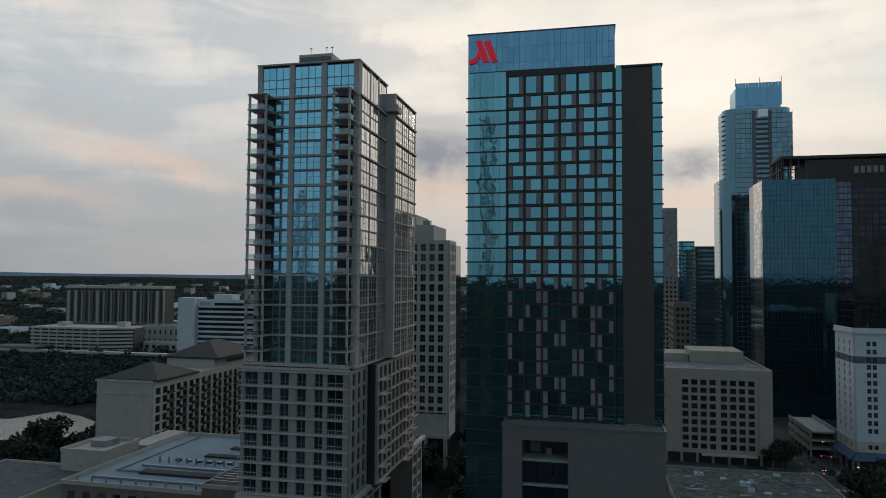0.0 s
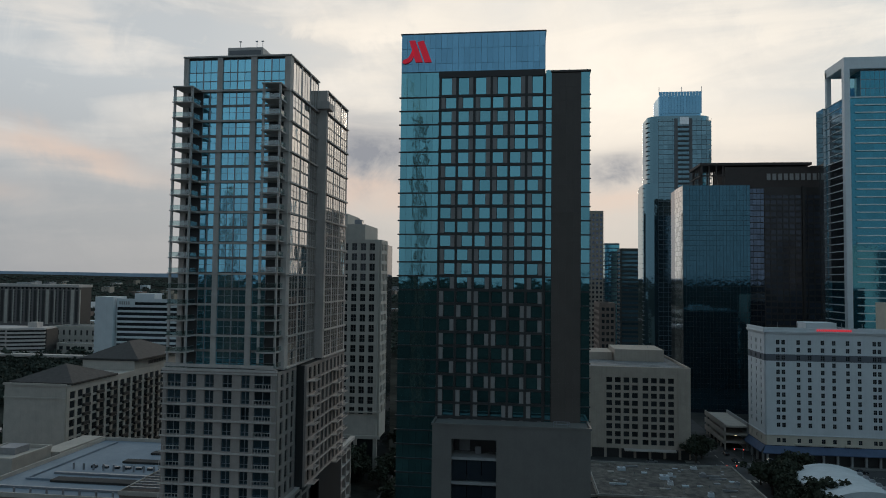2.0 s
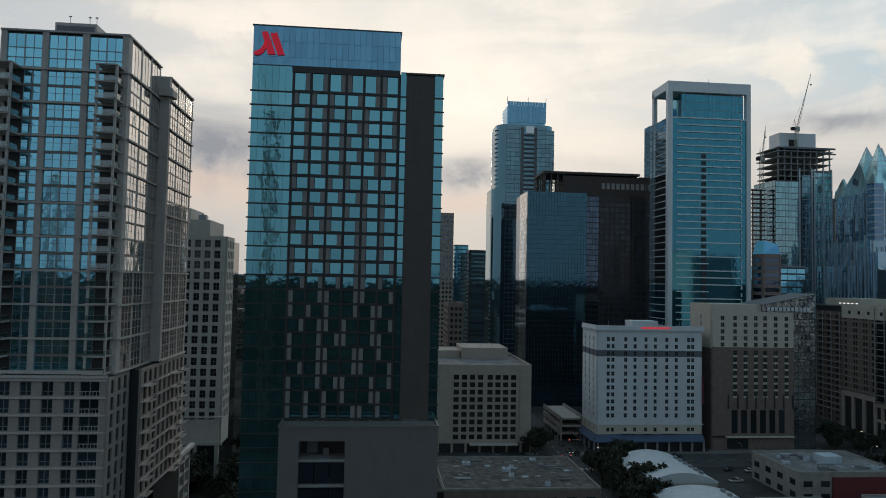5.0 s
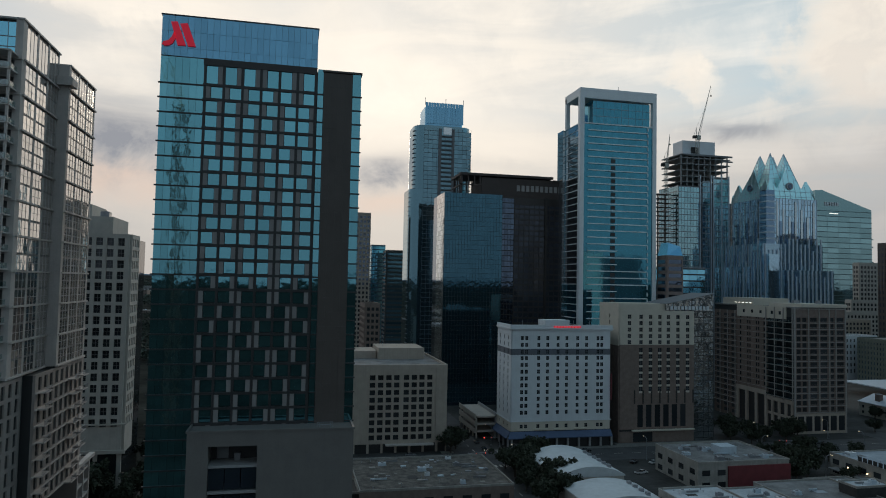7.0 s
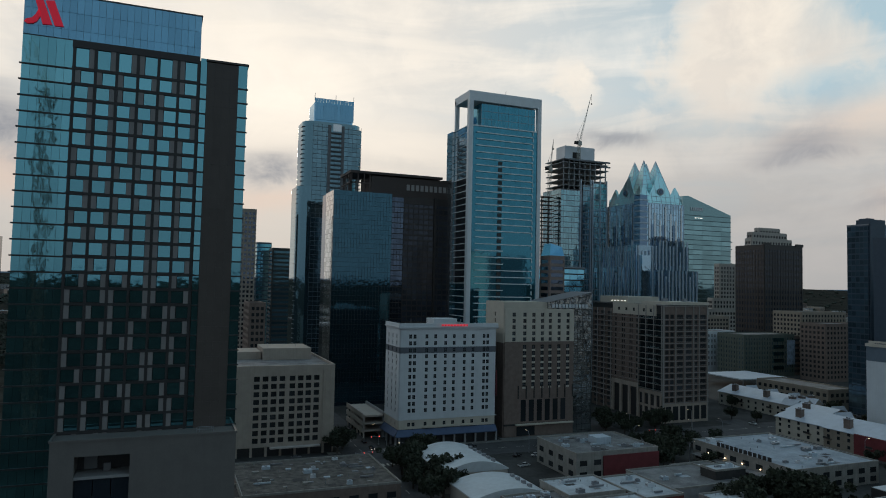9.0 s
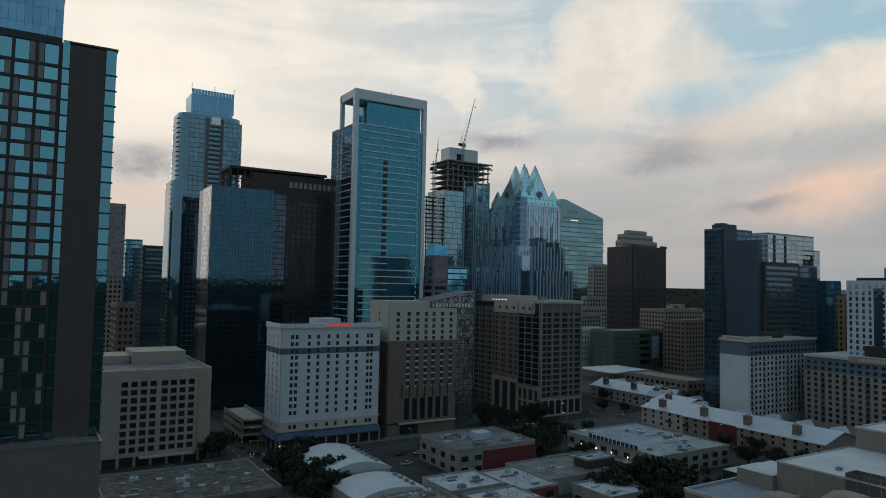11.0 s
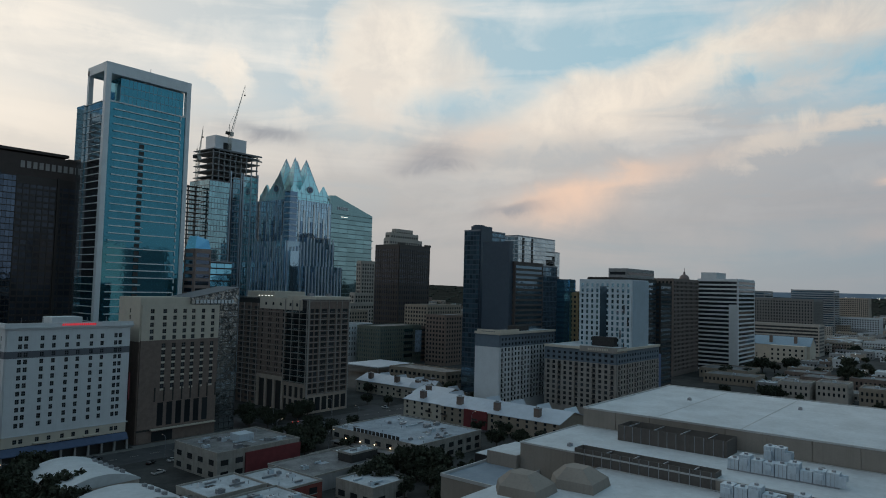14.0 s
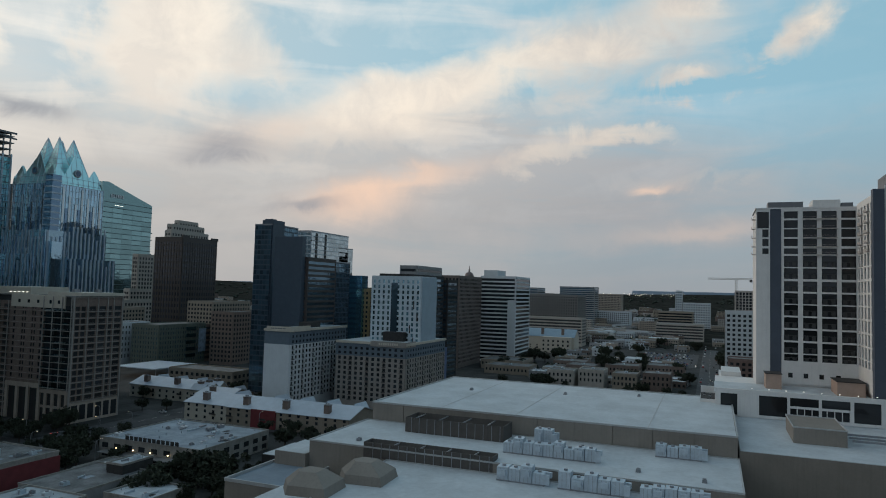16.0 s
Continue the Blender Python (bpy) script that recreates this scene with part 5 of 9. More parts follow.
# ---- large dark hotel with a blue glass corner block ----
def dark_hotel():
    b = thing("hotel_tower", 135, 415, "broad dark hotel with a blue glass block and flat canopy", "tower")
    core(90.3, 127.0, 400.4, 432, 0, 128.2, GLASS_NAVY, b)
    curtain(east(90.3, 400.4), 36.7, 2, 128.6, 20, 44, GLASS_DEEP, DARK_PANEL, b, mull=0.12, band=0.13, proud=0.08, limit=60, tilt=0.002)
    curtain(south(90.3, 400.4), 21, 2, 128.6, 7, 44, GLASS_PALE, GLASS_NAVY, b, mull=0.12, band=0.2, proud=0.05, limit=20, tilt=0.003)
    core(127.0, 205.0, 401.6, 440, 0, 127.4, BLACK_STONE, b, "dark_body")
    curtain(east(127.0, 401.6), 8.0, 2, 127.2, 4, 38, GLASS_NAVY, BLACK_STONE, b, mull=0.15, band=0.5, proud=0.1, limit=30)
    curtain(east(135.0, 401.6), 60, 2, 124.0, 18, 36, GLASS_INK, BLACK_STONE, b, mull=0.5, band=1.1, proud=0.25, limit=30)
    part("pilaster", boxes((155.2, 156.6, 400.6, 401.5, 0, 128)), BLACK_STONE, b)
    core(114.5, 205.0, 404.4, 428, 127.4, 139.6, PENT_BROWN, b, "penthouse")
    part("canopy_roof", boxes((100.8, 161.5, 403.4, 430, 140.4, 141.9)), PENT_BROWN, b)
    part("roof_step", boxes((161.5, 206, 403.8, 430, 138.6, 139.9)), PENT_BROWN, b)
    bm = bmesh.new()
    for x in (101.6, 105.6, 109.6, 113.2):
        box(bm, x, x + 0.7, 404.2, 404.9, 128.4, 140.4)
        box(bm, x, x + 0.7, 424, 424.7, 128.4, 140.4)
    for k in range(5):
        box(bm, 101.2, 101.9, 405 + k * 4.6, 405.7 + k * 4.6, 128.4, 140.4)
    parts_each("pergola_post", bm, PENT_BROWN, b)
    part("pergola_beam", boxes((101.0, 114.5, 404.0, 404.9, 134.2, 135.0), (101.0, 101.9, 404, 428, 134.2, 135.0)), PENT_BROWN, b)
    bars(east(137.5, 404.4), 0, 31, 131.9, 135.6, 10, 0.1, LETTER_GREY, b, "sign", gap=0.35)


GLASS_DEEP = glazing("deep_blue_glass", (0.075, 0.18, 0.24), vary=0.1, wave=0.015)
PENT_BROWN = material("penthouse_brown", (0.07, 0.055, 0.05), 0.7, grain=0.1, scale=0.3)
GLASS_INK = glazing("ink_glass", (0.05, 0.06, 0.08), metal=0.3, vary=0.4)
LETTER_GREY = material("letter_grey", (0.35, 0.34, 0.33), 0.5)
dark_hotel()


# ---- tall slender tower with a glass crown ----
def crowned_tower():
    b = thing("glass_tower", 110, 522, "very tall blue-grey glass tower with a lit curved crown screen", "tower")
    def ring(x0, x1, y0, y1, r, n=5):
        pts = []
        for cx, cy, a0 in ((x0 + r, y0 + r, 180), (x1 - r, y0 + r, 270), (x1 - r, y1 - r, 0), (x0 + r, y1 - r, 90)):
            for i in range(n + 1):
                a = radians(a0 + 90 * i / n)
                pts.append((cx + r * math.cos(a), cy + r * math.sin(a)))
        return pts
    bm = bmesh.new()
    prism(bm, ring(87.0, 134.5, 505.4, 540, 7), 0, 144.5)
    part("lower_body", bm, GLASS_SLATE, b)
    bm = bmesh.new()
    prism(bm, ring(90.0, 134.3, 505.5, 538, 8), 144.5, 194.0)
    part("body", bm, GLASS_SLATE, b)
    bm = bmesh.new()
    prism(bm, ring(98.0, 128.0, 507.5, 532, 3), 194.0, 209.0)
    part("crown_body", bm, GLASS_CROWN, b)
    f = east(98.0, 507.4)
    bm = bmesh.new()
    n = 14
    for i in range(n):
        u0, u1 = 30 * i / n, 30 * (i + 1) / n
        f.box(bm, u0 + 0.06, u1 - 0.06, 196.0, 212.2, 0, 0.3)
    parts_each("crown_screen", bm, GLASS_CROWN, b)
    bm = bmesh.new()
    for x in (98, 114, 128):
        rod(bm, (x, 508, 210), (x, 508, 216), 0.2, 5)
    part("mast", bm, STEEL, b)
    part("balcony_strip", boxes((108.2, 110.6, 505.15, 505.5, 10, 192), (118.6, 120.8, 505.15, 505.5, 10, 192)), GREY_PANEL, b)
    g = east(90.0, 505.5)
    fl = 3.45
    rows = int((192 - 10) / fl)
    bm = bmesh.new()
    bm2 = bmesh.new()
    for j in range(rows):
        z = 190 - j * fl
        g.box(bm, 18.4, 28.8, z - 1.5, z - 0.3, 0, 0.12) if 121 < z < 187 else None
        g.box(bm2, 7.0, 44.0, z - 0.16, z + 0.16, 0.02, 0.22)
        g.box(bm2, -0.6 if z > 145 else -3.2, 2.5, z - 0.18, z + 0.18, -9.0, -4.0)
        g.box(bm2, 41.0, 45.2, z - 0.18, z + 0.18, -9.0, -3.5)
    # loggia shade drawn as dark panels on the flat glass front
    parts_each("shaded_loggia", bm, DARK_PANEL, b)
    tagged(part("floor_line", bm2, SLATE_LINE, b), kind="stuff")
    for j in range(9):
        for i in range(11):
            z = 190 - j * fl
            a = 7.0 + i * 3.36
            if 17.5 < a + 1.6 < 29.5 and 121 < z < 187:
                continue
            p = pane(g, a + 0.1, a + 3.26, z - fl + 0.2, z - 0.2, 0.03, GLASS_SLATE, b)
            p.rotation_euler = (random.gauss(0, 0.003), 0, random.gauss(0, 0.004))
    bm = bmesh.new()
    for i in range(12):
        g.box(bm, 7.0 + i * 3.36 - 0.08, 7.0 + i * 3.36 + 0.08, 5, 192, 0.02, 0.15)
    tagged(part("mullion_grid", bm, SLATE_LINE, b), kind="stuff")
    part("louvre", boxes((112.0, 118.4, 505.0, 505.4, 187.5, 193.0)), GLASS_PALE, b)


GLASS_SLATE = glazing("slate_glass", (0.19, 0.33, 0.39), vary=0.18)
SLATE_LINE = material("slate_line", (0.13, 0.16, 0.18), 0.5, grain=0.06)
crowned_tower()

# ---- skyline ----
def block(name, x0, x1, y0, y1, top, wall, glass, label, floor=3.6, bay=3.4, style="punched", cat="building", sides="ES", fill=0.55, z0=0.0, limit=60, depth=0.5, high=0.55, group="", lip=0.8):
    """A grid-aligned block whose visible walls carry windows: punched, in bands, in upright strips or as a curtain wall."""
    b = thing(name, (x0 + x1) / 2, (y0 + y1) / 2, label, cat, group)
    limit = limit // 4
    core(x0, x1, y0, y1, z0, top - 0.3, DARK_PANEL if style != "curtain" else glass, b)
    n = max(1, int((top - z0 - 1.5) / floor))
    zb = top - 1.2 - n * floor
    rows = [(zb + floor * i + floor * (1 - high) * 0.6, zb + floor * i + floor * (1 - high) * 0.6 + floor * high) for i in range(n)]
    for k, w in (("E", x1 - x0), ("S", y1 - y0), ("N", y1 - y0)):
        if k not in sides:
            continue
        f = {"E": east, "S": south, "N": north}[k](x1 if k == "N" else x0, y0)
        m = max(1, round(w / bay))
        if style == "punched":
            punched(f, w, z0, top, spaced(0.4, w - 0.4, m, bay * fill), rows, depth, wall, glass, b, limit=limit, recess=depth * 0.7)
        elif style == "bands":
            punched(f, w, z0, top, [(0.8, w - 0.8)], rows, depth, wall, glass, b, limit=limit, recess=depth * 0.7)
        elif style == "strips":
            punched(f, w, z0, top, spaced(0.4, w - 0.4, m, bay * fill), [(zb + 1.0, top - 2.5)], depth, wall, glass, b, limit=limit, recess=depth * 0.6)
            bm = bmesh.new()
            for a, c in rows:
                f.box(bm, 0.4, w - 0.4, c, c + floor * (1 - high), 0, depth * 0.6)
            tagged(part("spandrel", bm, wall, b), kind="stuff")
        else:
            curtain(f, w, z0 + 0.5, top, m, n, glass, wall, b, mull=0.22, band=floor * (1 - high) * 0.5, proud=0.12, limit=limit)
        COUNTS[b.name] = 0
    part("roof", boxes((x0 + 0.2, x1 - 0.2, y0 + 0.2, y1 - 0.2, top - 0.3, top - 0.1)), ROOF_GREY, b)
    if lip:
        parapet(x0 - depth * 0.5, x1, y0 - depth * 0.5, y1, top - 0.1, lip, wall if style != "curtain" else STEEL, b)
    return b


def crowned_office():
    """Blue glass tower with folded glass gables and spires."""
    b = thing("glass_tower", 322, 402, "blue glass office tower with folded pointed glass crown", "tower")
    cx, cy = 319.5, 401.5
    for hw, z0, z1, nm in ((19.0, 0, 133.0, "body"),):
        core(cx - hw, cx + hw, cy - hw, cy + hw, z0, z1, GLASS_FROST, b, nm)
    core(cx - 24, cx + 21, cy - 21.5, cy + 24, 0, 103, GLASS_FROST, b, "shoulder_body")
    core(cx - 26, cx + 12, cy - 10, cy + 30, 0, 88, GLASS_FROST, b, "lower_body")
    core(cx - 10, cx + 26, cy - 25.5, cy + 10, 0, 86, GLASS_FROST, b, "lower_body")
    for f, w, z1, n in ((east(cx - 19, cy - 19), 38, 133, 16), (south(cx - 19, cy - 19), 38, 133, 16)):
        curtain(f, w, 102, z1, n, 8, GLASS_FROST, FROST_FIN, b, mull=0.3, band=0.2, proud=0.25, limit=60, tilt=0.006)
    for f, w, z1, n in ((east(cx - 24, cy - 21.5), 45, 103, 15), (south(cx - 24, cy - 21.5), 45.5, 103, 15), (east(cx - 10, cy - 25.5), 36, 86, 12), (south(cx - 26, cy - 10), 40, 88, 12)):
        bm = bmesh.new()
        for i in range(n):
            u = (i + 0.5) * w / n
            up = z1 + random.choice((0.0, 0.0, -4.0, 3.5))
            f.box(bm, u - 0.45, u + 0.45, 0, up, 0, 0.5)
        parts_each("glass_fin", bm, FROST_FIN, b)
        bm = bmesh.new()
        for i in range(n):
            if i % 3 == 1:
                continue
            u0, u1 = i * w / n, (i + 0.7) * w / n
            f.box(bm, u0 + 0.8, u1, 30, z1 - random.uniform(1, 16), 0, 0.25)
        parts_each("dark_strip", bm, GLASS_NIGHTBLUE, b)
    core(cx - 22, cx - 15, cy - 25, cy - 20, 0, 96, GLASS_FROST, b, "corner_turret")
    # recessed blue corner with stacked bright bands
    part("corner_bay", boxes((cx - 20.2, cx - 14.0, cy - 20.2, cy - 14.0, 96, 138)), GLASS_NIGHTBLUE, b)
    for k in range(10):
        part("corner_band", boxes((cx - 20.5, cx - 13.8, cy - 20.5, cy - 13.8, 98 + k * 4.0, 98.9 + k * 4.0)), FROST_FIN, b)
    for f, w in ((east(cx - 19, cy - 19), 38), (south(cx - 19, cy - 19), 38)):
        bm = bmesh.new()
        for k in range(7):
            u = 7.0 + k * 4.6
            f.box(bm, u, u + 1.3, 88, 131 - (k % 3) * 5, 0.26, 0.5)
        parts_each("bright_strip", bm, GLASS_PALE, b)
        bm = bmesh.new()
        for k in range(6):
            u = 9.4 + k * 4.6
            f.box(bm, u, u + 1.6, 80, 118 - (k % 2) * 9, 0.26, 0.42)
        parts_each("dusk_strip", bm, GLASS_NIGHTBLUE, b)
    # gabled collar with round clock faces
    hw = 18.4
    for k in range(4):
        rot = Matrix.Rotation(k * math.pi / 2, 4, "Z")
        def at(u, d, z):
            v = rot @ Vector((u, -d, 0))
            return Vector((cx + v.x, cy + v.y, z))
        bm = bmesh.new()
        prof = [(-hw, 132), (hw, 132), (hw, 137.0), (14.0, 145.5), (9.5, 139.5), (0, 154.0), (-9.5, 139.5), (-14.0, 145.5), (-hw, 137.0)]
        a = [bm.verts.new(at(u, hw - (z - 132) * 0.2, z)) for u, z in prof]
        c = [bm.verts.new(at(u * 0.96, hw - (z - 132) * 0.2 - 0.8, z)) for u, z in prof]
        bm.faces.new(a)
        bm.faces.new(list(reversed(c)))
        for i in range(len(prof)):
            bm.faces.new((a[i], c[i], c[(i + 1) % len(prof)], a[(i + 1) % len(prof)]))
        bmesh.ops.recalc_face_normals(bm, faces=bm.faces)
        part("gable", bm, GLASS_CREST, b)
        bm = bmesh.new()
        for u in range(-16, 17, 4):
            h = 154.0 - abs(u) * 1.5 if abs(u) < 9.5 else 145.5 - abs(abs(u) - 14.0) * 1.6
            rod(bm, at(u, hw + 0.1, 132), at(u, hw + 0.1 - (h - 132) * 0.2, h - 0.4), 0.14, 4)
        for z in (134.5, 138.0):
            rod(bm, at(-hw, hw + 0.1 - (z - 132) * 0.2, z), at(hw, hw + 0.1 - (z - 132) * 0.2, z), 0.14, 4)
        part("gable_bar", bm, FROST_FIN, b)
        bm = bmesh.new()
        p = at(0, hw - 1.2, 141.5)
        n = (rot @ Vector((0, -1, 0))).normalized()
        rod(bm, p - n * 1.0, p + n * 0.25, 2.5, 20)
        clock = part("clock", bm, STEEL, b)
        bm = bmesh.new()
        rod(bm, p + n * 0.2, p + n * 0.4, 1.7, 16)
        part("dial", bm, GLASS_NAVY, clock)
    for sx, sy in ((-1, -1), (1, -1), (1, 1), (-1, 1)):
        bm = bmesh.new()
        base = [(sx * 13.5, sy * 13.5, 137), (sx * 12.8, 0.4 * sy, 139), (0.4 * sx, 0.4 * sy, 150), (0.4 * sx, sy * 12.8, 139)]
        vs = [bm.verts.new((cx + x, cy + y, z)) for x, y, z in base]
        ap = bm.verts.new((cx + sx * 5.2, cy + sy * 5.2, 165.5))
        for i in range(4):
            bm.faces.new((vs[i], vs[(i + 1) % 4], ap))
        bm.faces.new(list(reversed(vs)))
        bmesh.ops.recalc_face_normals(bm, faces=bm.faces)
        part("spire", bm, GLASS_CREST, b)
        bm = bmesh.new()
        for t in (0.1, 0.22, 0.34, 0.46, 0.58, 0.7, 0.82):
            for i in (0, 1, 2, 3):
                q = Vector((cx + base[i][0], cy + base[i][1], base[i][2]))
                r = Vector((cx + sx * 5.2, cy + sy * 5.2, 165.5))
                q2 = Vector((cx + base[(i + 1) % 4][0], cy + base[(i + 1) % 4][1], base[(i + 1) % 4][2]))
                rod(bm, q.lerp(r, t), q2.lerp(r, t), 0.16, 4)
                if t < 0.2:
                    rod(bm, q, r, 0.2, 4)
                    rod(bm, q.lerp(q2, 0.5), r, 0.14, 4)
        part("glazing_bar", bm, FROST_FIN, b)


GLASS_NIGHTBLUE = glazing("dusk_blue_glass", (0.2, 0.3, 0.42), vary=0.2)
GLASS_FROST = glazing("frost_glass", (0.45, 0.64, 0.77), vary=0.22, wave=0.04)
GLASS_CREST = glazing("crest_glass", (0.52, 0.78, 0.8), rough=0.3, vary=0.12, wave=0.05)
FROST_FIN = material("pale_fin", (0.5, 0.56, 0.62), 0.35, metal=0.4, grain=0.06)
crowned_office()


GLASS_RISING = glazing("rising_glass", (0.33, 0.55, 0.6), vary=0.16)


def tower_under_construction():
    b = thing("unfinished_tower", 285, 432, "glass tower under construction with bare concrete top floors", "tower")
    x0, x1, y0, y1 = 259.5, 299.0, 419.0, 444.0
    core(x0 + 11, x1 - 11, y0 + 9, y1 - 3, 0, 168, GREY_CONCRETE, b)
    core(x0, x1, y0, y1, 0, 144, GLASS_DARK, b, "glazed_body")
    curtain(east(x0, y0), 16.0, 2, 143.5, 7, 36, GLASS_RISING, STEEL, b, limit=21, band=0.5)
    curtain(east(x0 + 18.5, y0), 6.0, 2, 148.0, 3, 36, GLASS_SLATE, STEEL, b, limit=9, band=0.5)
    curtain(east(x0 + 27.0, y0), 11.8, 2, 150.0, 5, 36, GLASS_RISING, STEEL, b, limit=15, band=0.5)
    bm = bmesh.new()
    for u in (16.2, 24.8, 26.6, 33.0, 38.6):
        box(bm, x0 + u, x0 + u + 0.9, y0 - 0.5, y0, 0, 152)
    parts_each("fin_column", bm, FROST_FIN, b)
    curtain(south(x0, y0), 25, 2, 144, 8, 36, GLASS_SLATE, STEEL, b, limit=8, band=0.5)
    for k, z in enumerate((146.5, 150.6, 154.8, 159.0, 163.2, 165.6)):
        ov = 0.4 if k < 3 else 1.6
        part("bare_floor_slab", boxes((x0 + 2 - ov * 0.3, x1 - 1 + ov, y0 - ov * 0.4, y1, z, z + 0.55)), GREY_CONCRETE, b)
    for z0, z1 in ((144, 150), (150, 158), (158, 165)):
        for i in range(9):
            part("bare_column", boxes((x0 + 2 + i * 4.5, x0 + 2.7 + i * 4.5, y0 + 0.3, y0 + 1.0, z0, z1)), GREY_CONCRETE, b)
    part("edge_screen", boxes((x0 + 6, x1 + 2.0, y0 - 1.0, y0 - 0.6, 165.0, 166.2), (x1 - 6, x1 + 2.0, y0 - 1.2, y0 - 0.8, 161.6, 162.6)), GREY_PANEL, b)
    part("formwork", boxes((x0 + 5.5, x0 + 31, y0 + 4, y0 + 16, 166, 176.4)), WHITE_METAL, b, "pale wrapped climbing formwork")
    # dark plate painted in for the shade inside the formwork's opening
    part("formwork_opening", boxes((x0 + 12, x0 + 18, y0 + 3.8, y0 + 4.1, 167.5, 172)), ROOF_DARK, b)
    # open stair core beside it
    for i in range(27):
        part("core_landing", boxes((246.5, 258.0, 426, 431, 60 + i * 3.0, 60.4 + i * 3.0)), CRANE_RUST, b)
    part("core_post", boxes((249, 249.8, 428, 429, 0, 139), (254.6, 255.4, 428, 429, 0, 139)), GREY_CONCRETE, b)


tower_under_construction()


def lattice_mast(name, x, y, z0, z1, w, parent, mat):
    bm = bmesh.new()
    n = max(2, int((z1 - z0) / (w * 1.6)))
    c = [(-w / 2, -w / 2), (w / 2, -w / 2), (w / 2, w / 2), (-w / 2, w / 2)]
    for dx, dy in c:
        rod(bm, (x + dx, y + dy, z0), (x + dx, y + dy, z1), w * 0.09, 4)
    for i in range(n):
        a, d = z0 + (z1 - z0) * i / n, z0 + (z1 - z0) * (i + 1) / n
        for k in range(4):
            p, q = c[k], c[(k + 1) % 4]
            if i % 2:
                p, q = q, p
            rod(bm, (x + p[0], y + p[1], a), (x + q[0], y + q[1], d), w * 0.06, 4)
    return part(name, bm, mat, parent)


def luffing_crane(x, y, z0, zc, tip, label, w=1.8, mat=None):
    b = thing("tower_crane", x, y, label, "crane", z=z0)
    lattice_mast("mast", x, y, z0, zc, w, b, mat or CRANE_PALE)
    part("cab", boxes((x - 1.2, x + 1.2, y - 2.2, y - 0.6, zc - 1.5, zc + 1.4)), CRANE_PALE, b)
    part("counterweight", boxes((x - 3.5, x - 1.2, y - 0.8, y + 0.8, zc - 0.5, zc + 1.5)), ROOF_DARK, b)
    bm = bmesh.new()
    a, t = Vector((x + 0.6, y, zc + 0.6)), Vector(tip)
    for dx, dz in ((-0.7, 0), (0.7, 0), (0, 1.2)):
        rod(bm, a + Vector((dx, 0, dz)), t, 0.16, 4)
    for i in range(18):
        p, q = a.lerp(t, i / 18), a.lerp(t, (i + 1) / 18)
        k = 1 - i / 18
        rod(bm, p + Vector((-0.7 * k, 0, 0)), q + Vector((0, 0, 1.2 * k)), 0.08, 4)
        rod(bm, p + Vector((0, 0, 1.2 * k)), q + Vector((0.7 * k, 0, 0)), 0.08, 4)
    part("jib", bm, CRANE_PALE, b)
    bm = bmesh.new()
    top = Vector((x - 1.0, y, zc + 7))
    rod(bm, (x - 0.5, y, zc), top, 0.25, 4)
    rod(bm, top, a.lerp(t, 0.6), 0.08, 4)
    rod(bm, top, (x - 3, y, zc + 1), 0.08, 4)
    part("a_frame", bm, CRANE_PALE, b)
    bm = bmesh.new()
    rod(bm, t, t - Vector((0, 0, 7)), 0.06, 4)
    box(bm, t.x - 0.4, t.x + 0.4, t.y - 0.3, t.y + 0.3, t.z - 8, t.z - 7)
    part("hook_block", bm, ROOF_DARK, b)


CRANE_PALE = material("crane_pale", (0.5, 0.47, 0.42), 0.6, grain=0.1, scale=0.8)
luffing_crane(274.5, 419.5, 166, 178, (288.0, 424, 217.5), "pale luffing tower crane on top of the unfinished tower")
luffing_crane(253.5, 425, 139, 158, (257.0, 426, 181.0), "pale luffing tower crane beside the unfinished tower")


def slanted_tower():
    b = thing("glass_tower", 425, 465, "green-blue glass tower with a sloping roofline", "tower")
    bm = bmesh.new()
    q = [(395, 0), (447, 0), (447, 137.5), (401, 151.6), (395, 151.0)]
    a = [bm.verts.new((x, 448, z)) for x, z in q]
    c = [bm.verts.new((x, 490, z)) for x, z in q]
    bm.faces.new(list(reversed(a)))
    bm.faces.new(c)
    for i in range(5):
        bm.faces.new((a[i], c[i], c[(i + 1) % 5], a[(i + 1) % 5]))
    bmesh.ops.recalc_face_normals(bm, faces=bm.faces)
    part("body", bm, GLASS_SEA, b)
    f = east(395, 448)
    bm = bmesh.new()
    for j in range(33):
        z = 4 + j * 4.1
        f.box(bm, 0, 52 if z < 137 else max(8, 52 - (z - 137.5) * 3.2), z, z + 0.5, 0, 0.2)
    parts_each("floor_line", bm, SEA_LINE, b)
    for j in range(12, 30):
        for i in range(5):
            p = pane(f, 1 + i * 10.2, 10.8 + i * 10.2, 8.8 + j * 4.1 - 0.4, 8.8 + j * 4.1 + 3.0, 0.05, GLASS_SEA, b)
            p.rotation_euler = (random.gauss(0, 0.003), 0, random.gauss(0, 0.004))
    bars(f, 8.5, 22, 139.4, 142.2, 6, 0.25, WHITE_METAL, b)
    part("lit_strip", boxes(*[(408 + i * 1.7, 409.0 + i * 1.7, 447.7, 447.9, 133.2, 133.7) for i in range(5)]), LAMP_WHITE, b)
    for z in (78, 84, 96, 108, 114):
        part("terrace", boxes((446, 449.5, 449, 470, z, z + 0.7)), SEA_LINE, b)
    push_back(b, 1.6)


GLASS_SEA = glazing("sea_glass", (0.32, 0.5, 0.52), vary=0.2)
SEA_LINE = material("sea_line", (0.13, 0.19, 0.2), 0.5)
slanted_tower()

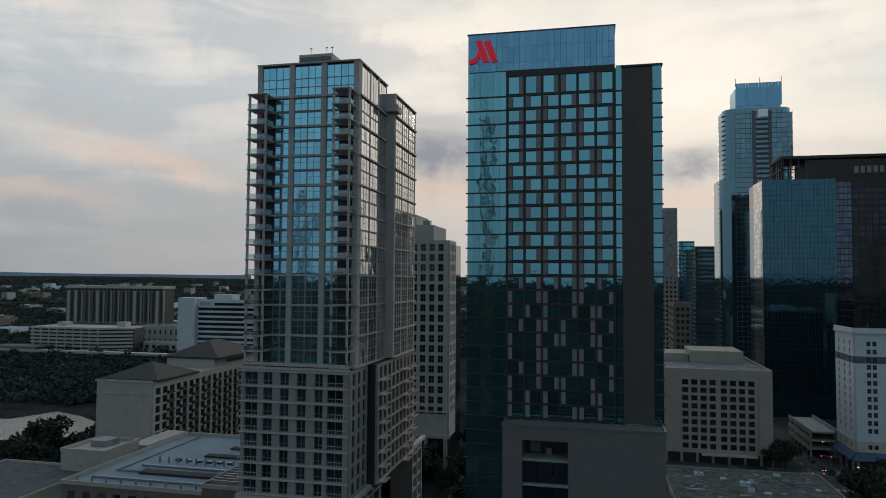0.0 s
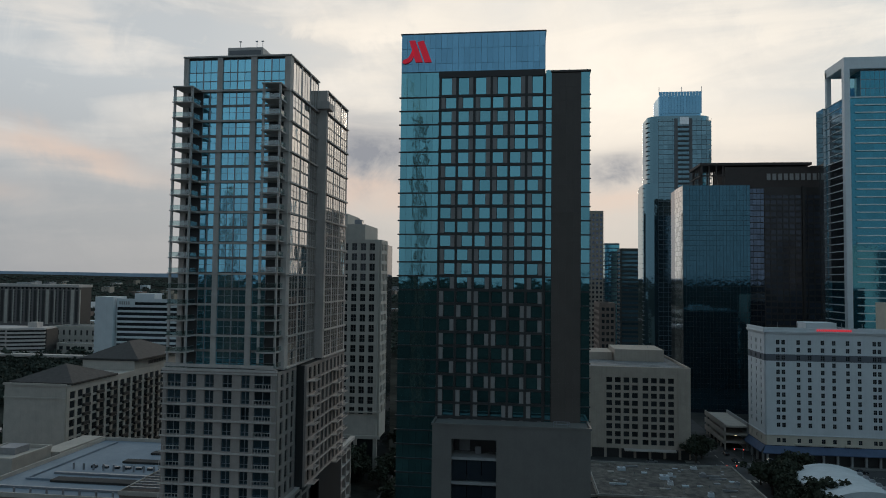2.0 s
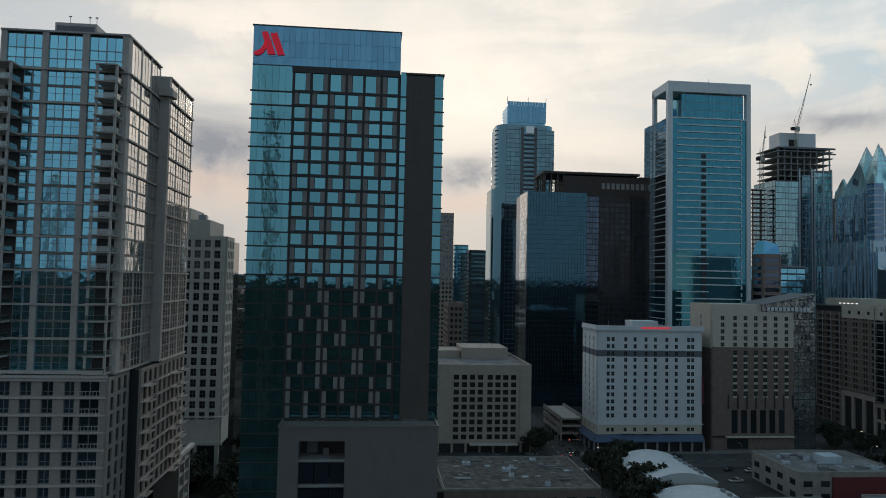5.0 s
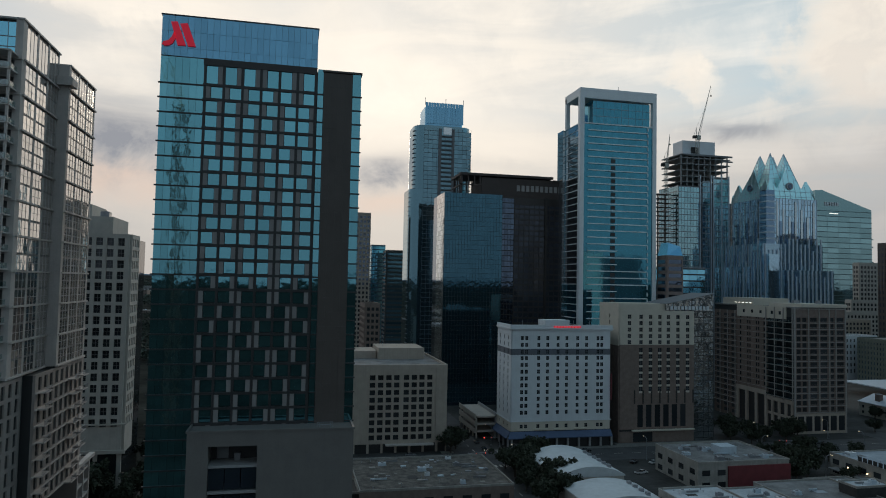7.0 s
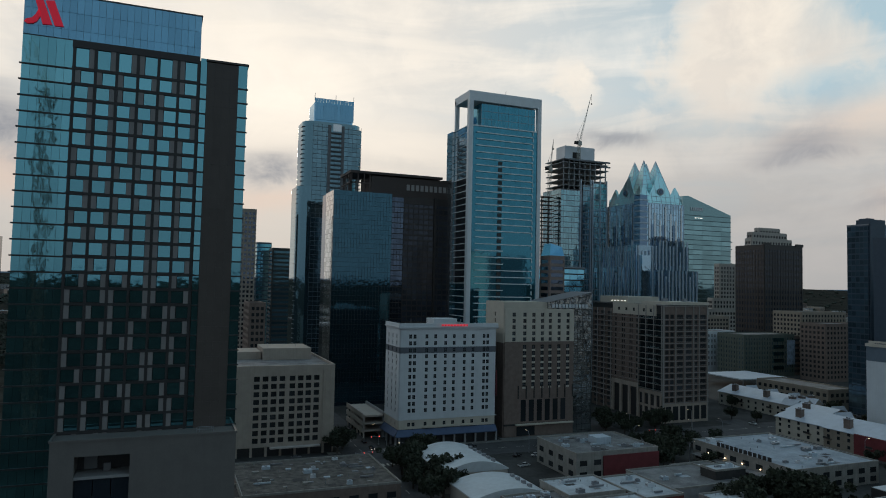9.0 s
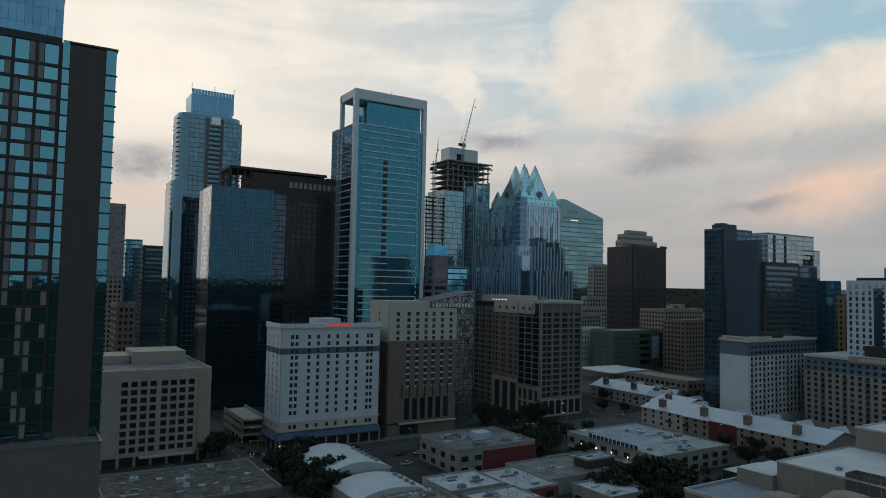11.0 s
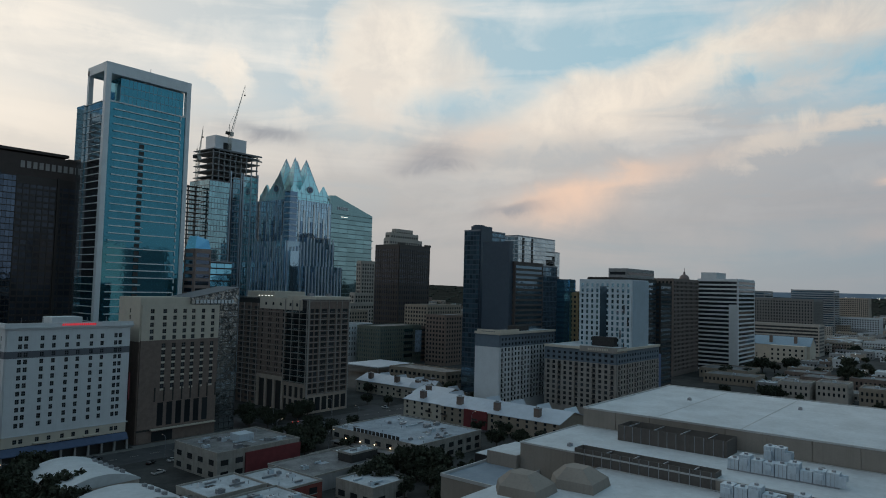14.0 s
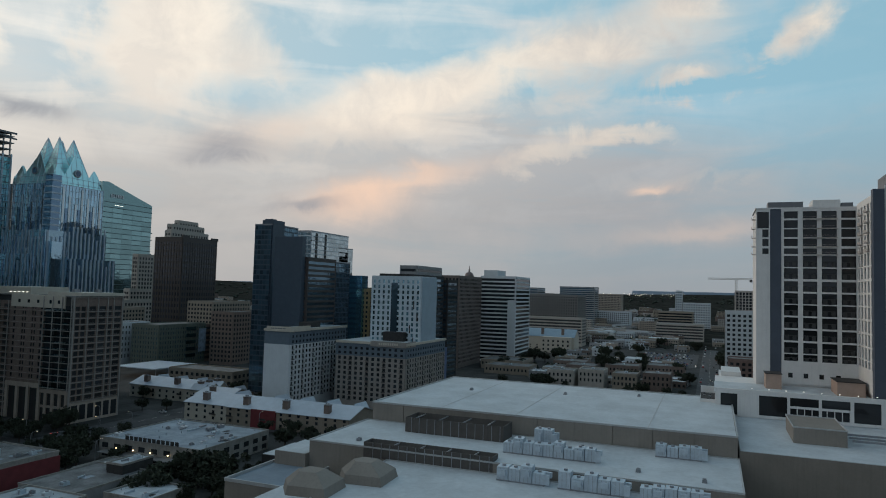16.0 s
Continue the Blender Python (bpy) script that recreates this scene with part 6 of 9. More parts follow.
# small tower with a blue pitched cap
sm = block("office_tower", 221, 231.5, 369, 380, 92, material("rose_stone", (0.26, 0.2, 0.18), 0.8, grain=0.1), GLASS_NAVY, "narrow rose stone office tower with blue glass cap", style="bands", floor=4.2, limit=60)
bm = bmesh.new()
vs = [bm.verts.new(p) for p in ((221, 369, 92.5), (231.5, 369, 92.5), (231.5, 380, 92.5), (221, 380, 92.5), (223.5, 372, 100.5), (231.5, 372, 98.5), (231.5, 380, 98.5), (223.5, 380, 100.5))]
for f in BOX_FACES:
    bm.faces.new([vs[i] for i in f])
part("pitched_cap", bm, GLASS_CROWN, sm)
block("office_block", 233, 262, 392, 410, 86, DARK_PANEL, GLASS_BLUE, "dark office block with one blue glass front", style="curtain", floor=4, bay=6, limit=60)

# black slab and the stepped pale tower behind it
bk = block("office_tower", 352.7, 386, 325.6, 349, 102.4, BLACK_STONE, GLASS_INK, "plain black stone office tower with a flat top", style="strips", floor=3.8, bay=2.4, depth=0.3, fill=0.5, limit=60)
part("roof_rail", boxes((352, 358, 325, 326, 102.4, 104.2), (380, 386.5, 325, 326, 102.4, 104.2)), BLACK_STONE, bk)
push_back(bk, 1.6)
for x0, x1, y0, y1, z0, z1 in ((403.5, 444, 384, 390, 0, 112), (405.5, 440, 385, 390, 112, 117), (413, 434, 386, 390, 117, 120.5)):
    st = block("stepped_tower", x0, x1, y0, y1, z1, CREAM_STONE, GLASS_DARK, "cream stone tower stepping back to its top", floor=3.0, bay=3.0, fill=0.6, high=0.6, z0=z0, limit=50)
    push_back(st, 1.6)
for x0, z1, y0 in ((372.8, 92, 384.0), (365.8, 67, 383.4), (355.1, 59, 382.8)):
    sw = block("stepped_wing", x0, 403.4, y0, y0 + 5, z1, CREAM_STONE, GLASS_DARK, "cream stepped wing with small square windows", floor=3.0, bay=2.8, fill=0.6, high=0.6, limit=60)
    push_back(sw, 1.6)

# dark twin tower group
INK_PANEL = material("ink_panel", (0.05, 0.075, 0.105), 0.5, grain=0.1)
GLASS_NIGHT = glazing("night_glass", (0.13, 0.22, 0.29), metal=0.7, vary=0.45, wave=0.06)
dk = block("hotel_tower", 388.5, 420.5, 281.9, 295.4, 114.2, INK_PANEL, GLASS_NIGHT, "dark blue glass hotel tower with a plain dark shaft", style="curtain", floor=3.4, bay=2.6, limit=100)
part("shaft", boxes((389.2, 402.5, 281.0, 290, 0, 117.6)), INK_PANEL, dk)
part("plant_screen", boxes((391.5, 397, 284, 290, 117.6, 118.6)), INK_PANEL, dk)
br = block("hotel_tower", 369.2, 404.0, 239.5, 247.0, 90.6, material("umber_panel", (0.075, 0.06, 0.055), 0.7, grain=0.12), GLASS_NIGHT, "dark brown slab hotel with horizontal windows", style="bands", floor=3.3, bay=3.0, limit=60)
block("hotel_tower", 404.0, 423.5, 239.5, 252.0, 89.5, INK_PANEL, GLASS_NIGHT, "dark glass wing of a slab hotel", style="curtain", floor=3.3, bay=2.0, limit=60, sides="E")
part("screen_wall", boxes((365, 369, 241, 262, 0, 104)), INK_PANEL, br)
wt = block("residential_tower", 436.5, 492, 280.5, 300, 114.0, WHITE_METAL, GLASS_PALE, "pale blue-white glass residential tower with balcony slots", style="curtain", floor=3.3, bay=3.0, limit=140)
for u in (6.0, 19.0):
    # no slot is cut: a dark strip carries its shade
    part("balcony_slot", boxes((436.5 + u, 438.6 + u, 280.0, 280.4, 60, 113)), DARK_PANEL, wt)
    part("balcony_slab", boxes(*[(435.9 + u, 439.4 + u, 279.2, 280.0, 64 + i * 3.3, 64.4 + i * 3.3) for i in range(15)]), WHITE_METAL, wt)
block("residential_tower", 478, 500, 280.5, 298, 104, GLASS_PALE, GLASS_PALE, "lower pale glass shoulder of a residential tower", style="curtain", floor=3.3, bay=3.0, limit=40, sides="E")

# white hotel with upright window strips
SHELL_PALE = material("shell_pale", (0.5, 0.57, 0.62), 0.6, grain=0.05, scale=0.2, dirt=0.15)
SHELL_BLUE = material("shell_blue", (0.34, 0.43, 0.5), 0.7, grain=0.06, scale=0.2, dirt=0.15)
wv = block("hotel", 385.3, 409.2, 167.2, 201.4, 80.0, SHELL_PALE, GLASS_SLATE, "white panelled hotel with scattered upright windows", floor=3.3, bay=3.3, fill=0.45, high=0.65, limit=160, depth=0.4)
part("blank_wall", boxes((386, 409.4, 166.6, 167.0, 0, 80.0)), SHELL_BLUE, wv)
part("recessed_strip", boxes((384.7, 384.85, 183.0, 187.4, 0, 76.5)), GLASS_NIGHT, wv)
parts_each("dark_slit", boxes(*[(384.6, 384.8, 169 + (i % 3) * 2.4, 169.7 + (i % 3) * 2.4, 8 + i * 7.5, 13 + i * 7.5) for i in range(8)]), DARK_PANEL, wv)
block("office_block", 452, 520, 206, 230, 83.0, ROOF_DARK, GLASS_NIGHT, "dark brown office block with a stepped roof", style="bands", floor=3.8, limit=30)
block("office_block", 470, 520, 208, 222, 90.0, GREY_CONCRETE, GLASS_DARK, "grey rooftop storey on an office block", style="bands", floor=3.8, z0=83, limit=10)
block("office_tower", 450.0, 459.0, 244, 262, 81.0, GLASS_CROWN, GLASS_BLUE, "narrow blue glass office tower", style="bands", floor=3.8, limit=30)
block("office_block", 454.0, 472.0, 239.0, 246, 71.5, material("ochre_stone", (0.42, 0.31, 0.17), 0.8, grain=0.1), GLASS_DARK, "ochre stone office block with dark square windows", floor=3.5, bay=3.0, limit=60)

# the two hotels before it
HOTEL_TAN = material("hotel_tan", (0.31, 0.285, 0.26), 0.85, grain=0.1, scale=0.3, dirt=0.3)
CROWN_SLATE = material("crown_slate", (0.13, 0.17, 0.21), 0.8, grain=0.08, scale=0.3)


def corner_hotel(x0, x1, y0, y1, top, wall, crown, label, blank):
    b = thing("hotel", (x0 + x1) / 2, (y0 + y1) / 2, label, "building")
    core(x0, x1, y0, y1, 0, top - 1, DARK_PANEL, b)
    zc = top - 9.0
    fl = 2.95
    n = int((zc - 4) / fl)
    rows = [(zc - n * fl + fl * i + 0.5, zc - n * fl + fl * i + 2.35) for i in range(n)]
    up = [(zc + 0.9 + fl * i, zc + 2.4 + fl * i) for i in range(2)]
    for f, w, keep in ((east(x0, y0), x1 - x0, None), (south(x0, y0), y1 - y0, blank)):
        m = int(w / 3.7)
        cols = [c for c in spaced(0.6, w - 0.6, m, 1.9) if not keep or not keep[0] < c[0] < keep[1]]
        punched(f, w, 0, zc, cols, rows, 0.5, wall, GLASS_DARK, b, limit=60, recess=0.35)
        COUNTS[b.name] = 0
        punched(f, w, zc, top - 1.6, cols, up, 0.6, crown, GLASS_DARK, b, limit=30, recess=0.4, name="crown_wall")
        COUNTS[b.name] = 0
        bm = bmesh.new()
        for c0, c1 in cols[::3]:
            for a, d in rows:
                f.box(bm, c0 - 0.3, c1 + 0.3, a - 0.35, a - 0.1, 0.5, 1.1)
                f.box(bm, c0 - 0.3, c1 + 0.3, a + 0.35, a + 0.42, 1.0, 1.1)
        tagged(part("juliet_balcony", bm, ROOF_DARK, b), kind="stuff")
        bm = bmesh.new()
        f.box(bm, -1.2, w, top - 1.6, top - 0.2, 0, 1.4)
        part("eave", bm, CREAM_STUCCO, b)
    part("roof", boxes((x0, x1, y0, y1, top - 1, top - 0.5)), ROOF_WHITE, b)
    return b


h1 = corner_hotel(332.8, 395.9, 225.5, 242.8, 48.0, WHITE_STUCCO, CROWN_SLATE, "white hotel with grey crown storeys and small windows", (1.0, 14.5))
part("sign_board", boxes((331.6, 352, 224.4, 225.0, 46.2, 49.2), (331.6, 332.2, 225, 241, 46.2, 49.2)), CREAM_STUCCO, h1)
bars(south(331.6, 226), 2, 12, 47.0, 48.3, 9, 0.02, BELT_GREY, h1)
part("stair_head", boxes((360, 372, 230, 238, 47.5, 50.5)), ROOF_DARK, h1)
h2 = corner_hotel(363.7, 424.9, 166.5, 212.8, 41.0, HOTEL_TAN, CROWN_SLATE, "tan stucco hotel with grey crown storeys", None)
part("sign_board", boxes((362.2, 363.0, 165.6, 189, 38.3, 41.5), (363.0, 376, 165.6, 166.2, 38.3, 41.5)), HOTEL_TAN, h2)
bars(south(362.2, 167), 4, 17, 39.3, 40.6, 9, 0.02, CREAM_STUCCO, h2)
bars(east(364, 165.6), 4, 8, 39.1, 40.7, 2, 0.02, RED_PAINT, h2)
part("stair_head", boxes((380, 400, 176, 190, 40.5, 46.0)), ROOF_DARK, h2)
part("blue_wing", boxes((425.0, 434, 168, 200, 0, 34)), material("blue_stucco", (0.12, 0.16, 0.28), 0.8), h2)

# offices behind the square
block("office_tower", 600, 665, 221.6, 250, 86.0, material("taupe_stone", (0.17, 0.14, 0.125), 0.8, grain=0.1), GLASS_DARK, "taupe stone office tower with a tight window grid", floor=3.7, bay=3.4, fill=0.6, limit=120)
block("office_block", 522, 545, 203, 225, 80.5, ROOF_DARK, GLASS_NIGHT, "dark glass office block with bands", style="bands", floor=3.7, limit=24)
ws = block("office_tower", 683, 740, 190, 228, 88.0, WHITE_STUCCO, GLASS_DARK, "white office tower with continuous dark window bands", style="bands", floor=4.1, limit=40, high=0.6)
part("plant_room", boxes((690, 720, 212, 227, 88, 95)), WHITE_STUCCO, ws)
part("blank_bay", boxes((681.8, 683.0, 189.5, 198, 0, 64)), WHITE_STUCCO, ws)
block("government_building", 985, 1050, 181.6, 264, 70.0, material("grey_stone", (0.2, 0.19, 0.18), 0.8, grain=0.1), GLASS_DARK, "grey office slab with close upright fins", style="strips", floor=4.0, bay=3.4, fill=0.5, limit=60)
block("office_tower", 1100, 1150, 268, 294, 80, GREY_CONCRETE, GLASS_NIGHT, "distant grey office block with dark bands", style="bands", floor=4, limit=24)
block("office_tower", 1400, 1450, 224, 295, 86, GREY_CONCRETE, GLASS_NIGHT, "distant grey office block with dark bands", style="bands", floor=4, limit=24)
block("office_block", 1600, 1640, 196, 259, 73, TAN_CONCRETE, GLASS_DARK, "distant cream office block", floor=4, limit=24)

dome = thing("domed_capitol", 1226, 433, "distant stone capitol dome with a lantern and slim finial", "landmark")
bm = bmesh.new()
rod(bm, (1226, 433, 70), (1226, 433, 100), 9.0, 18)
part("drum", bm, material("rose_granite", (0.2, 0.16, 0.15), 0.8), dome)
bm = bmesh.new()
bmesh.ops.create_uvsphere(bm, u_segments=18, v_segments=10, radius=8.5, matrix=Matrix.Translation((1226, 433, 100)))
part("dome", bm, MATS["rose_granite"], dome)
bm = bmesh.new()
rod(bm, (1226, 433, 107), (1226, 433, 113), 1.8, 10)
rod(bm, (1226, 433, 113), (1226, 433, 119), 0.5, 6)
part("lantern", bm, MATS["rose_granite"], dome)
core(1200, 1250, 405, 470, 0, 72, MATS["rose_granite"], dome)

# towers seen past the glass hotel
block("residential_tower", 47.5, 59.5, 520, 540, 125.5, TAN_CONCRETE, GLASS_NAVY, "slender tan residential tower", floor=3.4, bay=3, limit=60)
block("office_tower", 74.6, 87.7, 640, 660, 107.8, INK_PANEL, GLASS_BLUE, "blue glass office tower with dark edges", style="curtain", floor=3.8, bay=3, limit=60)
block("office_tower", 83.4, 102.7, 600, 620, 101.2, DARK_PANEL, GLASS_NIGHT, "dark brown office tower with lit floor edges", style="bands", floor=3.6, limit=40)
block("office_block", 44, 52.5, 400, 430, 60, BROWN_BRICK, GLASS_DARK, "brown office block with deep windows", floor=3.5, bay=3, limit=40)

# cranes on the east side, mirrored in the glass of the two towers
luffing_crane(-55, -62, 0, 158, (-68, -58, 196), "rusty luffing tower crane standing on the open ground", 4.2, CRANE_RUST)
luffing_crane(-150, -48, 0, 118, (-138, -50, 150), "rusty luffing tower crane beside the empty lots", 4.2, CRANE_RUST)

# ---- lakeside hotel and the far bank ----
def hip_roof(x0, x1, y0, y1, z0, z1, parent, inset=0.42):
    bm = bmesh.new()
    cx, cy = (x0 + x1) / 2, (y0 + y1) / 2
    r = max(0.0, (max(x1 - x0, y1 - y0) - min(x1 - x0, y1 - y0)) / 2 - 1)
    ridge = [(cx, cy - r), (cx, cy + r)] if y1 - y0 > x1 - x0 else [(cx - r, cy), (cx + r, cy)]
    a = [bm.verts.new(p) for p in ((x0, y0, z0), (x1, y0, z0), (x1, y1, z0), (x0, y1, z0))]
    t = [bm.verts.new((x, y, z1)) for x, y in ridge]
    if y1 - y0 > x1 - x0:
        faces = ((a[0], a[1], t[0]), (a[1], a[2], t[1], t[0]), (a[2], a[3], t[1]), (a[3], a[0], t[0], t[1]))
    else:
        faces = ((a[0], a[1], t[1], t[0]), (a[1], a[2], t[1]), (a[2], a[3], t[0], t[1]), (a[3], a[0], t[0]))
    for f in faces:
        bm.faces.new(f)
    bm.faces.new(list(reversed(a)))
    bmesh.ops.recalc_face_normals(bm, faces=bm.faces)
    part("hip_roof", bm, SLATE_ROOF, parent)
    part("eave", boxes((x0 - 0.5, x1 + 0.5, y0 - 0.5, y1 + 0.5, z0 - 0.8, z0)), ROOF_DARK, parent)


SLATE_ROOF = material("slate_roof", (0.05, 0.045, 0.043), 0.8, grain=0.25, scale=0.7, dirt=0.2)


def lakeside_hotel():
    b = thing("lakeside_hotel", -169, 262, "cream lakeside hotel with dark hipped roofs and balconied rooms", "building")
    x0, x1 = -180.3, -157.8
    core(x0, x1, 221.5, 318, 0, 34.2, CREAM_STONE, b)
    part("end_wall", boxes((x0 - 0.3, x1 + 0.3, 221.0, 221.6, 0, 34.6)), CREAM_STONE, b)
    part("string_course", boxes((x0 - 0.5, x1 + 0.6, 220.75, 220.99, 29.9, 30.4), (x0 - 0.7, x1 + 0.8, 220.6, 220.99, 34.4, 35.2)), CREAM_STONE, b)
    fl = 3.3
    rows = [(3.3 + fl * i, 5.8 + fl * i) for i in range(9)]
    punched(north(x1, 221.5), 96, 0, 34.6, spaced(1, 95, 22, 2.9), rows, 0.5, CREAM_STONE, GLASS_DARK, b, recess=0.4)
    bm = boxes(*[(x1 + 0.5, x1 + 1.5, 230 + k * 8.2, 233.5 + k * 8.2, 2.9 + fl * i, 3.9 + fl * i) for k in range(11) for i in range(9)])
    tagged(part("balcony_field", bm, ROOF_DARK, b), kind="stuff")
    hip_roof(-180.8, -157.2, 224, 250, 35.2, 40.2, b)
    core(-181, -158.1, 264, 316, 34.2, 38.5, CREAM_STONE, b, "raised_block")
    hip_roof(-182, -156.6, 264, 300, 39.0, 45.0, b)
    bars(north(x1, 270), 4, 20, 35.9, 37.3, 12, 0.0, DARK_PANEL, b)
    part("ladder_plinth", boxes((-161.0, -145.7, 182.2, 198.6, 0, 19.0)), CREAM_STONE, b)
    parapet(-161.2, -145.5, 182.0, 198.8, 19.0, 1.2, CREAM_STONE, b, 0.5)
    part("link_wall", boxes((-150, -143, 199, 221, 0, 18)), CREAM_STONE, b)
    part("cooling_tower", boxes((-157, -151, 190, 196, 19.0, 21.0)), STEEL, b)


lakeside_hotel()


def blue_roof_building():
    b = thing("low_building", -118, 185, "low brick building with a pale blue membrane roof and light slots", "building")
    x0, x1, y0, y1, z = -138, -96, 156.3, 214.5, 18.2
    core(x0, x1, y0 + 0.3, y1, 0, z, BROWN_BRICK, b)
    part("roof", boxes((x0 + 0.3, x1, y0 + 0.6, y1, z, z + 0.1)), ROOF_BLUE, b)
    parapet(x0, x1, y0, y1, z + 0.1, 1.1, CREAM_STONE, b, 0.35)
    part("inner_step", boxes((x0 + 6, x1 - 1, y0 + 14, y0 + 14.4, z + 0.1, z + 0.6), (x0 + 6, x0 + 6.4, y0 + 14.4, y1 - 3, z + 0.1, z + 0.6)), ROOF_BLUE, b)
    for k, (ya, yb, xa) in enumerate(((169, 172.5, -124), (189, 192.0, -116), (176, 177, -128), (199, 202.0, -113), (163, 163.6, -134), (209, 212, -112))):
        part("light_slot", boxes((xa, x1 - 1, ya, yb, z + 0.12, z + 0.7)), STEEL if k in (2, 4) else ROOF_DARK, b)
    for i in range(9):
        part("vent_post", boxes((-135 + i * 4.4, -134.6 + i * 4.4, 158.5, 158.9, z + 0.1, z + 1.7)), STEEL, b)
    for i in range(10):
        part("vent_post", boxes((-126 + i * 3.0, -125.6 + i * 3.0, 181.0, 181.4, z + 0.1, z + 1.9)), STEEL, b)
    parts_each("skylight", boxes(*[(-122 + i * 3.4, -120.4 + i * 3.4, 183.2, 184.2, z + 0.1, z + 0.7) for i in range(7)]), GLASS_DARK, b)
    for i in range(9):
        pane(east(x0, y0 + 0.3), 2.0 + i * 4.6, 4.2 + i * 4.6, 12.2, 16.6, 0.03, GLASS_NAVY, b)
        pane(east(x0, y0 + 0.3), 2.0 + i * 4.6, 4.2 + i * 4.6, 6.2, 10.6, 0.03, GLASS_NAVY, b)
    part("string_course", boxes((x0 - 0.2, x1, y0 - 0.1, y0 + 0.28, 11.2, 11.6)), CREAM_STONE, b)
    core(-96, -77.6, 155.5, 205, 0, 20.5, BROWN_BRICK, b, "side_block")
    parapet(-96.2, -77.4, 155.2, 205, 20.5, 1.0, CREAM_STONE, b, 0.4)
    parts_each("trellis_bar", boxes(*[(-95, -78.5, 158 + i * 2.1, 158.4 + i * 2.1, 21.4, 21.8) for i in range(20)]), STEEL, b)


ROOF_BLUE = material("roof_blue", (0.2, 0.25, 0.3), 0.75, grain=0.12, scale=0.12, dirt=0.1)
blue_roof_building()
lb = thing("low_building", -170, 168, "low building with a flat grey gravel roof and white edge", "building")
core(-186, -150, 120, 187, 0, 13.2, CREAM_STONE, lb)
part("roof", boxes((-185.6, -150.4, 120.4, 186.6, 13.2, 13.4)), material("roof_gravel", (0.1, 0.1, 0.1), 0.95, grain=0.3, scale=0.3), lb)
parapet(-186.2, -149.8, 119.8, 187.2, 13.2, 0.8, CREAM_STONE, lb)
for x, y, s in ((-173, 168, 3.2), (-180, 162, 2.6), (-160, 150, 3.6), (-162, 158, 1.6)):
    rooftop_unit(x, y, 13.4, s, s * 0.7, 1.2, WHITE_METAL)


def striped_hotel():
    b = thing("hotel", -268, 465, "white concrete hotel with dark window bands and a blank end tower", "building")
    core(-277.5, -232, 440, 462, 0, 54.5, DARK_PANEL, b)
    rows = [(6 + 3.55 * i + 1.0, 6 + 3.55 * i + 3.1) for i in range(13)]
    punched(east(-277.5, 440), 45.5, 2, 57.2, [(0.3, 45)], rows, 0.9, WHITE_STUCCO, GLASS_DARK, b, recess=0.8)
    part("end_tower", boxes((-291.5, -278.3, 436.5, 452, 0, 58.6)), WHITE_STUCCO, b)
    part("balcony_end", boxes(*[(-295, -291.5, 441, 452, 8 + i * 3.55, 9.4 + i * 3.55) for i in range(13)]), WHITE_STUCCO, b)
    part("roof_sign_wall", boxes((-277.5, -236, 439.2, 440, 52.0, 57.5)), WHITE_STUCCO, b)
    part("roof_window", boxes((-264, -236, 438.9, 439.1, 53.3, 55.2)), GLASS_DARK, b)
    bars(east(-275.5, 439.2), 0, 8, 53.4, 55.6, 5, 0.05, GREY_CONCRETE, b)
    part("plant_room", boxes((-268.5, -254, 446, 456, 54.5, 61)), WHITE_STUCCO, b)
    part("terrace", boxes((-300, -225, 428, 439, 0, 4.5)), CREAM_STONE, b)


striped_hotel()


def slab_apartments():
    b = thing("apartment_block", -520, 670, "long grey apartment slab with pale upright piers", "building")
    x0, x1, y0 = -582.0, -459.0, 660.0
    core(x0, x1, y0, y0 + 20, 0, 62.0, DARK_PANEL, b)
    n = 26
    rows = [(24 + 3.1 * i, 25.9 + 3.1 * i) for i in range(12)]
    punched(east(x0, y0), x1 - x0, 0, 60.5, spaced(0, x1 - x0, n, 2.6), rows, 0.5, SLAB_GREY, GLASS_DARK, b, limit=80)
    for i in range(n // 2 + 1):
        w = 3.4 if i in (0, 1, 4, 9, 12) else 1.0
        part("pier", boxes((x0 + 2 + i * 9.4, x0 + 2 + w + i * 9.4, y0 - 1.4, y0 - 0.6, 22, 58.0)), CREAM_STONE, b)
    # shade of the balcony recesses, drawn as dark slabs before the wall
    for i in range(13):
        part("balcony_recess", boxes((x0 + 6.8 + i * 9.4, x0 + 9.4 + i * 9.4, y0 - 1.0, y0 - 0.7, 24, 57)), DARK_PANEL, b)
    part("roof_edge", boxes((x0 - 0.8, x1 + 0.8, y0 - 2, y0 + 20.5, 60.5, 63.3)), PALE_CONCRETE, b)
    part("plant_room", boxes((-535, -518, 666, 676, 62.3, 65)), GREY_CONCRETE, b)


SLAB_GREY = material("slab_grey", (0.17, 0.16, 0.155), 0.85, grain=0.1, scale=0.3)
slab_apartments()


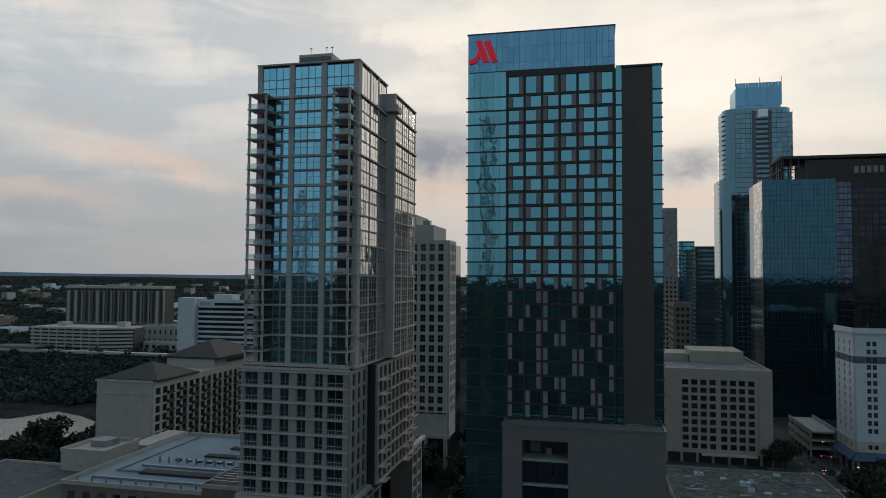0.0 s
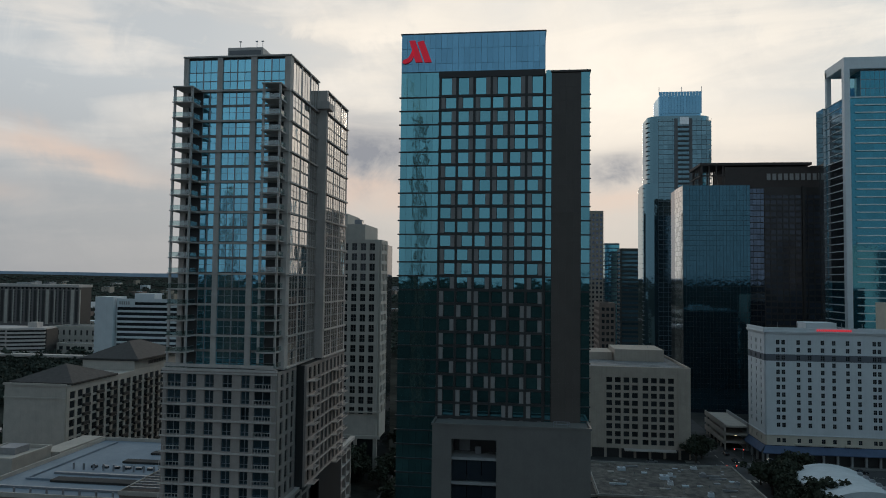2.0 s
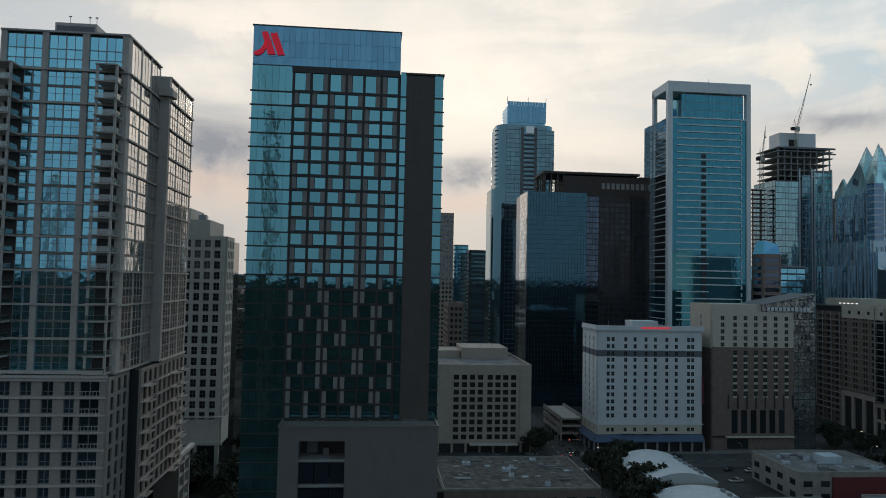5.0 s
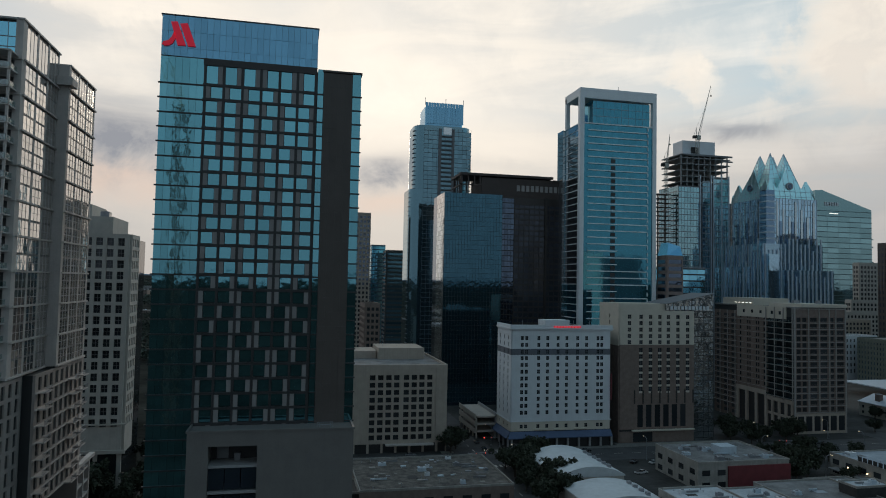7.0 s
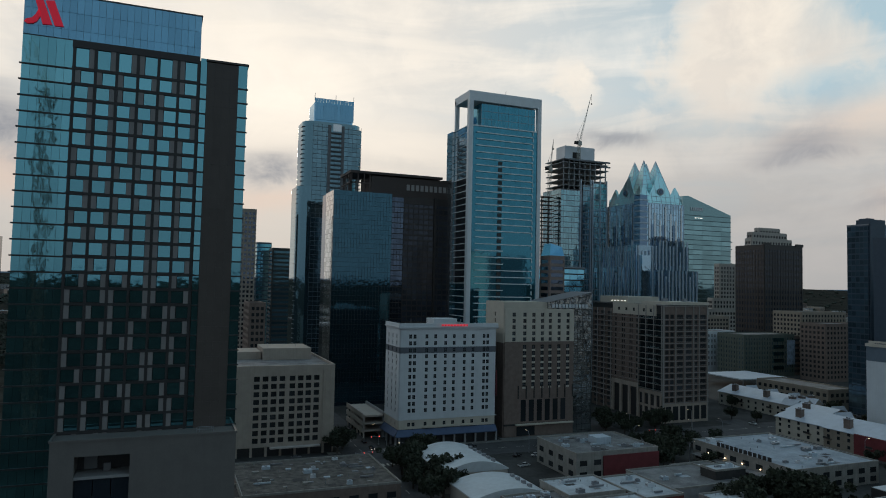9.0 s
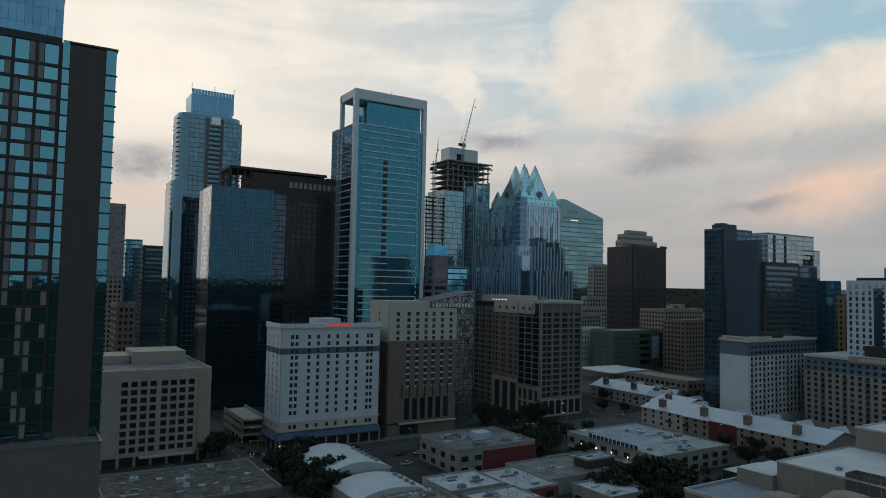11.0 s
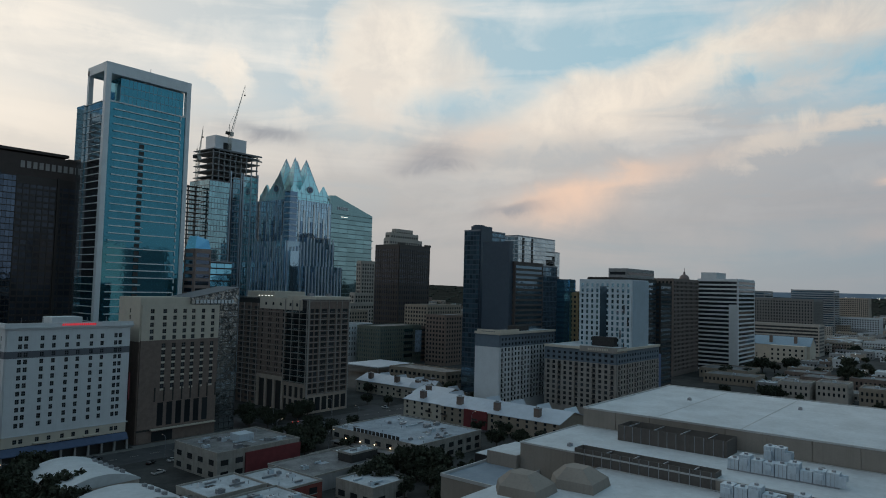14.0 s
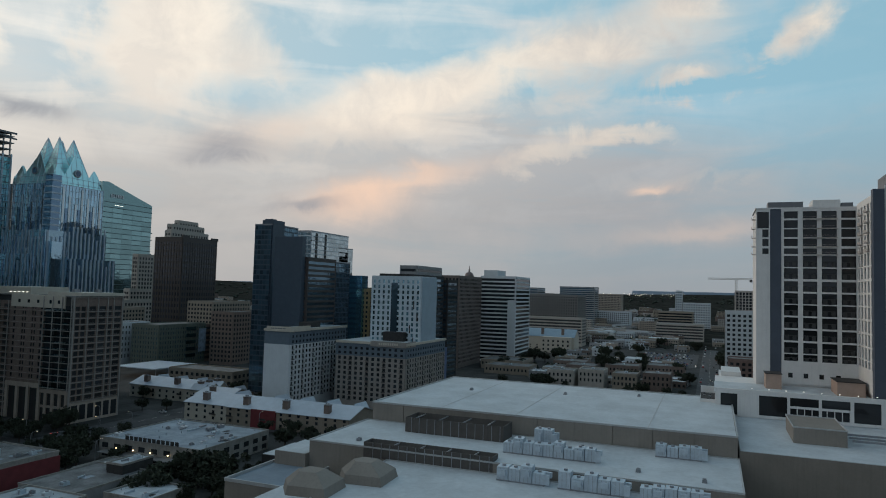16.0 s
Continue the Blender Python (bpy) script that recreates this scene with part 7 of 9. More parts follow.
def parking_garage():
    b = thing("parking_garage", -470, 575, "pale concrete parking garage with open decks", "building")
    pts = [(-530, 556), (-455, 556), (-428, 569), (-432, 590), (-530, 590)]
    for i in range(7):
        bm = bmesh.new()
        prism(bm, pts, 3.1 + i * 3.4, 4.9 + i * 3.4)
        part("deck", bm, PALE_CONCRETE, b)
    # solid dark block filling the decks, its colour standing for the shade inside
    bm = bmesh.new()
    prism(bm, [(x * 0.996 - 1.5, y + 2.5) for x, y in pts], 0, 24)
    part("shaded_interior", bm, ROOF_DARK, b)
    for x in range(-528, -455, 9):
        part("column", boxes((x, x + 0.8, 556.1, 557, 0, 23.5)), PALE_CONCRETE, b)
    part("stair_tower", boxes((-447, -438, 572, 580, 24, 30)), PALE_CONCRETE, b)
    part("stair_tower", boxes((-512, -502, 570, 578, 24, 29)), PALE_CONCRETE, b)


parking_garage()
block("low_building", -427, -390, 585, 600, 10, CREAM_STONE, GLASS_DARK, "low pale riverside hall with a flat roof", floor=6, bay=7, limit=20)
block("conference_hall", -465, -415, 625, 660, 22, CREAM_STONE, DARK_PANEL, "cream hall with upright recesses under a flat roof", style="strips", floor=9, bay=6, fill=0.35, sides="EN", limit=40)
block("low_building", -545, -495, 525, 548, 9, BROWN_BRICK, GLASS_DARK, "low brick riverside building with white window frames", floor=4, bay=4, limit=40)
br = thing("road_bridge", -380, 500, "pale concrete road bridge crossing by the lake", "bridge")
part("deck", boxes((-700, -240, 520, 534, 5.2, 6.6)), PALE_CONCRETE, br)
part("parapet", boxes((-700, -240, 519.4, 519.9, 6.0, 7.6)), PALE_CONCRETE, br)
for i in range(12):
    part("pillar", boxes((-690 + i * 38, -688 + i * 38, 524, 530, 0, 5.2)), PALE_CONCRETE, br)

# ---- exhibition hall with white roofs ----
def exhibition_hall():
    b = thing("exhibition_hall", 284, 58, "large tan exhibition hall with stepped white membrane roofs", "building")
    core(239.2, 328, -7.5, 122.8, 0, 28.4, HALL_TAN, b)
    part("main_roof", boxes((239.6, 327.6, -7.1, 122.4, 28.4, 28.6)), ROOF_WHITE, b)
    parapet(239, 328.2, -7.7, 123.0, 28.4, 0.6, ROOF_TRIM, b, 0.5)
    for y in (20, 66, 95):
        part("roof_seam", boxes((240, 327, y, y + 0.35, 28.6, 28.68)), ROOF_TRIM, b)
    parts_each("wall_panel", boxes(*[(238.9, 239.18, -7.4 + i * 13.0, 5.4 + i * 13.0, 22.2, 28.3) for i in range(10)]), HALL_TAN, b)
    core(198, 239, -8, 124.8, 0, 21.6, HALL_TAN, b, "middle_step")
    part("middle_roof", boxes((198.4, 238.8, -7.6, 124.4, 21.6, 21.8)), ROOF_WHITE, b)
    parapet(197.8, 239, -8, 125, 21.6, 0.5, ROOF_TRIM, b, 0.4)
    core(120, 197.8, -80, 96, 0, 18.4, HALL_TAN, b, "front_step")
    part("front_roof", boxes((120.4, 197.6, -79.6, 95.6, 18.4, 18.6)), ROOF_WHITE, b)
    parapet(120, 197.8, -80, 96, 18.4, 0.5, ROOF_TRIM, b, 0.4)
    core(172.4, 201.5, 117.2, 138.2, 0, 13.0, HALL_TAN, b, "side_wing")
    part("side_roof", boxes((172.8, 201.2, 117.6, 137.8, 13.0, 13.15)), ROOF_BLUE, b)
    parapet(172.2, 201.7, 117.0, 138.4, 13.0, 1.0, ROOF_TRIM, b, 0.5)
    part("side_vent", boxes((171.9, 172.2, 121, 124.5, 9, 10.2)), DARK_PANEL, b)
    core(150, 176, 98, 117, 0, 14.5, HALL_TAN, b, "link_wing")
    part("link_roof", boxes((150.3, 175.7, 98.3, 116.7, 14.5, 14.65)), ROOF_WHITE, b)
    core(196, 214, 125, 137, 0, 17.5, HALL_TAN, b, "stair_block")
    part("stair_roof", boxes((196.3, 213.7, 125.3, 136.7, 17.5, 17.65)), ROOF_WHITE, b)
    core(215, 236, 132, 156, 0, 10.0, DARK_PANEL, b, "plant_block")
    part("plant_roof", boxes((215.2, 235.8, 132.2, 155.8, 10.0, 10.2)), ROOF_WHITE, b)
    # faceted rooflights
    for cx, cy, s in ((176, 92, 8.0), (160, 100, 8.0)):
        bm = bmesh.new()
        lo = [(cx - s * 0.75, cy - s), (cx + s * 0.8, cy - s * 0.9), (cx + s * 0.85, cy + s * 0.5), (cx - s * 0.2, cy + s * 0.95), (cx - s * 0.9, cy + s * 0.4)]
        a = [bm.verts.new((x, y, 18.6)) for x, y in lo]
        m = [bm.verts.new((cx + (x - cx) * 0.92, cy + (y - cy) * 0.92, 21.0)) for x, y in lo]
        t = [bm.verts.new((cx + (x - cx) * 0.42 + 1, cy + (y - cy) * 0.42 + 1, 23.6)) for x, y in lo]
        for p, q in ((a, m), (m, t)):
            for i in range(5):
                bm.faces.new((p[i], p[(i + 1) % 5], q[(i + 1) % 5], q[i]))
        bm.faces.new(t)
        bmesh.ops.recalc_face_normals(bm, faces=bm.faces)
        part("rooflight", bm, HALL_TAN, b)
    # screened plant enclosures
    for x0, x1, y0, y1, z0, z1 in ((225.5, 236.5, 66, 102.5, 21.8, 27.0), (197.9, 203.5, 61, 104.5, 18.6, 23.4)):
        parapet(x0, x1, y0, y1, z0, z1 - z0, SCREEN_BROWN, b, 0.25, "plant_screen")
        parts_each("screen_rib", boxes(*[(x0 - 0.12, x0 - 0.01, y0 + 1 + i * 3.0, y0 + 1.2 + i * 3.0, z0, z1) for i in range(int((y1 - y0) / 3))]), STEEL, b)
        parts_each("screen_beam", boxes(*[(x0, x1, y0 + 6 + i * 9, y0 + 6.3 + i * 9, z1 - 0.6, z1 - 0.2) for i in range(int((y1 - y0) / 9))]), STEEL, b)
    # lower roof on the far side
    core(240, 308, -72, -8, 0, 24.2, HALL_TAN, b, "far_step")
    part("far_roof", boxes((240.3, 307.9, -71.7, -8.3, 24.2, 24.4)), ROOF_WHITE, b)
    part("far_plant_room", boxes((262, 288, -41.5, -25.5, 24.4, 29.6)), HALL_TAN, b)
    parapet(261.8, 288.2, -41.7, -25.3, 29.6, 0.4, ROOF_TRIM, b, 0.3)
    parts_each("duct", boxes(*[(268 + k * 6, 269 + k * 6, -62, -44, 25.4, 26.0) for k in range(3)]), STEEL, b)


HALL_TAN = material("hall_tan", (0.25, 0.222, 0.193), 0.85, grain=0.07, scale=0.15, dirt=0.2)
ROOF_TRIM = material("roof_trim", (0.42, 0.43, 0.43), 0.6, grain=0.06, scale=0.4, dirt=0.2)
SCREEN_BROWN = material("screen_brown", (0.09, 0.08, 0.072), 0.7, grain=0.12, scale=0.5, dirt=0.25)
UNIT_PALE = material("unit_pale", (0.5, 0.57, 0.63), 0.5, metal=0.2, grain=0.08, scale=0.8, dirt=0.2)
exhibition_hall()


def chiller_row(x, y0, y1, z, h, base):
    """A run of cased air handlers on the roof, each with panels, a duct elbow and a vent stack."""
    b = thing("air_handler", x, (y0 + y1) / 2, base, "air conditioner", "air handlers on the white roofs", z=z)
    n = max(2, int((y1 - y0) / 3.2))
    w = (y1 - y0) / n
    for i in range(n):
        a = y0 + i * w
        hh = h * random.choice((1.1, 1.25, 1.3, 1.6))
        part("casing", boxes((x - 2.0, x + 2.0, a + 0.1, a + w - 0.1, z + 0.35, z + hh)), UNIT_PALE, b)
        part("panel_joint", boxes((x - 2.04, x - 2.0, a + w * 0.33, a + w * 0.33 + 0.08, z + 0.4, z + hh - 0.1), (x - 2.04, x - 2.0, a + w * 0.66, a + w * 0.66 + 0.08, z + 0.4, z + hh - 0.1)), STEEL, b)
        if i % 2:
            part("intake_hood", boxes((x - 3.0, x - 2.0, a + 0.6, a + w - 0.6, z + hh * 0.45, z + hh * 0.85)), UNIT_PALE, b)
        bm = bmesh.new()
        rod(bm, (x, a + w / 2, z + hh), (x, a + w / 2, z + hh + 0.5), 0.55, 10)
        part("fan_cowl", bm, STEEL, b)
    part("duct", boxes((x - 2.6, x - 2.0, y0 - 1.6, y0, z + 0.5, z + h * 1.1), (x + 0.4, x + 1.6, y0 - 1.6, y0 + 0.1, z + h * 0.6, z + h * 1.1)), UNIT_PALE, b)
    part("skid", boxes((x - 2.2, x + 2.2, y0, y1, z, z + 0.35)), STEEL, b)


for x, y0, y1, z, h in ((214, 33, 62, 21.8, 3.0), (222, 48, 54, 21.8, 5.2), (232, 3, 17, 21.8, 3.0), (194, 44, 58, 18.6, 3.0), (193.5, 22, 40, 18.6, 3.0), (193, 2, 18, 18.6, 3.0)):
    chiller_row(x, y0, y1, z, h, "row of pale metal air handlers on a white roof")
for x, y, z in ((205, 110, 21.8), (230, 40, 21.8), (208, 20, 21.8), (180, 20, 18.6), (170, 50, 18.6), (262, -55, 24.4), (252, -60, 24.4), (300, 60, 28.6), (290, 100, 28.6), (312, 30, 28.6), (205, 2, 21.8)):
    rooftop_unit(x, y, z, 1.6, 1.2, 0.9, STEEL, "small grey roof vent on the hall")


# ---- large white convention hotel ----
def convention_hotel():
    b = thing("hotel_tower", 360, -45, "tall white hotel tower with wide dark windows and a podium", "tower")
    core(345.5, 372, -58.8, -18.4, 0, 113.6, WHITE_PANEL, b)
    f = Face(345.5, -18.4, 0, -1, -1, 0)
    ups = [(109.75, 113.0), (105.35, 108.97), (101.2, 104.84), (97.1, 100.45), (93.5, 96.07)]
    los = [(87.84, 92.46), (82.45, 86.81), (76.8, 80.9), (71.2, 75.5), (65.85, 70.2), (60.3, 64.6), (54.7, 59.0), (49.1, 53.4), (45.6, 48.1)]
    los = [(a - 0.25, c + 0.25) for a, c in los]
    cols = [(11.5, 17.2), (19.2, 24.9), (26.7, 32.7), (34.4, 40.1)]
    g = Face(345.5, -28.9, 0, -1, -1, 0)
    punched(g, 29.9, 40.6, 114.2, [(a - 10.5, c - 10.5) for a, c in cols], ups + los, 0.7, WHITE_PANEL, GLASS_SHADE, b, recess=0.6)
    punched(f, 5.8, 35, 114.2, [(2.6, 5.2)], [(93.5, 96.07), (97.1, 100.45), (101.2, 104.84)], 0.7, WHITE_PANEL, GLASS_SHADE, b, recess=0.6)
    pane(f, 0.4, 5.3, 105.3, 112.9, 0.72, GLASS_SHADE, b, "corner_window")
    bm = bmesh.new()
    f.box(bm, 5.8, 10.4, 35, 114.6, 0, 0.35)
    part("blue_shaft", bm, SHAFT_BLUE, b)
    bm = bmesh.new()
    g.box(bm, -0.1, 29.9, 35, 40.6, 0, 0.7)
    part("lower_wall", bm, WHITE_PANEL, b)
    for u in (2.6, 8.8, 15.0, 21.5):
        pane(g, u, u + 1.8, 37.9, 40.0, 0.72, GLASS_SHADE, b, "small_window")
    # panels between the paired storeys
    for a, c in los:
        mid = (a + c) / 2
        bm = bmesh.new()
        for u0, u1 in cols:
            f.box(bm, u0 + 0.6, u0 + 2.2, a, mid - 0.3, 0.1, 0.35)
            f.box(bm, u1 - 2.2, u1 - 0.6, a, mid - 0.3, 0.1, 0.35)
            f.box(bm, u0, u1, mid - 0.25, mid + 0.1, 0.1, 0.3)
        part("infill_panel", bm, DARK_PANEL, b)
    for a, c in ups:
        bm = bmesh.new()
        f.box(bm, 19.0, 33.0, a - 0.35, a - 0.1, 0.7, 1.9)
        f.box(bm, 19.0, 33.0, a + 0.75, a + 0.82, 1.8, 1.86)
        part("balcony", bm, PALE_CONCRETE, b)
        part("end_balcony", boxes((346, 349, -18.2, -16.6, a - 0.35, a - 0.1), (346, 349, -16.7, -16.6, a - 0.1, a + 0.9)), PALE_CONCRETE, b)
    part("roof_edge", boxes((344.6, 372, -58.8, -18.0, 114.2, 114.8)), WHITE_PANEL, b)
    part("roof_plant", boxes((347, 356, -38, -23.5, 114.8, 117.6)), GREY_PANEL, b)
    part("roof_plant", boxes((348, 362, -53, -42, 114.8, 118.4)), WHITE_PANEL, b)
    part("roof_plant", boxes((348, 358, -58, -53.5, 114.8, 117.0)), GREY_PANEL, b)
    # the wing that comes forward
    core(311.8, 345, -110, -59.4, 34, 115.2, WHITE_PANEL, b, "wing_body")
    # unseen dark block, added for the framed tower's glass to mirror
    core(373, 450, -112, -62, 0, 112, SHAFT_BLUE, b, "rear_wing")
    h = Face(344.8, -59.4, -1, 0, 0, 1)
    rows = ups + los
    punched(h, 33.0, 36, 115.6, [(3, 6), (8.5, 12), (15, 18.5), (21.5, 25), (28, 31)], rows, 0.6, WHITE_PANEL, GLASS_SHADE, b, recess=0.5)
    part("wing_shaft", boxes((310.6, 314.5, -62.5, -58.6, 34, 117.5)), SHAFT_BLUE, b)
    for a, c in ups:
        for x in (318, 331):
            part("balcony", boxes((x, x + 6, -58.9, -57.4, a - 0.35, a - 0.1), (x, x + 6, -57.5, -57.4, a + 0.1, a + 0.9)), PALE_CONCRETE, b)
    k = Face(311.8, -62.6, 0, -1, -1, 0)
    punched(k, 20, 34, 119, [(3.5, 12)], [(100, 116)], 0.6, WHITE_PANEL, GLASS_SHADE, b, recess=0.5)
    part("wing_plant", boxes((313, 330, -80, -64, 115.2, 124)), GREY_PANEL, b)
    # podium
    core(308.5, 372, -110, -1.0, 0, 33.8, WHITE_PANEL, b, "podium_body")
    p = Face(308.5, -1.0, 0, -1, -1, 0)
    z0, z1 = 24.5, 35.0
    bm = bmesh.new()
    for u0, u1, a, c in ((0, 2.0, z0, z1), (8.4, 16.5, z0, z1), (26.8, 27.8, z0, z1), (38.0, 39.0, z0, z1), (48.9, 50.1, z0, z1), (59.2, 80, z0, z1)):
        p.box(bm, u0, u1, a, c, 0, 0.7)
    parts_each("podium_pier", bm, WHITE_PANEL, b)
    bm = bmesh.new()
    p.box(bm, 2.0, 8.4, 33.6, 35.0, 0, 0.7)
    p.box(bm, 16.5, 59.2, 33.6, 35.0, 0, 0.68)
    p.box(bm, 16.5, 59.2, 24.5, 25.6, 0, 0.68)
    p.box(bm, 27.8, 48.9, 29.4, 30.3, 0, 0.66)
    parts_each("podium_beam", bm, WHITE_PANEL, b)
    for u0, u1, a, c in ((2.0, 8.4, 25, 33.6), (16.5, 26.8, 25.6, 33.6), (27.8, 38.0, 30.3, 33.6), (39.0, 48.9, 30.3, 33.6), (50.1, 59.2, 25.6, 33.6)):
        pane(p, u0, u1, a, c, 0.1, GLASS_SHADE, b, "podium_window")
    for i in range(8):
        pane(p, 27.9 + i * 2.63, 30.2 + i * 2.63, 25.7, 29.3, 0.1, GLASS_SHADE, b, "podium_window")
        bm = bmesh.new()
        p.box(bm, 30.2 + i * 2.63, 30.5 + i * 2.63, 25.6, 29.4, 0, 0.5)
        part("podium_mullion", bm, WHITE_PANEL, b)
    part("podium_roof", boxes((308.2, 345, -110, -0.6, 33.8, 34.0)), ROOF_WHITE, b)
    part("podium_coping", boxes((308.0, 308.9, -80, -0.5, 34.99, 35.5)), WHITE_PANEL, b)
    part("roof_hut", boxes((330, 340, -27.6, -21.4, 34.0, 40.4)), PEACH, b)
    part("hut_roof", boxes((329.6, 340.2, -27.9, -21.1, 40.4, 40.7)), ROOF_DARK, b)
    part("roof_hut", boxes((322, 338, -57.5, -47.5, 34.0, 39.6)), PEACH, b)
    part("hut_roof", boxes((321.6, 338.2, -57.8, -47.2, 39.6, 39.9)), ROOF_DARK, b)
    part("roof_light", boxes(*[(307.9, 308.0, -15 - i * 6.3, -14.6 - i * 6.3, 36.0, 36.3) for i in range(8)]), LAMP_WHITE, b)
    part("terrace_block", boxes((312, 345, -1, 5, 0, 30), (330, 360, 5, 8, 0, 22)), WHITE_PANEL, b)
    part("terrace_floor", boxes((312.2, 330, -0.8, 4.8, 30, 30.3)), ROOF_DARK, b)
    part("terrace_table", boxes(*[(314 + i * 3.4, 315.4 + i * 3.4, 0.2 + (i % 2) * 2.6, 1.6 + (i % 2) * 2.6, 30.9, 31.0) for i in range(4)], *[(314.6 + i * 3.4, 314.8 + i * 3.4, 0.8 + (i % 2) * 2.6, 1.0 + (i % 2) * 2.6, 30.3, 30.9) for i in range(4)]), GLASS_NAVY, b)
    part("terrace_screen", boxes((330, 331, -1, 5, 30, 33.2)), WHITE_PANEL, b)
    part("back_wing", boxes((372.5, 420, -14, -3, 0, 32), (372.3, 400, -13, -4, 32, 36)), WHITE_PANEL, b)
    for i in range(2):
        pane(south(372.2, -13), 0.8 + i * 4.8, 4.8 + i * 4.8, 26, 30, 0.05, GLASS_SHADE, b, "wing_window")


GLASS_SHADE = glazing("shade_glass", (0.035, 0.037, 0.04), metal=0.35, vary=0.4)
WHITE_PANEL = material("white_panel", (0.7, 0.685, 0.67), 0.75, grain=0.05, scale=0.2, dirt=0.12)
SHAFT_BLUE = material("shaft_blue", (0.07, 0.085, 0.115), 0.6, grain=0.06, scale=0.3)
PEACH = material("peach_stucco", (0.42, 0.3, 0.24), 0.85, grain=0.08, scale=0.3)
convention_hotel()

# ---- low buildings in front ----
SHOP_STONE = material("shop_stone", (0.3, 0.285, 0.26), 0.9, grain=0.16, scale=0.35, dirt=0.4)
ROOF_SHOP = material("roof_shop", (0.4, 0.44, 0.47), 0.8, grain=0.22, scale=0.16, vary=0.15)


def flat_shop(x0, x1, y0, y1, top, wall, roof, label, units=4, windows=True, coping=None):
    b = thing("low_building", (x0 + x1) / 2, (y0 + y1) / 2, label, "building")
    core(x0, x1, y0, y1, 0, top - 0.5, wall, b)
    part("roof", boxes((x0 + 0.3, x1 - 0.3, y0 + 0.3, y1 - 0.3, top - 0.5, top - 0.35)), roof, b)
    parapet(x0 - 0.1, x1 + 0.1, y0 - 0.1, y1 + 0.1, top - 0.5, 0.7, coping or SHOP_STONE, b, 0.35)
    if windows:
        sills = bmesh.new()
        for f, w in ((east(x0, y0), x1 - x0), (south(x0, y0), y1 - y0)):
            n = max(1, int(w / 6))
            for i in range(n):
                for z in ((1.0,) if top < 7 else (1.0, top * 0.52)):
                    u = (i + 0.5) * w / n
                    pane(f, u - 1.6, u + 1.6, z, z + 2.0, 0.06, GLASS_DARK, b)
                    f.box(sills, u - 1.8, u + 1.8, z - 0.25, z - 0.05, 0, 0.2)
        tagged(part("sill", sills, SHOP_STONE, b), kind="stuff")
    for i in range(units):
        x, y = random.uniform(x0 + 3, x1 - 3), random.uniform(y0 + 3, y1 - 3)
        s = random.uniform(1.2, 3.0)
        rooftop_unit(x, y, top - 0.35, s, s * random.uniform(0.6, 1.0), random.uniform(0.7, 1.5), random.choice((UNIT_PALE, STEEL, WHITE_METAL)), "weathered metal rooftop unit")
    for i in range(units // 2 + 1):
        x, y = random.uniform(x0 + 2, x1 - 7), random.uniform(y0 + 2, y1 - 6)
        part("roof_patch", boxes((x, x + random.uniform(2, 5), y, y + random.uniform(1.5, 4), top - 0.35, top - 0.32)), random.choice((ROOF_DARK, ROOF_GREY, ROOF_PALE)), b)
        x, y = random.uniform(x0 + 2, x1 - 7), random.uniform(y0 + 2, y1 - 3)
        part("roof_duct", boxes((x, x + random.uniform(2.5, 6), y, y + 0.5, top - 0.2, top + 0.35)), random.choice((STEEL, UNIT_PALE)), b)
    bm = bmesh.new()
    for i in range(units + 2):
        x, y = random.uniform(x0 + 2, x1 - 2), random.uniform(y0 + 2, y1 - 2)
        rod(bm, (x, y, top - 0.35), (x, y, top + random.uniform(0.2, 0.8)), 0.12, 6)
    part("vent_pipe", bm, STEEL, b)
    return b


def barrel_hall(x0, x1, y0, y1, eave, rise, label):
    """A shed under an arched white roof that spans from south to north."""
    b = thing("low_building", (x0 + x1) / 2, (y0 + y1) / 2, label, "building")
    core(x0 + 0.3, x1 - 0.3, y0 + 0.3, y1 - 0.3, 0, eave, CREAM_STONE, b)
    bm = bmesh.new()
    n = 14
    prof = []
    for i in range(n + 1):
        t = i / n
        prof.append((x0 + (x1 - x0) * t, eave + rise * (1 - (2 * t - 1) ** 2)))
    a = [bm.verts.new((x, y0, z)) for x, z in prof] + [bm.verts.new((x1, y0, eave - 0.4)), bm.verts.new((x0, y0, eave - 0.4))]
    c = [bm.verts.new((x, y1, z)) for x, z in prof] + [bm.verts.new((x1, y1, eave - 0.4)), bm.verts.new((x0, y1, eave - 0.4))]
    bm.faces.new(a)
    bm.faces.new(list(reversed(c)))
    m = len(a)
    for i in range(m):
        bm.faces.new((a[i], c[i], c[(i + 1) % m], a[(i + 1) % m]))
    bmesh.ops.recalc_face_normals(bm, faces=bm.faces)
    part("barrel_roof", bm, ROOF_WHITE, b)
    part("roof_vent", boxes(*[(x0 + (x1 - x0) * 0.8 - 0.6, x0 + (x1 - x0) * 0.8 + 0.6, y0 + 2 + i * 4, y0 + 3.4 + i * 4, eave + rise * 0.62, eave + rise * 0.62 + 1.0) for i in range(max(1, int((y1 - y0) / 5)))]), STEEL, b)
    return b


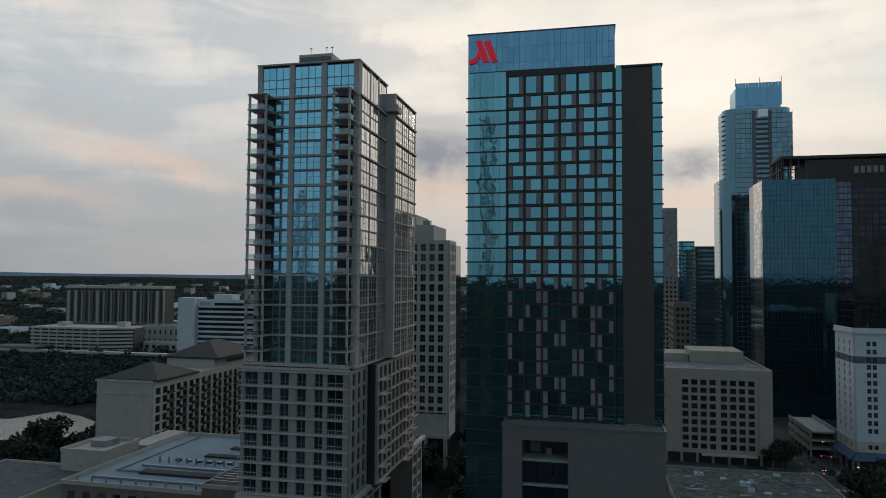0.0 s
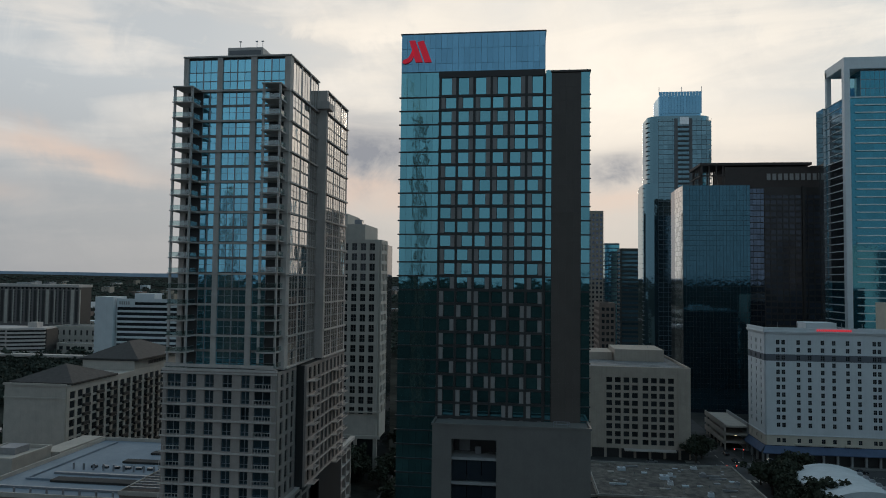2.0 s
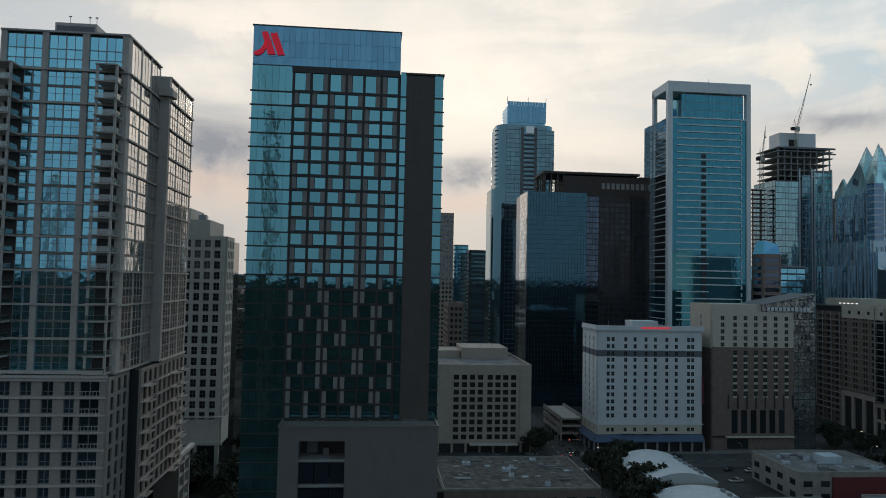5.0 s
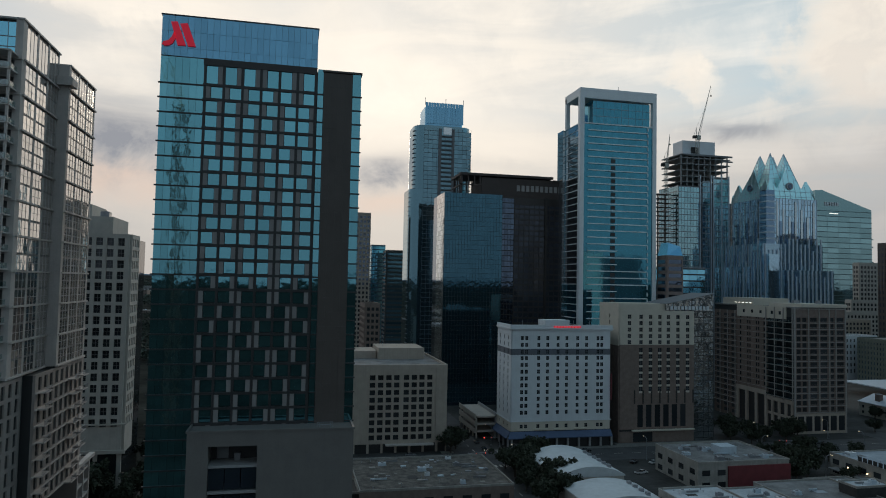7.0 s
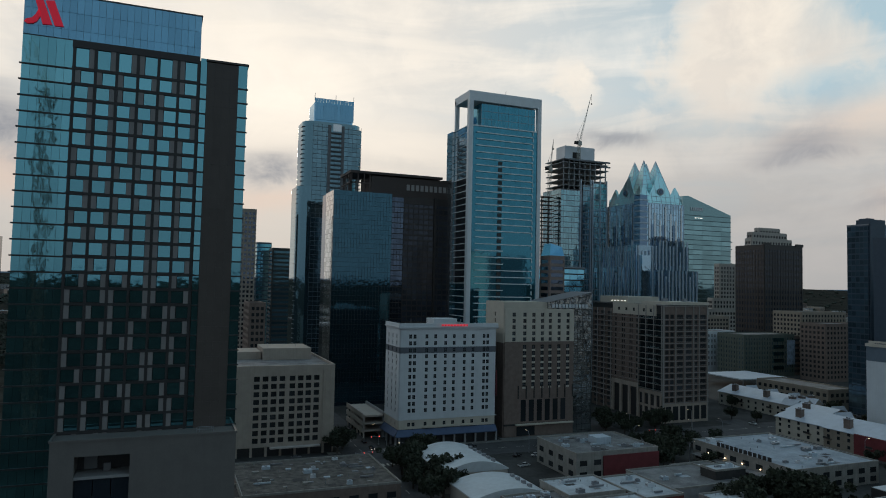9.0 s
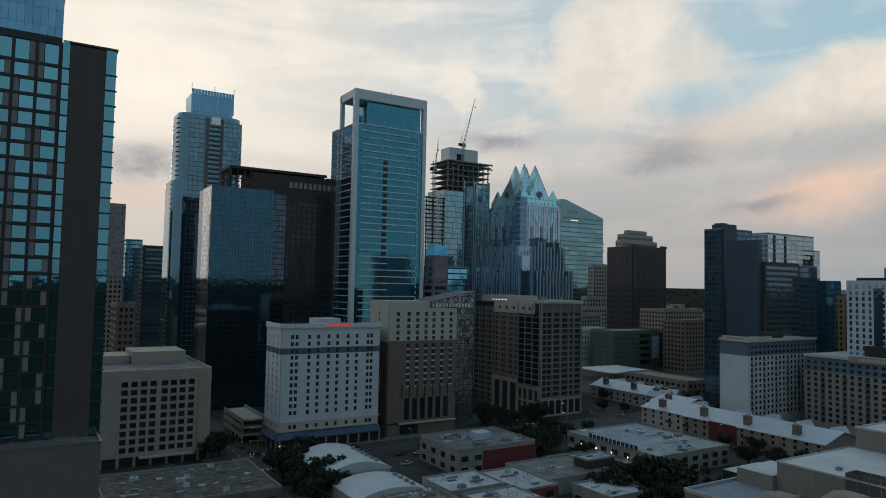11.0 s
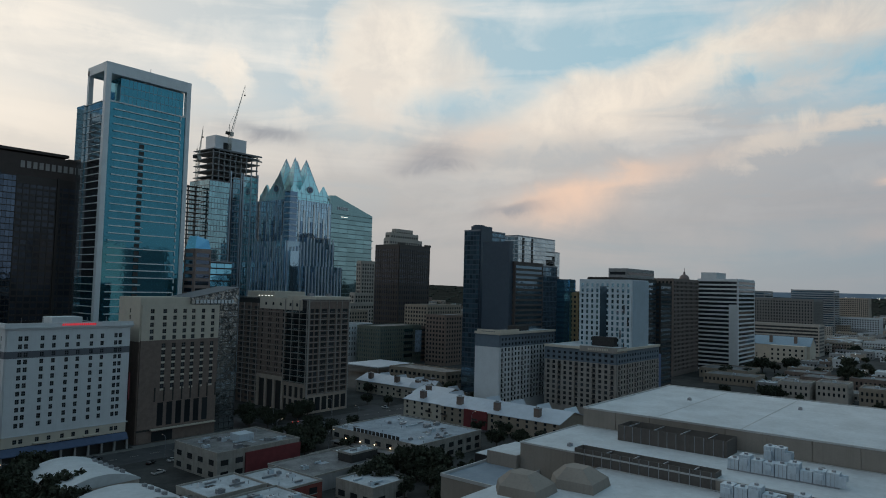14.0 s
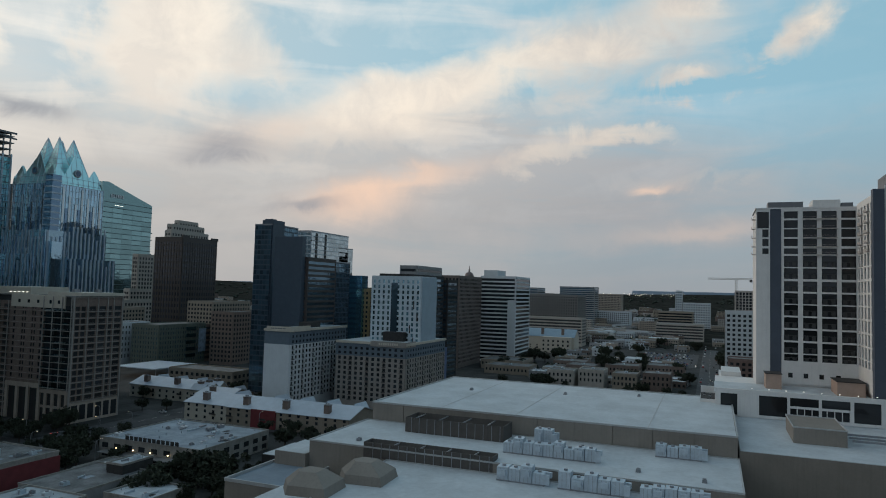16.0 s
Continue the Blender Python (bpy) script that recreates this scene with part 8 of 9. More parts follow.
def gabled_row(x0, x1, y0, y1, eave, ridge, wall, label, roof=None, dormers=True, cuts=()):
    """A terrace of town houses along y with one long ridge, dormers, chimneys and windows to the street."""
    b = thing("terrace_house", (x0 + x1) / 2, (y0 + y1) / 2, label, "building")
    xm = (x0 + x1) / 2
    core(x0, x1, y0, y1, 0, eave, wall, b)
    bm = bmesh.new()
    q = [(x0 - 0.7, eave), (xm, ridge), (x1 + 0.7, eave), (x1 + 0.7, eave - 0.3), (xm, ridge - 0.35), (x0 - 0.7, eave - 0.3)]
    a = [bm.verts.new((x, y0 - 0.6, z)) for x, z in q]
    c = [bm.verts.new((x, y1 + 0.6, z)) for x, z in q]
    for i in range(6):
        bm.faces.new((a[i], c[i], c[(i + 1) % 6], a[(i + 1) % 6]))
    for v in (a, c):
        bm.faces.new((v[0], v[1], v[4], v[5]))
        bm.faces.new((v[1], v[2], v[3], v[4]))
    bmesh.ops.recalc_face_normals(bm, faces=bm.faces)
    part("pitched_roof", bm, roof or ROOF_TIN, b)
    for yy in (y0 + 0.02, y1 - 0.02):
        bm = bmesh.new()
        t = 0.25 if yy < (y0 + y1) / 2 else -0.25
        tri = [(x0, eave), (x1, eave), (xm, ridge - 0.35)]
        a = [bm.verts.new((x, yy, z)) for x, z in tri]
        c = [bm.verts.new((x, yy + t, z)) for x, z in tri]
        bm.faces.new(a)
        bm.faces.new(list(reversed(c)))
        for i in range(3):
            bm.faces.new((a[i], c[i], c[(i + 1) % 3], a[(i + 1) % 3]))
        bmesh.ops.recalc_face_normals(bm, faces=bm.faces)
        part("gable_wall", bm, wall, b)
    f = south(x0, y0)
    n = max(2, int((y1 - y0) / (5 if x0 < 600 else 8)))
    for i in range(n):
        u = (i + 0.5) * (y1 - y0) / n
        for z in (1.4, 4.6, 7.2)[: 3 if eave > 8 else 2]:
            pane(f, u - 0.7, u + 0.7, z, z + 1.5, 0.06, GLASS_DARK, b)
        if i % 4 == 1:
            bal = part("balcony", boxes((x0 - 1.4, x0, y0 + u - 1.8, y0 + u + 1.8, 4.0, 4.2)), BROWN_BRICK, b)
            part("railing", boxes((x0 - 1.4, x0 - 1.3, y0 + u - 1.8, y0 + u + 1.8, 4.2, 5.1)), ROOF_DARK, bal)
    fe = east(x0, y0)
    for u in (2.5, (x1 - x0) - 4):
        pane(fe, u, u + 1.3, 2.0, 3.6, 0.3, GLASS_DARK, b)
        pane(fe, u, u + 1.3, 5.2, 6.8, 0.3, GLASS_DARK, b)
    k = max(1, int((y1 - y0) / 22))
    for i in range(k):
        y = y0 + (i + 0.6) * (y1 - y0) / k
        ch = part("chimney", boxes((x0 + 3.0, x0 + 5.4, y - 1.6, y + 1.6, eave, ridge + 1.0)), BROWN_BRICK, b)
        part("chimney_cap", boxes((x0 + 2.8, x0 + 5.6, y - 1.8, y + 1.8, ridge + 1.0, ridge + 1.25), (x0 + 3.8, x0 + 4.4, y - 0.8, y - 0.3, ridge + 1.25, ridge + 1.9), (x0 + 3.8, x0 + 4.4, y + 0.4, y + 0.9, ridge + 1.25, ridge + 1.9)), STEEL, ch)
    if dormers:
        for i in range(max(1, int((y1 - y0) / 16))):
            y = y0 + 6 + i * 16
            bm = bmesh.new()
            w = 2.6
            pts = [(xm + 1.0, y - w, eave + 0.6), (xm + 1.0, y + w, eave + 0.6), (xm + 1.0, y, ridge + 0.6), (x1 - 1, y - w, eave + 0.2), (x1 - 1, y + w, eave + 0.2), (x1 - 1, y, ridge + 0.4)]
            v = [bm.verts.new(p) for p in pts]
            for fc in ((0, 1, 2), (3, 5, 4), (0, 2, 5, 3), (1, 4, 5, 2), (0, 3, 4, 1)):
                bm.faces.new([v[i] for i in fc])
            bmesh.ops.recalc_face_normals(bm, faces=bm.faces)
            part("dormer", bm, roof or ROOF_TIN, b)
    return b


ROOF_TIN = material("roof_tin", (0.5, 0.55, 0.61), 0.5, metal=0.15, grain=0.07, scale=0.25, dirt=0.12)
STUCCO_TAN = material("stucco_tan", (0.3, 0.255, 0.205), 0.9, grain=0.1, scale=0.3, dirt=0.15)

fl = flat_shop(146, 184, 222.5, 252, 10.2, SHOP_STONE, ROOF_GREY, "two-storey stone building with a cluttered grey flat roof", 9)
part("red_wall", boxes((158, 184.2, 221.9, 222.4, 0.5, 8.6)), RED_PAINT, fl, "dark red painted wall")
part("roof_box", boxes((163, 170, 234, 240, 9.8, 12.6)), UNIT_PALE, fl)
part("fire_stair", boxes(*[(184.3, 186.5, 223 + i * 1.5, 224.2 + i * 1.5, 1 + i * 1.6, 1.2 + i * 1.6) for i in range(5)]), STEEL, fl)
barrel_hall(92, 117, 222, 254, 7.4, 3.2, "shed under a broad white arched roof with vents")
barrel_hall(90, 116, 193, 213, 7.0, 2.4, "shed under a low white arched roof")
flat_shop(117, 138, 182, 200, 9.0, SHOP_STONE, ROOF_SHOP, "low stone building with a white flat roof", 3)
flat_shop(98, 117, 168, 191, 8.2, STUCCO_TAN, ROOF_GREY, "low stucco building with rooftop units", 7)
tk = flat_shop(120, 140, 160, 180, 8.4, SHOP_STONE, ROOF_SHOP, "low stucco building with a cluttered white roof", 5)
flat_shop(140.5, 156, 176, 200.5, 7.8, material("maroon_stucco", (0.2, 0.05, 0.04), 0.8, grain=0.12), ROOF_SHOP, "maroon stucco bar with a white roof", 3)
flat_shop(160, 191, 186, 211, 6.0, GREY_CONCRETE, ROOF_GREY, "grey roof deck with railings", 1, windows=False)
flat_shop(183, 197, 190.5, 198, 9.2, ROOF_DARK, ROOF_SHOP, "dark flat-roofed bar building", 1, windows=False)
flat_shop(186, 205, 206, 218, 4.2, SHOP_STONE, ROOF_GREY, "small pavilion with a flat grey roof", 1)
flat_shop(164, 181, 160, 178, 6.4, SHOP_STONE, ROOF_SHOP, "low building with a bright white roof", 2)
big = flat_shop(214, 258, 184, 236, 8.4, SHOP_STONE, ROOF_PALE, "broad stone hall with a grey gravel roof and rooftop sign", 14)
bars(south(213.8, 192), 2, 30, 8.8, 10.4, 12, 0.3, ROOF_DARK, big, "roof_sign", gap=0.25)
part("front_awning", boxes((209, 213.8, 186, 232, 3.4, 3.7)), ROOF_GREY, big)
part("wall_lamp", boxes(*[(213.3, 213.6, 190 + i * 9.0, 190.4 + i * 9.0, 4.6, 5.0) for i in range(5)]), LAMP_WARM, big)
rb = flat_shop(24, 76, 222, 262, 6.0, BROWN_BRICK, material("roof_rubble", (0.1, 0.09, 0.08), 0.95, grain=0.6, scale=0.4), "low brick building with a patched dark roof", 8)
for i in range(26):
    x, y = random.uniform(28, 72), random.uniform(226, 258)
    part("roof_debris", boxes((x, x + random.uniform(0.6, 2.4), y, y + random.uniform(0.5, 1.8), 5.65, 5.65 + random.uniform(0.1, 0.5))), random.choice((UNIT_PALE, STEEL, SHOP_STONE)), rb)
flat_shop(14, 24, 224, 240, 5.0, ROOF_DARK, ROOF_DARK, "small dark shed with flat roof", 0, windows=False)

gr = gabled_row(293, 322, 163, 236, 9.0, 13.2, STUCCO_TAN, "long tan terrace of town houses with pale metal roofs")
gabled_row(293.5, 321.5, 236.5, 264, 9.2, 13.2, CREAM_STUCCO, "cream terrace houses with pale metal roofs")
part("red_bay", boxes((292.2, 293, 205, 220, 0, 9.2)), RED_PAINT, gr, "red painted bay")
gabled_row(334, 356, 296, 345, 8.0, 12.2, CREAM_STUCCO, "cream town houses with a pale pitched roof")
gabled_row(326, 350, 262, 286, 7.0, 10.5, STUCCO_TAN, "tan houses with pale gabled roofs")
for k in range(3):
    gabled_row(334 + k * 7.5, 340.5 + k * 7.5, 287, 296, 8.0, 11.4, CREAM_STUCCO, "narrow cream gabled house", dormers=False)
block("brick_office", 381, 404, 303, 358, 12.5, STUCCO_TAN, GLASS_DARK, "tan three-storey brick office with square windows", floor=4.0, bay=4.5, fill=0.6, limit=60)
cv = thing("market_canopy", 415, 400, "broad pale flat canopy on steel posts", "building")
part("canopy", boxes((395, 440, 385, 425, 7.5, 8.2)), ROOF_TIN, cv)
for x in (397, 410, 424, 438):
    part("post", boxes((x, x + 0.5, 386, 386.5, 0, 7.5)), STEEL, cv)
block("parking_garage", 444, 483, 480, 500, 36, WHITE_STUCCO, DARK_PANEL, "white garage tower with close upright slots", style="strips", floor=5, bay=3.6, fill=0.4, limit=60)
block("office_block", 481, 516, 520, 540, 47, STUCCO_TAN, GLASS_DARK, "tan stone office block with paired dark windows", floor=4, bay=4, limit=40)
block("parking_garage", 512, 575, 442, 470, 34, BROWN_BRICK, DARK_PANEL, "brown brick garage with open decks", style="bands", floor=4.5, limit=20)
pg = block("parking_garage", 454, 511, 440, 470, 35.5, material("green_screen", (0.1, 0.12, 0.1), 0.7, grain=0.2), GLASS_NIGHT, "garage behind green-grey mesh screens", style="strips", floor=4, bay=3, fill=0.35, limit=60)
part("mural_panel", boxes((502, 511, 438.9, 439.4, 10, 31)), material("mural_blue", (0.3, 0.38, 0.48), 0.7, grain=0.35, scale=0.4), pg)
parts_each("ramp_window", boxes(*[(486, 498, 438.9, 439.3, 6 + i * 6, 9 + i * 6) for i in range(5)]), GLASS_TEAL, pg)
block("office_block", 520, 575, 440, 470, 55, STUCCO_TAN, GLASS_DARK, "distant tan office block with square windows", floor=4, bay=4, limit=60)
block("office_block", 500, 540, 400, 424, 47, BROWN_BRICK, GLASS_DARK, "distant brown brick office block", floor=4, bay=4, limit=40)

# the town hall like building with a blue roof, and its square
ch = gabled_row(835, 865, 157, 258, 19, 28, CREAM_STUCCO, "long cream building with a pale blue roof and gables", roof=material("roof_azure", (0.24, 0.34, 0.42), 0.7, grain=0.08), dormers=False)
part("bell_gable", boxes((833, 843, 266, 279, 0, 30), (836, 840, 270, 275, 30, 37)), CREAM_STUCCO, ch)
part("cross_gable", boxes((825, 835, 160, 196, 0, 19)), CREAM_STUCCO, ch)
for i in range(6):
    for z in (3, 8, 13):
        pane(south(825, 160), 2 + i * 6, 4.0 + i * 6, z, z + 2.4, 0.06, GLASS_DARK, ch)
block("parking_garage", 945, 978, 168, 251, 38, CREAM_STONE, DARK_PANEL, "cream garage with open decks", style="bands", floor=4.2, limit=30)
block("parking_garage", 1150, 1200, 14, 86, 28, CREAM_STONE, DARK_PANEL, "pale garage with open decks behind the car park", style="bands", floor=4.5, limit=20)
block("civic_building", 1350, 1400, 35, 97, 43, STUCCO_TAN, GLASS_DARK, "tan civic building with a rounded top", style="bands", floor=5, limit=20)
block("office_block", 1500, 1540, 5, 58, 59, WHITE_STUCCO, GLASS_NIGHT, "white office block with a dark glass front", floor=5, bay=5, limit=30)
block("office_block", 1500, 1520, 60, 73, 84, WHITE_STUCCO, GLASS_NIGHT, "white tower with a stone cube on top", floor=5, bay=5, limit=20)
block("office_block", 1450, 1490, 160, 245, 37, WHITE_STUCCO, GLASS_DARK, "white office block with small windows", floor=4, bay=4, limit=40)
block("apartment_block", 520, 545, -40, -8, 63, WHITE_STUCCO, GLASS_DARK, "grey and white apartment block with square windows", floor=3.3, bay=3.4, limit=60)
block("apartment_block", 470, 490, -34, -9, 34, material("brick_rose", (0.22, 0.15, 0.13), 0.85), GLASS_DARK, "rose brick apartment block", floor=3.3, bay=3.4, limit=40)
block("office_tower", 898, 930, -55, -25, 81, PALE_CONCRETE, GLASS_DARK, "unfinished concrete frame tower", floor=3.6, bay=3.6, fill=0.75, high=0.8, limit=60)
tc = thing("tower_crane", 903, -26, "pale hammerhead tower crane beside a concrete frame", "crane")
lattice_mast("mast", 903, -26, 0, 95, 2.4, tc, CRANE_PALE)
bm = bmesh.new()
for dz in (0, 1.6):
    rod(bm, (903, -44, 95 + dz), (903, 6, 95 + dz), 0.25, 4)
for i in range(20):
    rod(bm, (903, -44 + i * 2.5, 95 + (i % 2) * 1.6), (903, -41.5 + i * 2.5, 96.6 - (i % 2) * 1.6), 0.15, 4)
part("jib", bm, CRANE_PALE, tc)
part("counterweight", boxes((902, 904, -44, -41, 92, 95)), ROOF_DARK, tc)

# stone houses along the street beyond the hall
for i, (x0, x1, y0, y1, z) in enumerate(((528, 548, 100, 120, 13), (534, 556, 78, 97, 14), (540, 566, 54, 72, 12), (546, 570, 30, 50, 13), (600, 630, 95, 120, 10), (612, 640, 60, 88, 11), (640, 668, 110, 140, 9), (650, 680, 24, 56, 9), (585, 615, 150, 190, 7), (620, 660, 165, 205, 8))):
    s = block("brick_house", x0, x1, y0, y1, z, random.choice((STUCCO_TAN, BROWN_BRICK, CREAM_STONE)), GLASS_DARK, "old stone commercial house with arched windows", floor=4.2, bay=3.2, fill=0.42, limit=16, group="old houses along the street")
    rooftop_unit((x0 + x1) / 2, (y0 + y1) / 2, z, 3, 2.2, 1.3, UNIT_PALE, "pale rooftop unit on an old house")

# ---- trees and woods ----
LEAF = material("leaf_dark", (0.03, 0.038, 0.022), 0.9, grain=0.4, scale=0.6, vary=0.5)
# paler, greyer leaves for the woods: distance haze put into the colour
LEAF_HAZED = material("leaf_hazed", (0.05, 0.06, 0.05), 1.0, grain=0.4, scale=0.05, vary=0.5, spec=0.1)
BARK = material("bark", (0.07, 0.055, 0.045), 0.95, grain=0.3, scale=3.0)


def oak(height, spread, seed):
    """A live oak: a forked trunk and a low broad crown of leaf sprays with gaps."""
    rng = random.Random(seed)
    b = thing("tree", 0, 0, "dark broad-crowned street oak", "tree", "street trees")
    bm = bmesh.new()
    h0 = height * 0.3
    def limb(a, c, r0, r1):
        q = (c - a).to_track_quat("Z", "Y")
        ra = [q @ Vector((math.cos(k * math.tau / 6), math.sin(k * math.tau / 6), 0)) for k in range(6)]
        va, vb = [bm.verts.new(a + v * r0) for v in ra], [bm.verts.new(c + v * r1) for v in ra]
        for k in range(6):
            bm.faces.new((va[k], va[(k + 1) % 6], vb[(k + 1) % 6], vb[k]))
    limb(Vector((0, 0, 0)), Vector((0.1, 0, h0)), height * 0.045, height * 0.035)
    tips = []
    for k in range(6):
        a = math.tau * k / 6 + rng.uniform(-0.3, 0.3)
        p = Vector((math.cos(a) * spread * 0.28, math.sin(a) * spread * 0.28, height * rng.uniform(0.5, 0.72)))
        limb(Vector((0.1, 0, h0 * 0.95)), p, height * 0.022, height * 0.009)
        tips.append(p)
    part("trunk", bm, BARK, b)
    verts, faces = [], []
    clumps = [Vector((rng.gauss(0, spread * 0.2), rng.gauss(0, spread * 0.2), height * rng.uniform(0.45, 0.9))) for _ in range(16)] + tips
    for c in clumps:
        r = spread * rng.uniform(0.11, 0.2)
        for _ in range(64):
            d = Vector((rng.gauss(0, 1), rng.gauss(0, 1), rng.gauss(0, 0.7))).normalized() * r * rng.uniform(0.5, 1.08)
            p = c + d
            u = Vector((rng.gauss(0, 1), rng.gauss(0, 1), rng.gauss(0, 0.6))).normalized()
            v = u.cross(Vector((rng.gauss(0, 1), rng.gauss(0, 1), rng.gauss(0, 1)))).normalized()
            s = rng.uniform(0.28, 0.6) * spread / 9
            i = len(verts)
            verts += [tuple(p - u * s), tuple(p + v * s * 0.7), tuple(p + u * s), tuple(p - v * s * 0.7 + Vector((0, 0, 0.2 * s)))]
            faces += [(i, i + 1, i + 2), (i, i + 2, i + 3)]
    me = bpy.data.meshes.new("crown")
    me.from_pydata(verts, [], faces)
    me.materials.append(LEAF)
    under(new("crown", me), b)
    return b


OAKS = [oak(9, 10, 1), oak(8, 9, 2), oak(10.5, 12, 3), oak(7, 8, 4)]
PLANTED = [False] * len(OAKS)


def plant(x, y, scale=1.0, z=0.0):
    if in_lake(x - 4, y):
        return
    k = random.randrange(len(OAKS))
    m = pose(x, y, z, 0, 0, random.uniform(0, 360)) @ Matrix.Scale(scale * random.uniform(0.85, 1.15), 4)
    if PLANTED[k]:
        t = copy_thing(OAKS[k], m)
        t.matrix_basis = m
    else:
        OAKS[k].matrix_basis = m
        PLANTED[k] = True


for x, y in ((70, 289), (74, 296), (97, 262), (93, 256), (86, 250), (95, 246), (88, 240), (99, 240), (84, 232), (92, 225), (86, 262), (101, 268), (90, 218), (96, 232), (89, 246), (94, 238), (99, 252), (91, 266), (84, 214), (98, 222), (102, 258), (96, 214)):
    plant(x, y, 0.95)
for x, y in ((242, 298), (247, 293), (213, 300), (209, 292), (222, 296), (205, 240), (200, 232), (210, 222), (206, 252), (228, 252), (236, 262), (246, 256), (190, 226), (196, 240), (226, 290), (232, 296), (238, 290), (216, 286), (250, 300), (203, 262), (212, 264), (222, 258)):
    plant(x, y, 0.9)
for i in range(20):
    plant(random.uniform(176, 214), random.uniform(140, 184), random.uniform(0.9, 1.2))
for x, y in ((284, 178), (286, 190), (284, 205), (262, 178), (268, 168), (286, 168), (330, 248), (338, 254), (356, 262), (372, 258), (362, 285), (330, 330), (300, 300), (308, 290)):
    plant(x, y, 0.85)
for i in range(14):
    plant(random.uniform(497, 527), random.uniform(16, 205), random.uniform(0.8, 1.15))
for y in range(262, 420, 13):
    plant(-31 + random.uniform(-3, 3), y, 1.0)
    plant(-47 + random.uniform(-3, 3), y + 6, 1.0)
for i in range(14):
    plant(random.uniform(-47, -20), random.uniform(185, 256), random.uniform(0.8, 1.1))
for i in range(16):
    plant(random.uniform(-84, -44), random.uniform(236, 255), random.uniform(0.95, 1.25))
for i in range(14):
    plant(random.uniform(570, 720), random.choice((random.uniform(120, 215), random.uniform(14, 30), random.uniform(100, 160))), random.uniform(0.9, 1.4))
for i in range(16):
    plant(random.uniform(700, 1100), random.choice((random.uniform(14, 24), random.uniform(60, 170), random.uniform(-40, -10))), random.uniform(1.0, 1.5))
for i in range(20):
    plant(random.uniform(560, 900), random.choice((random.uniform(108, 116), random.uniform(60, 66), random.uniform(84, 100), random.uniform(-16, -9), random.uniform(150, 200))), random.uniform(1.0, 1.5))
for i in range(14):
    plant(random.uniform(-250, -190), random.uniform(205, 330), random.uniform(0.9, 1.4))
for i in range(12):
    plant(random.uniform(-262, -200), random.uniform(190, 260), random.uniform(0.8, 1.2))


def woods():
    """Closed woods beyond the town: many small leafy clumps, broken into ragged crowns."""
    rng = np.random.default_rng(5)
    base_v = np.array([(0, 0, 1), (1, 0, 0.2), (0.3, 0.95, 0.25), (-0.8, 0.6, 0.15), (-0.8, -0.6, 0.2), (0.3, -0.95, 0.1), (0, 0, -0.5)])
    base_f = [(0, 1, 2), (0, 2, 3), (0, 3, 4), (0, 4, 5), (0, 5, 1), (6, 2, 1), (6, 3, 2), (6, 4, 3), (6, 5, 4), (6, 1, 5)]
    verts, faces = [], []
    def leafy(x, y, r, n):
        """A crown of loose leaf sprays on a dome."""
        z0 = relief(x, y)
        d = rng.normal(0, 1, (n, 3))
        d[:, 2] = np.abs(d[:, 2]) * 0.8
        d /= np.linalg.norm(d, axis=1)[:, None]
        c = d * rng.uniform(0.55, 1.05, (n, 1)) * r * np.array([1, 1, 0.85]) + np.array([x, y, z0 + r * 0.35])
        u = rng.normal(0, 1, (n, 3))
        u /= np.linalg.norm(u, axis=1)[:, None]
        v = np.cross(u, rng.normal(0, 1, (n, 3)))
        v /= np.linalg.norm(v, axis=1)[:, None] + 1e-6
        s = rng.uniform(0.16, 0.34, (n, 1)) * r
        for p0, p1, p2, p3 in zip(c - u * s, c + v * s * 0.7, c + u * s, c - v * s * 0.7):
            i = len(verts)
            verts.extend((p0, p1, p2, p3))
            faces.extend(((i, i + 1, i + 2), (i, i + 2, i + 3)))

    def put(x, y, r):
        far = math.hypot(x, y)
        if in_lake(x - 3, y):
            return
        if far < 1700:
            leafy(x, y, r, 60 if far < 700 else 34)
            return
        z0 = relief(x, y) - r * 0.45
        for _ in range(4):
            s = r * rng.uniform(0.45, 0.8)
            o = np.array([x + rng.normal(0, r * 0.45), y + rng.normal(0, r * 0.45), z0 + r * rng.uniform(0.5, 1.1)])
            a = rng.uniform(0, 6.28)
            m = np.array([[math.cos(a), -math.sin(a), 0], [math.sin(a), math.cos(a), 0], [0, 0, 1]])
            i = len(verts)
            verts.extend((base_v * rng.uniform(0.7, 1.3, (7, 3)) * s) @ m.T + o)
            faces.extend([(f[0] + i, f[1] + i, f[2] + i) for f in base_f])
    # the near shore and the far bank of the lake
    for _ in range(900):
        x, y = rng.uniform(-560, -285), rng.uniform(335, 520)
        put(x, y, rng.uniform(3.5, 6.0))
    for _ in range(320):
        x, y = rng.uniform(-246, -192), rng.uniform(175, 335)
        put(x, y, rng.uniform(3.0, 5.0))
    # out to the hills
    for _ in range(9000):
        a = radians(rng.choice((rng.uniform(-62, 5), rng.uniform(-62, 105))))
        r = 640 + 3300 * rng.uniform() ** 1.3
        x, y = r * math.sin(a), r * math.cos(a)
        if x > -60 and r < 1500:
            continue
        if abs(y - 3) < 14:
            continue
        put(x, y, rng.uniform(4, 7) * (1 + r / 9000))
    for _ in range(520):
        a = radians(rng.uniform(72, 100))
        r = rng.uniform(950, 2400)
        x, y = r * math.sin(a), r * math.cos(a)
        if abs(y - 3) < 22:
            continue
        put(x, y, rng.uniform(3.5, 6))
    me = bpy.data.meshes.new("woods")
    me.from_pydata([tuple(v) for v in verts], [], faces)
    me.materials.append(LEAF_HAZED)
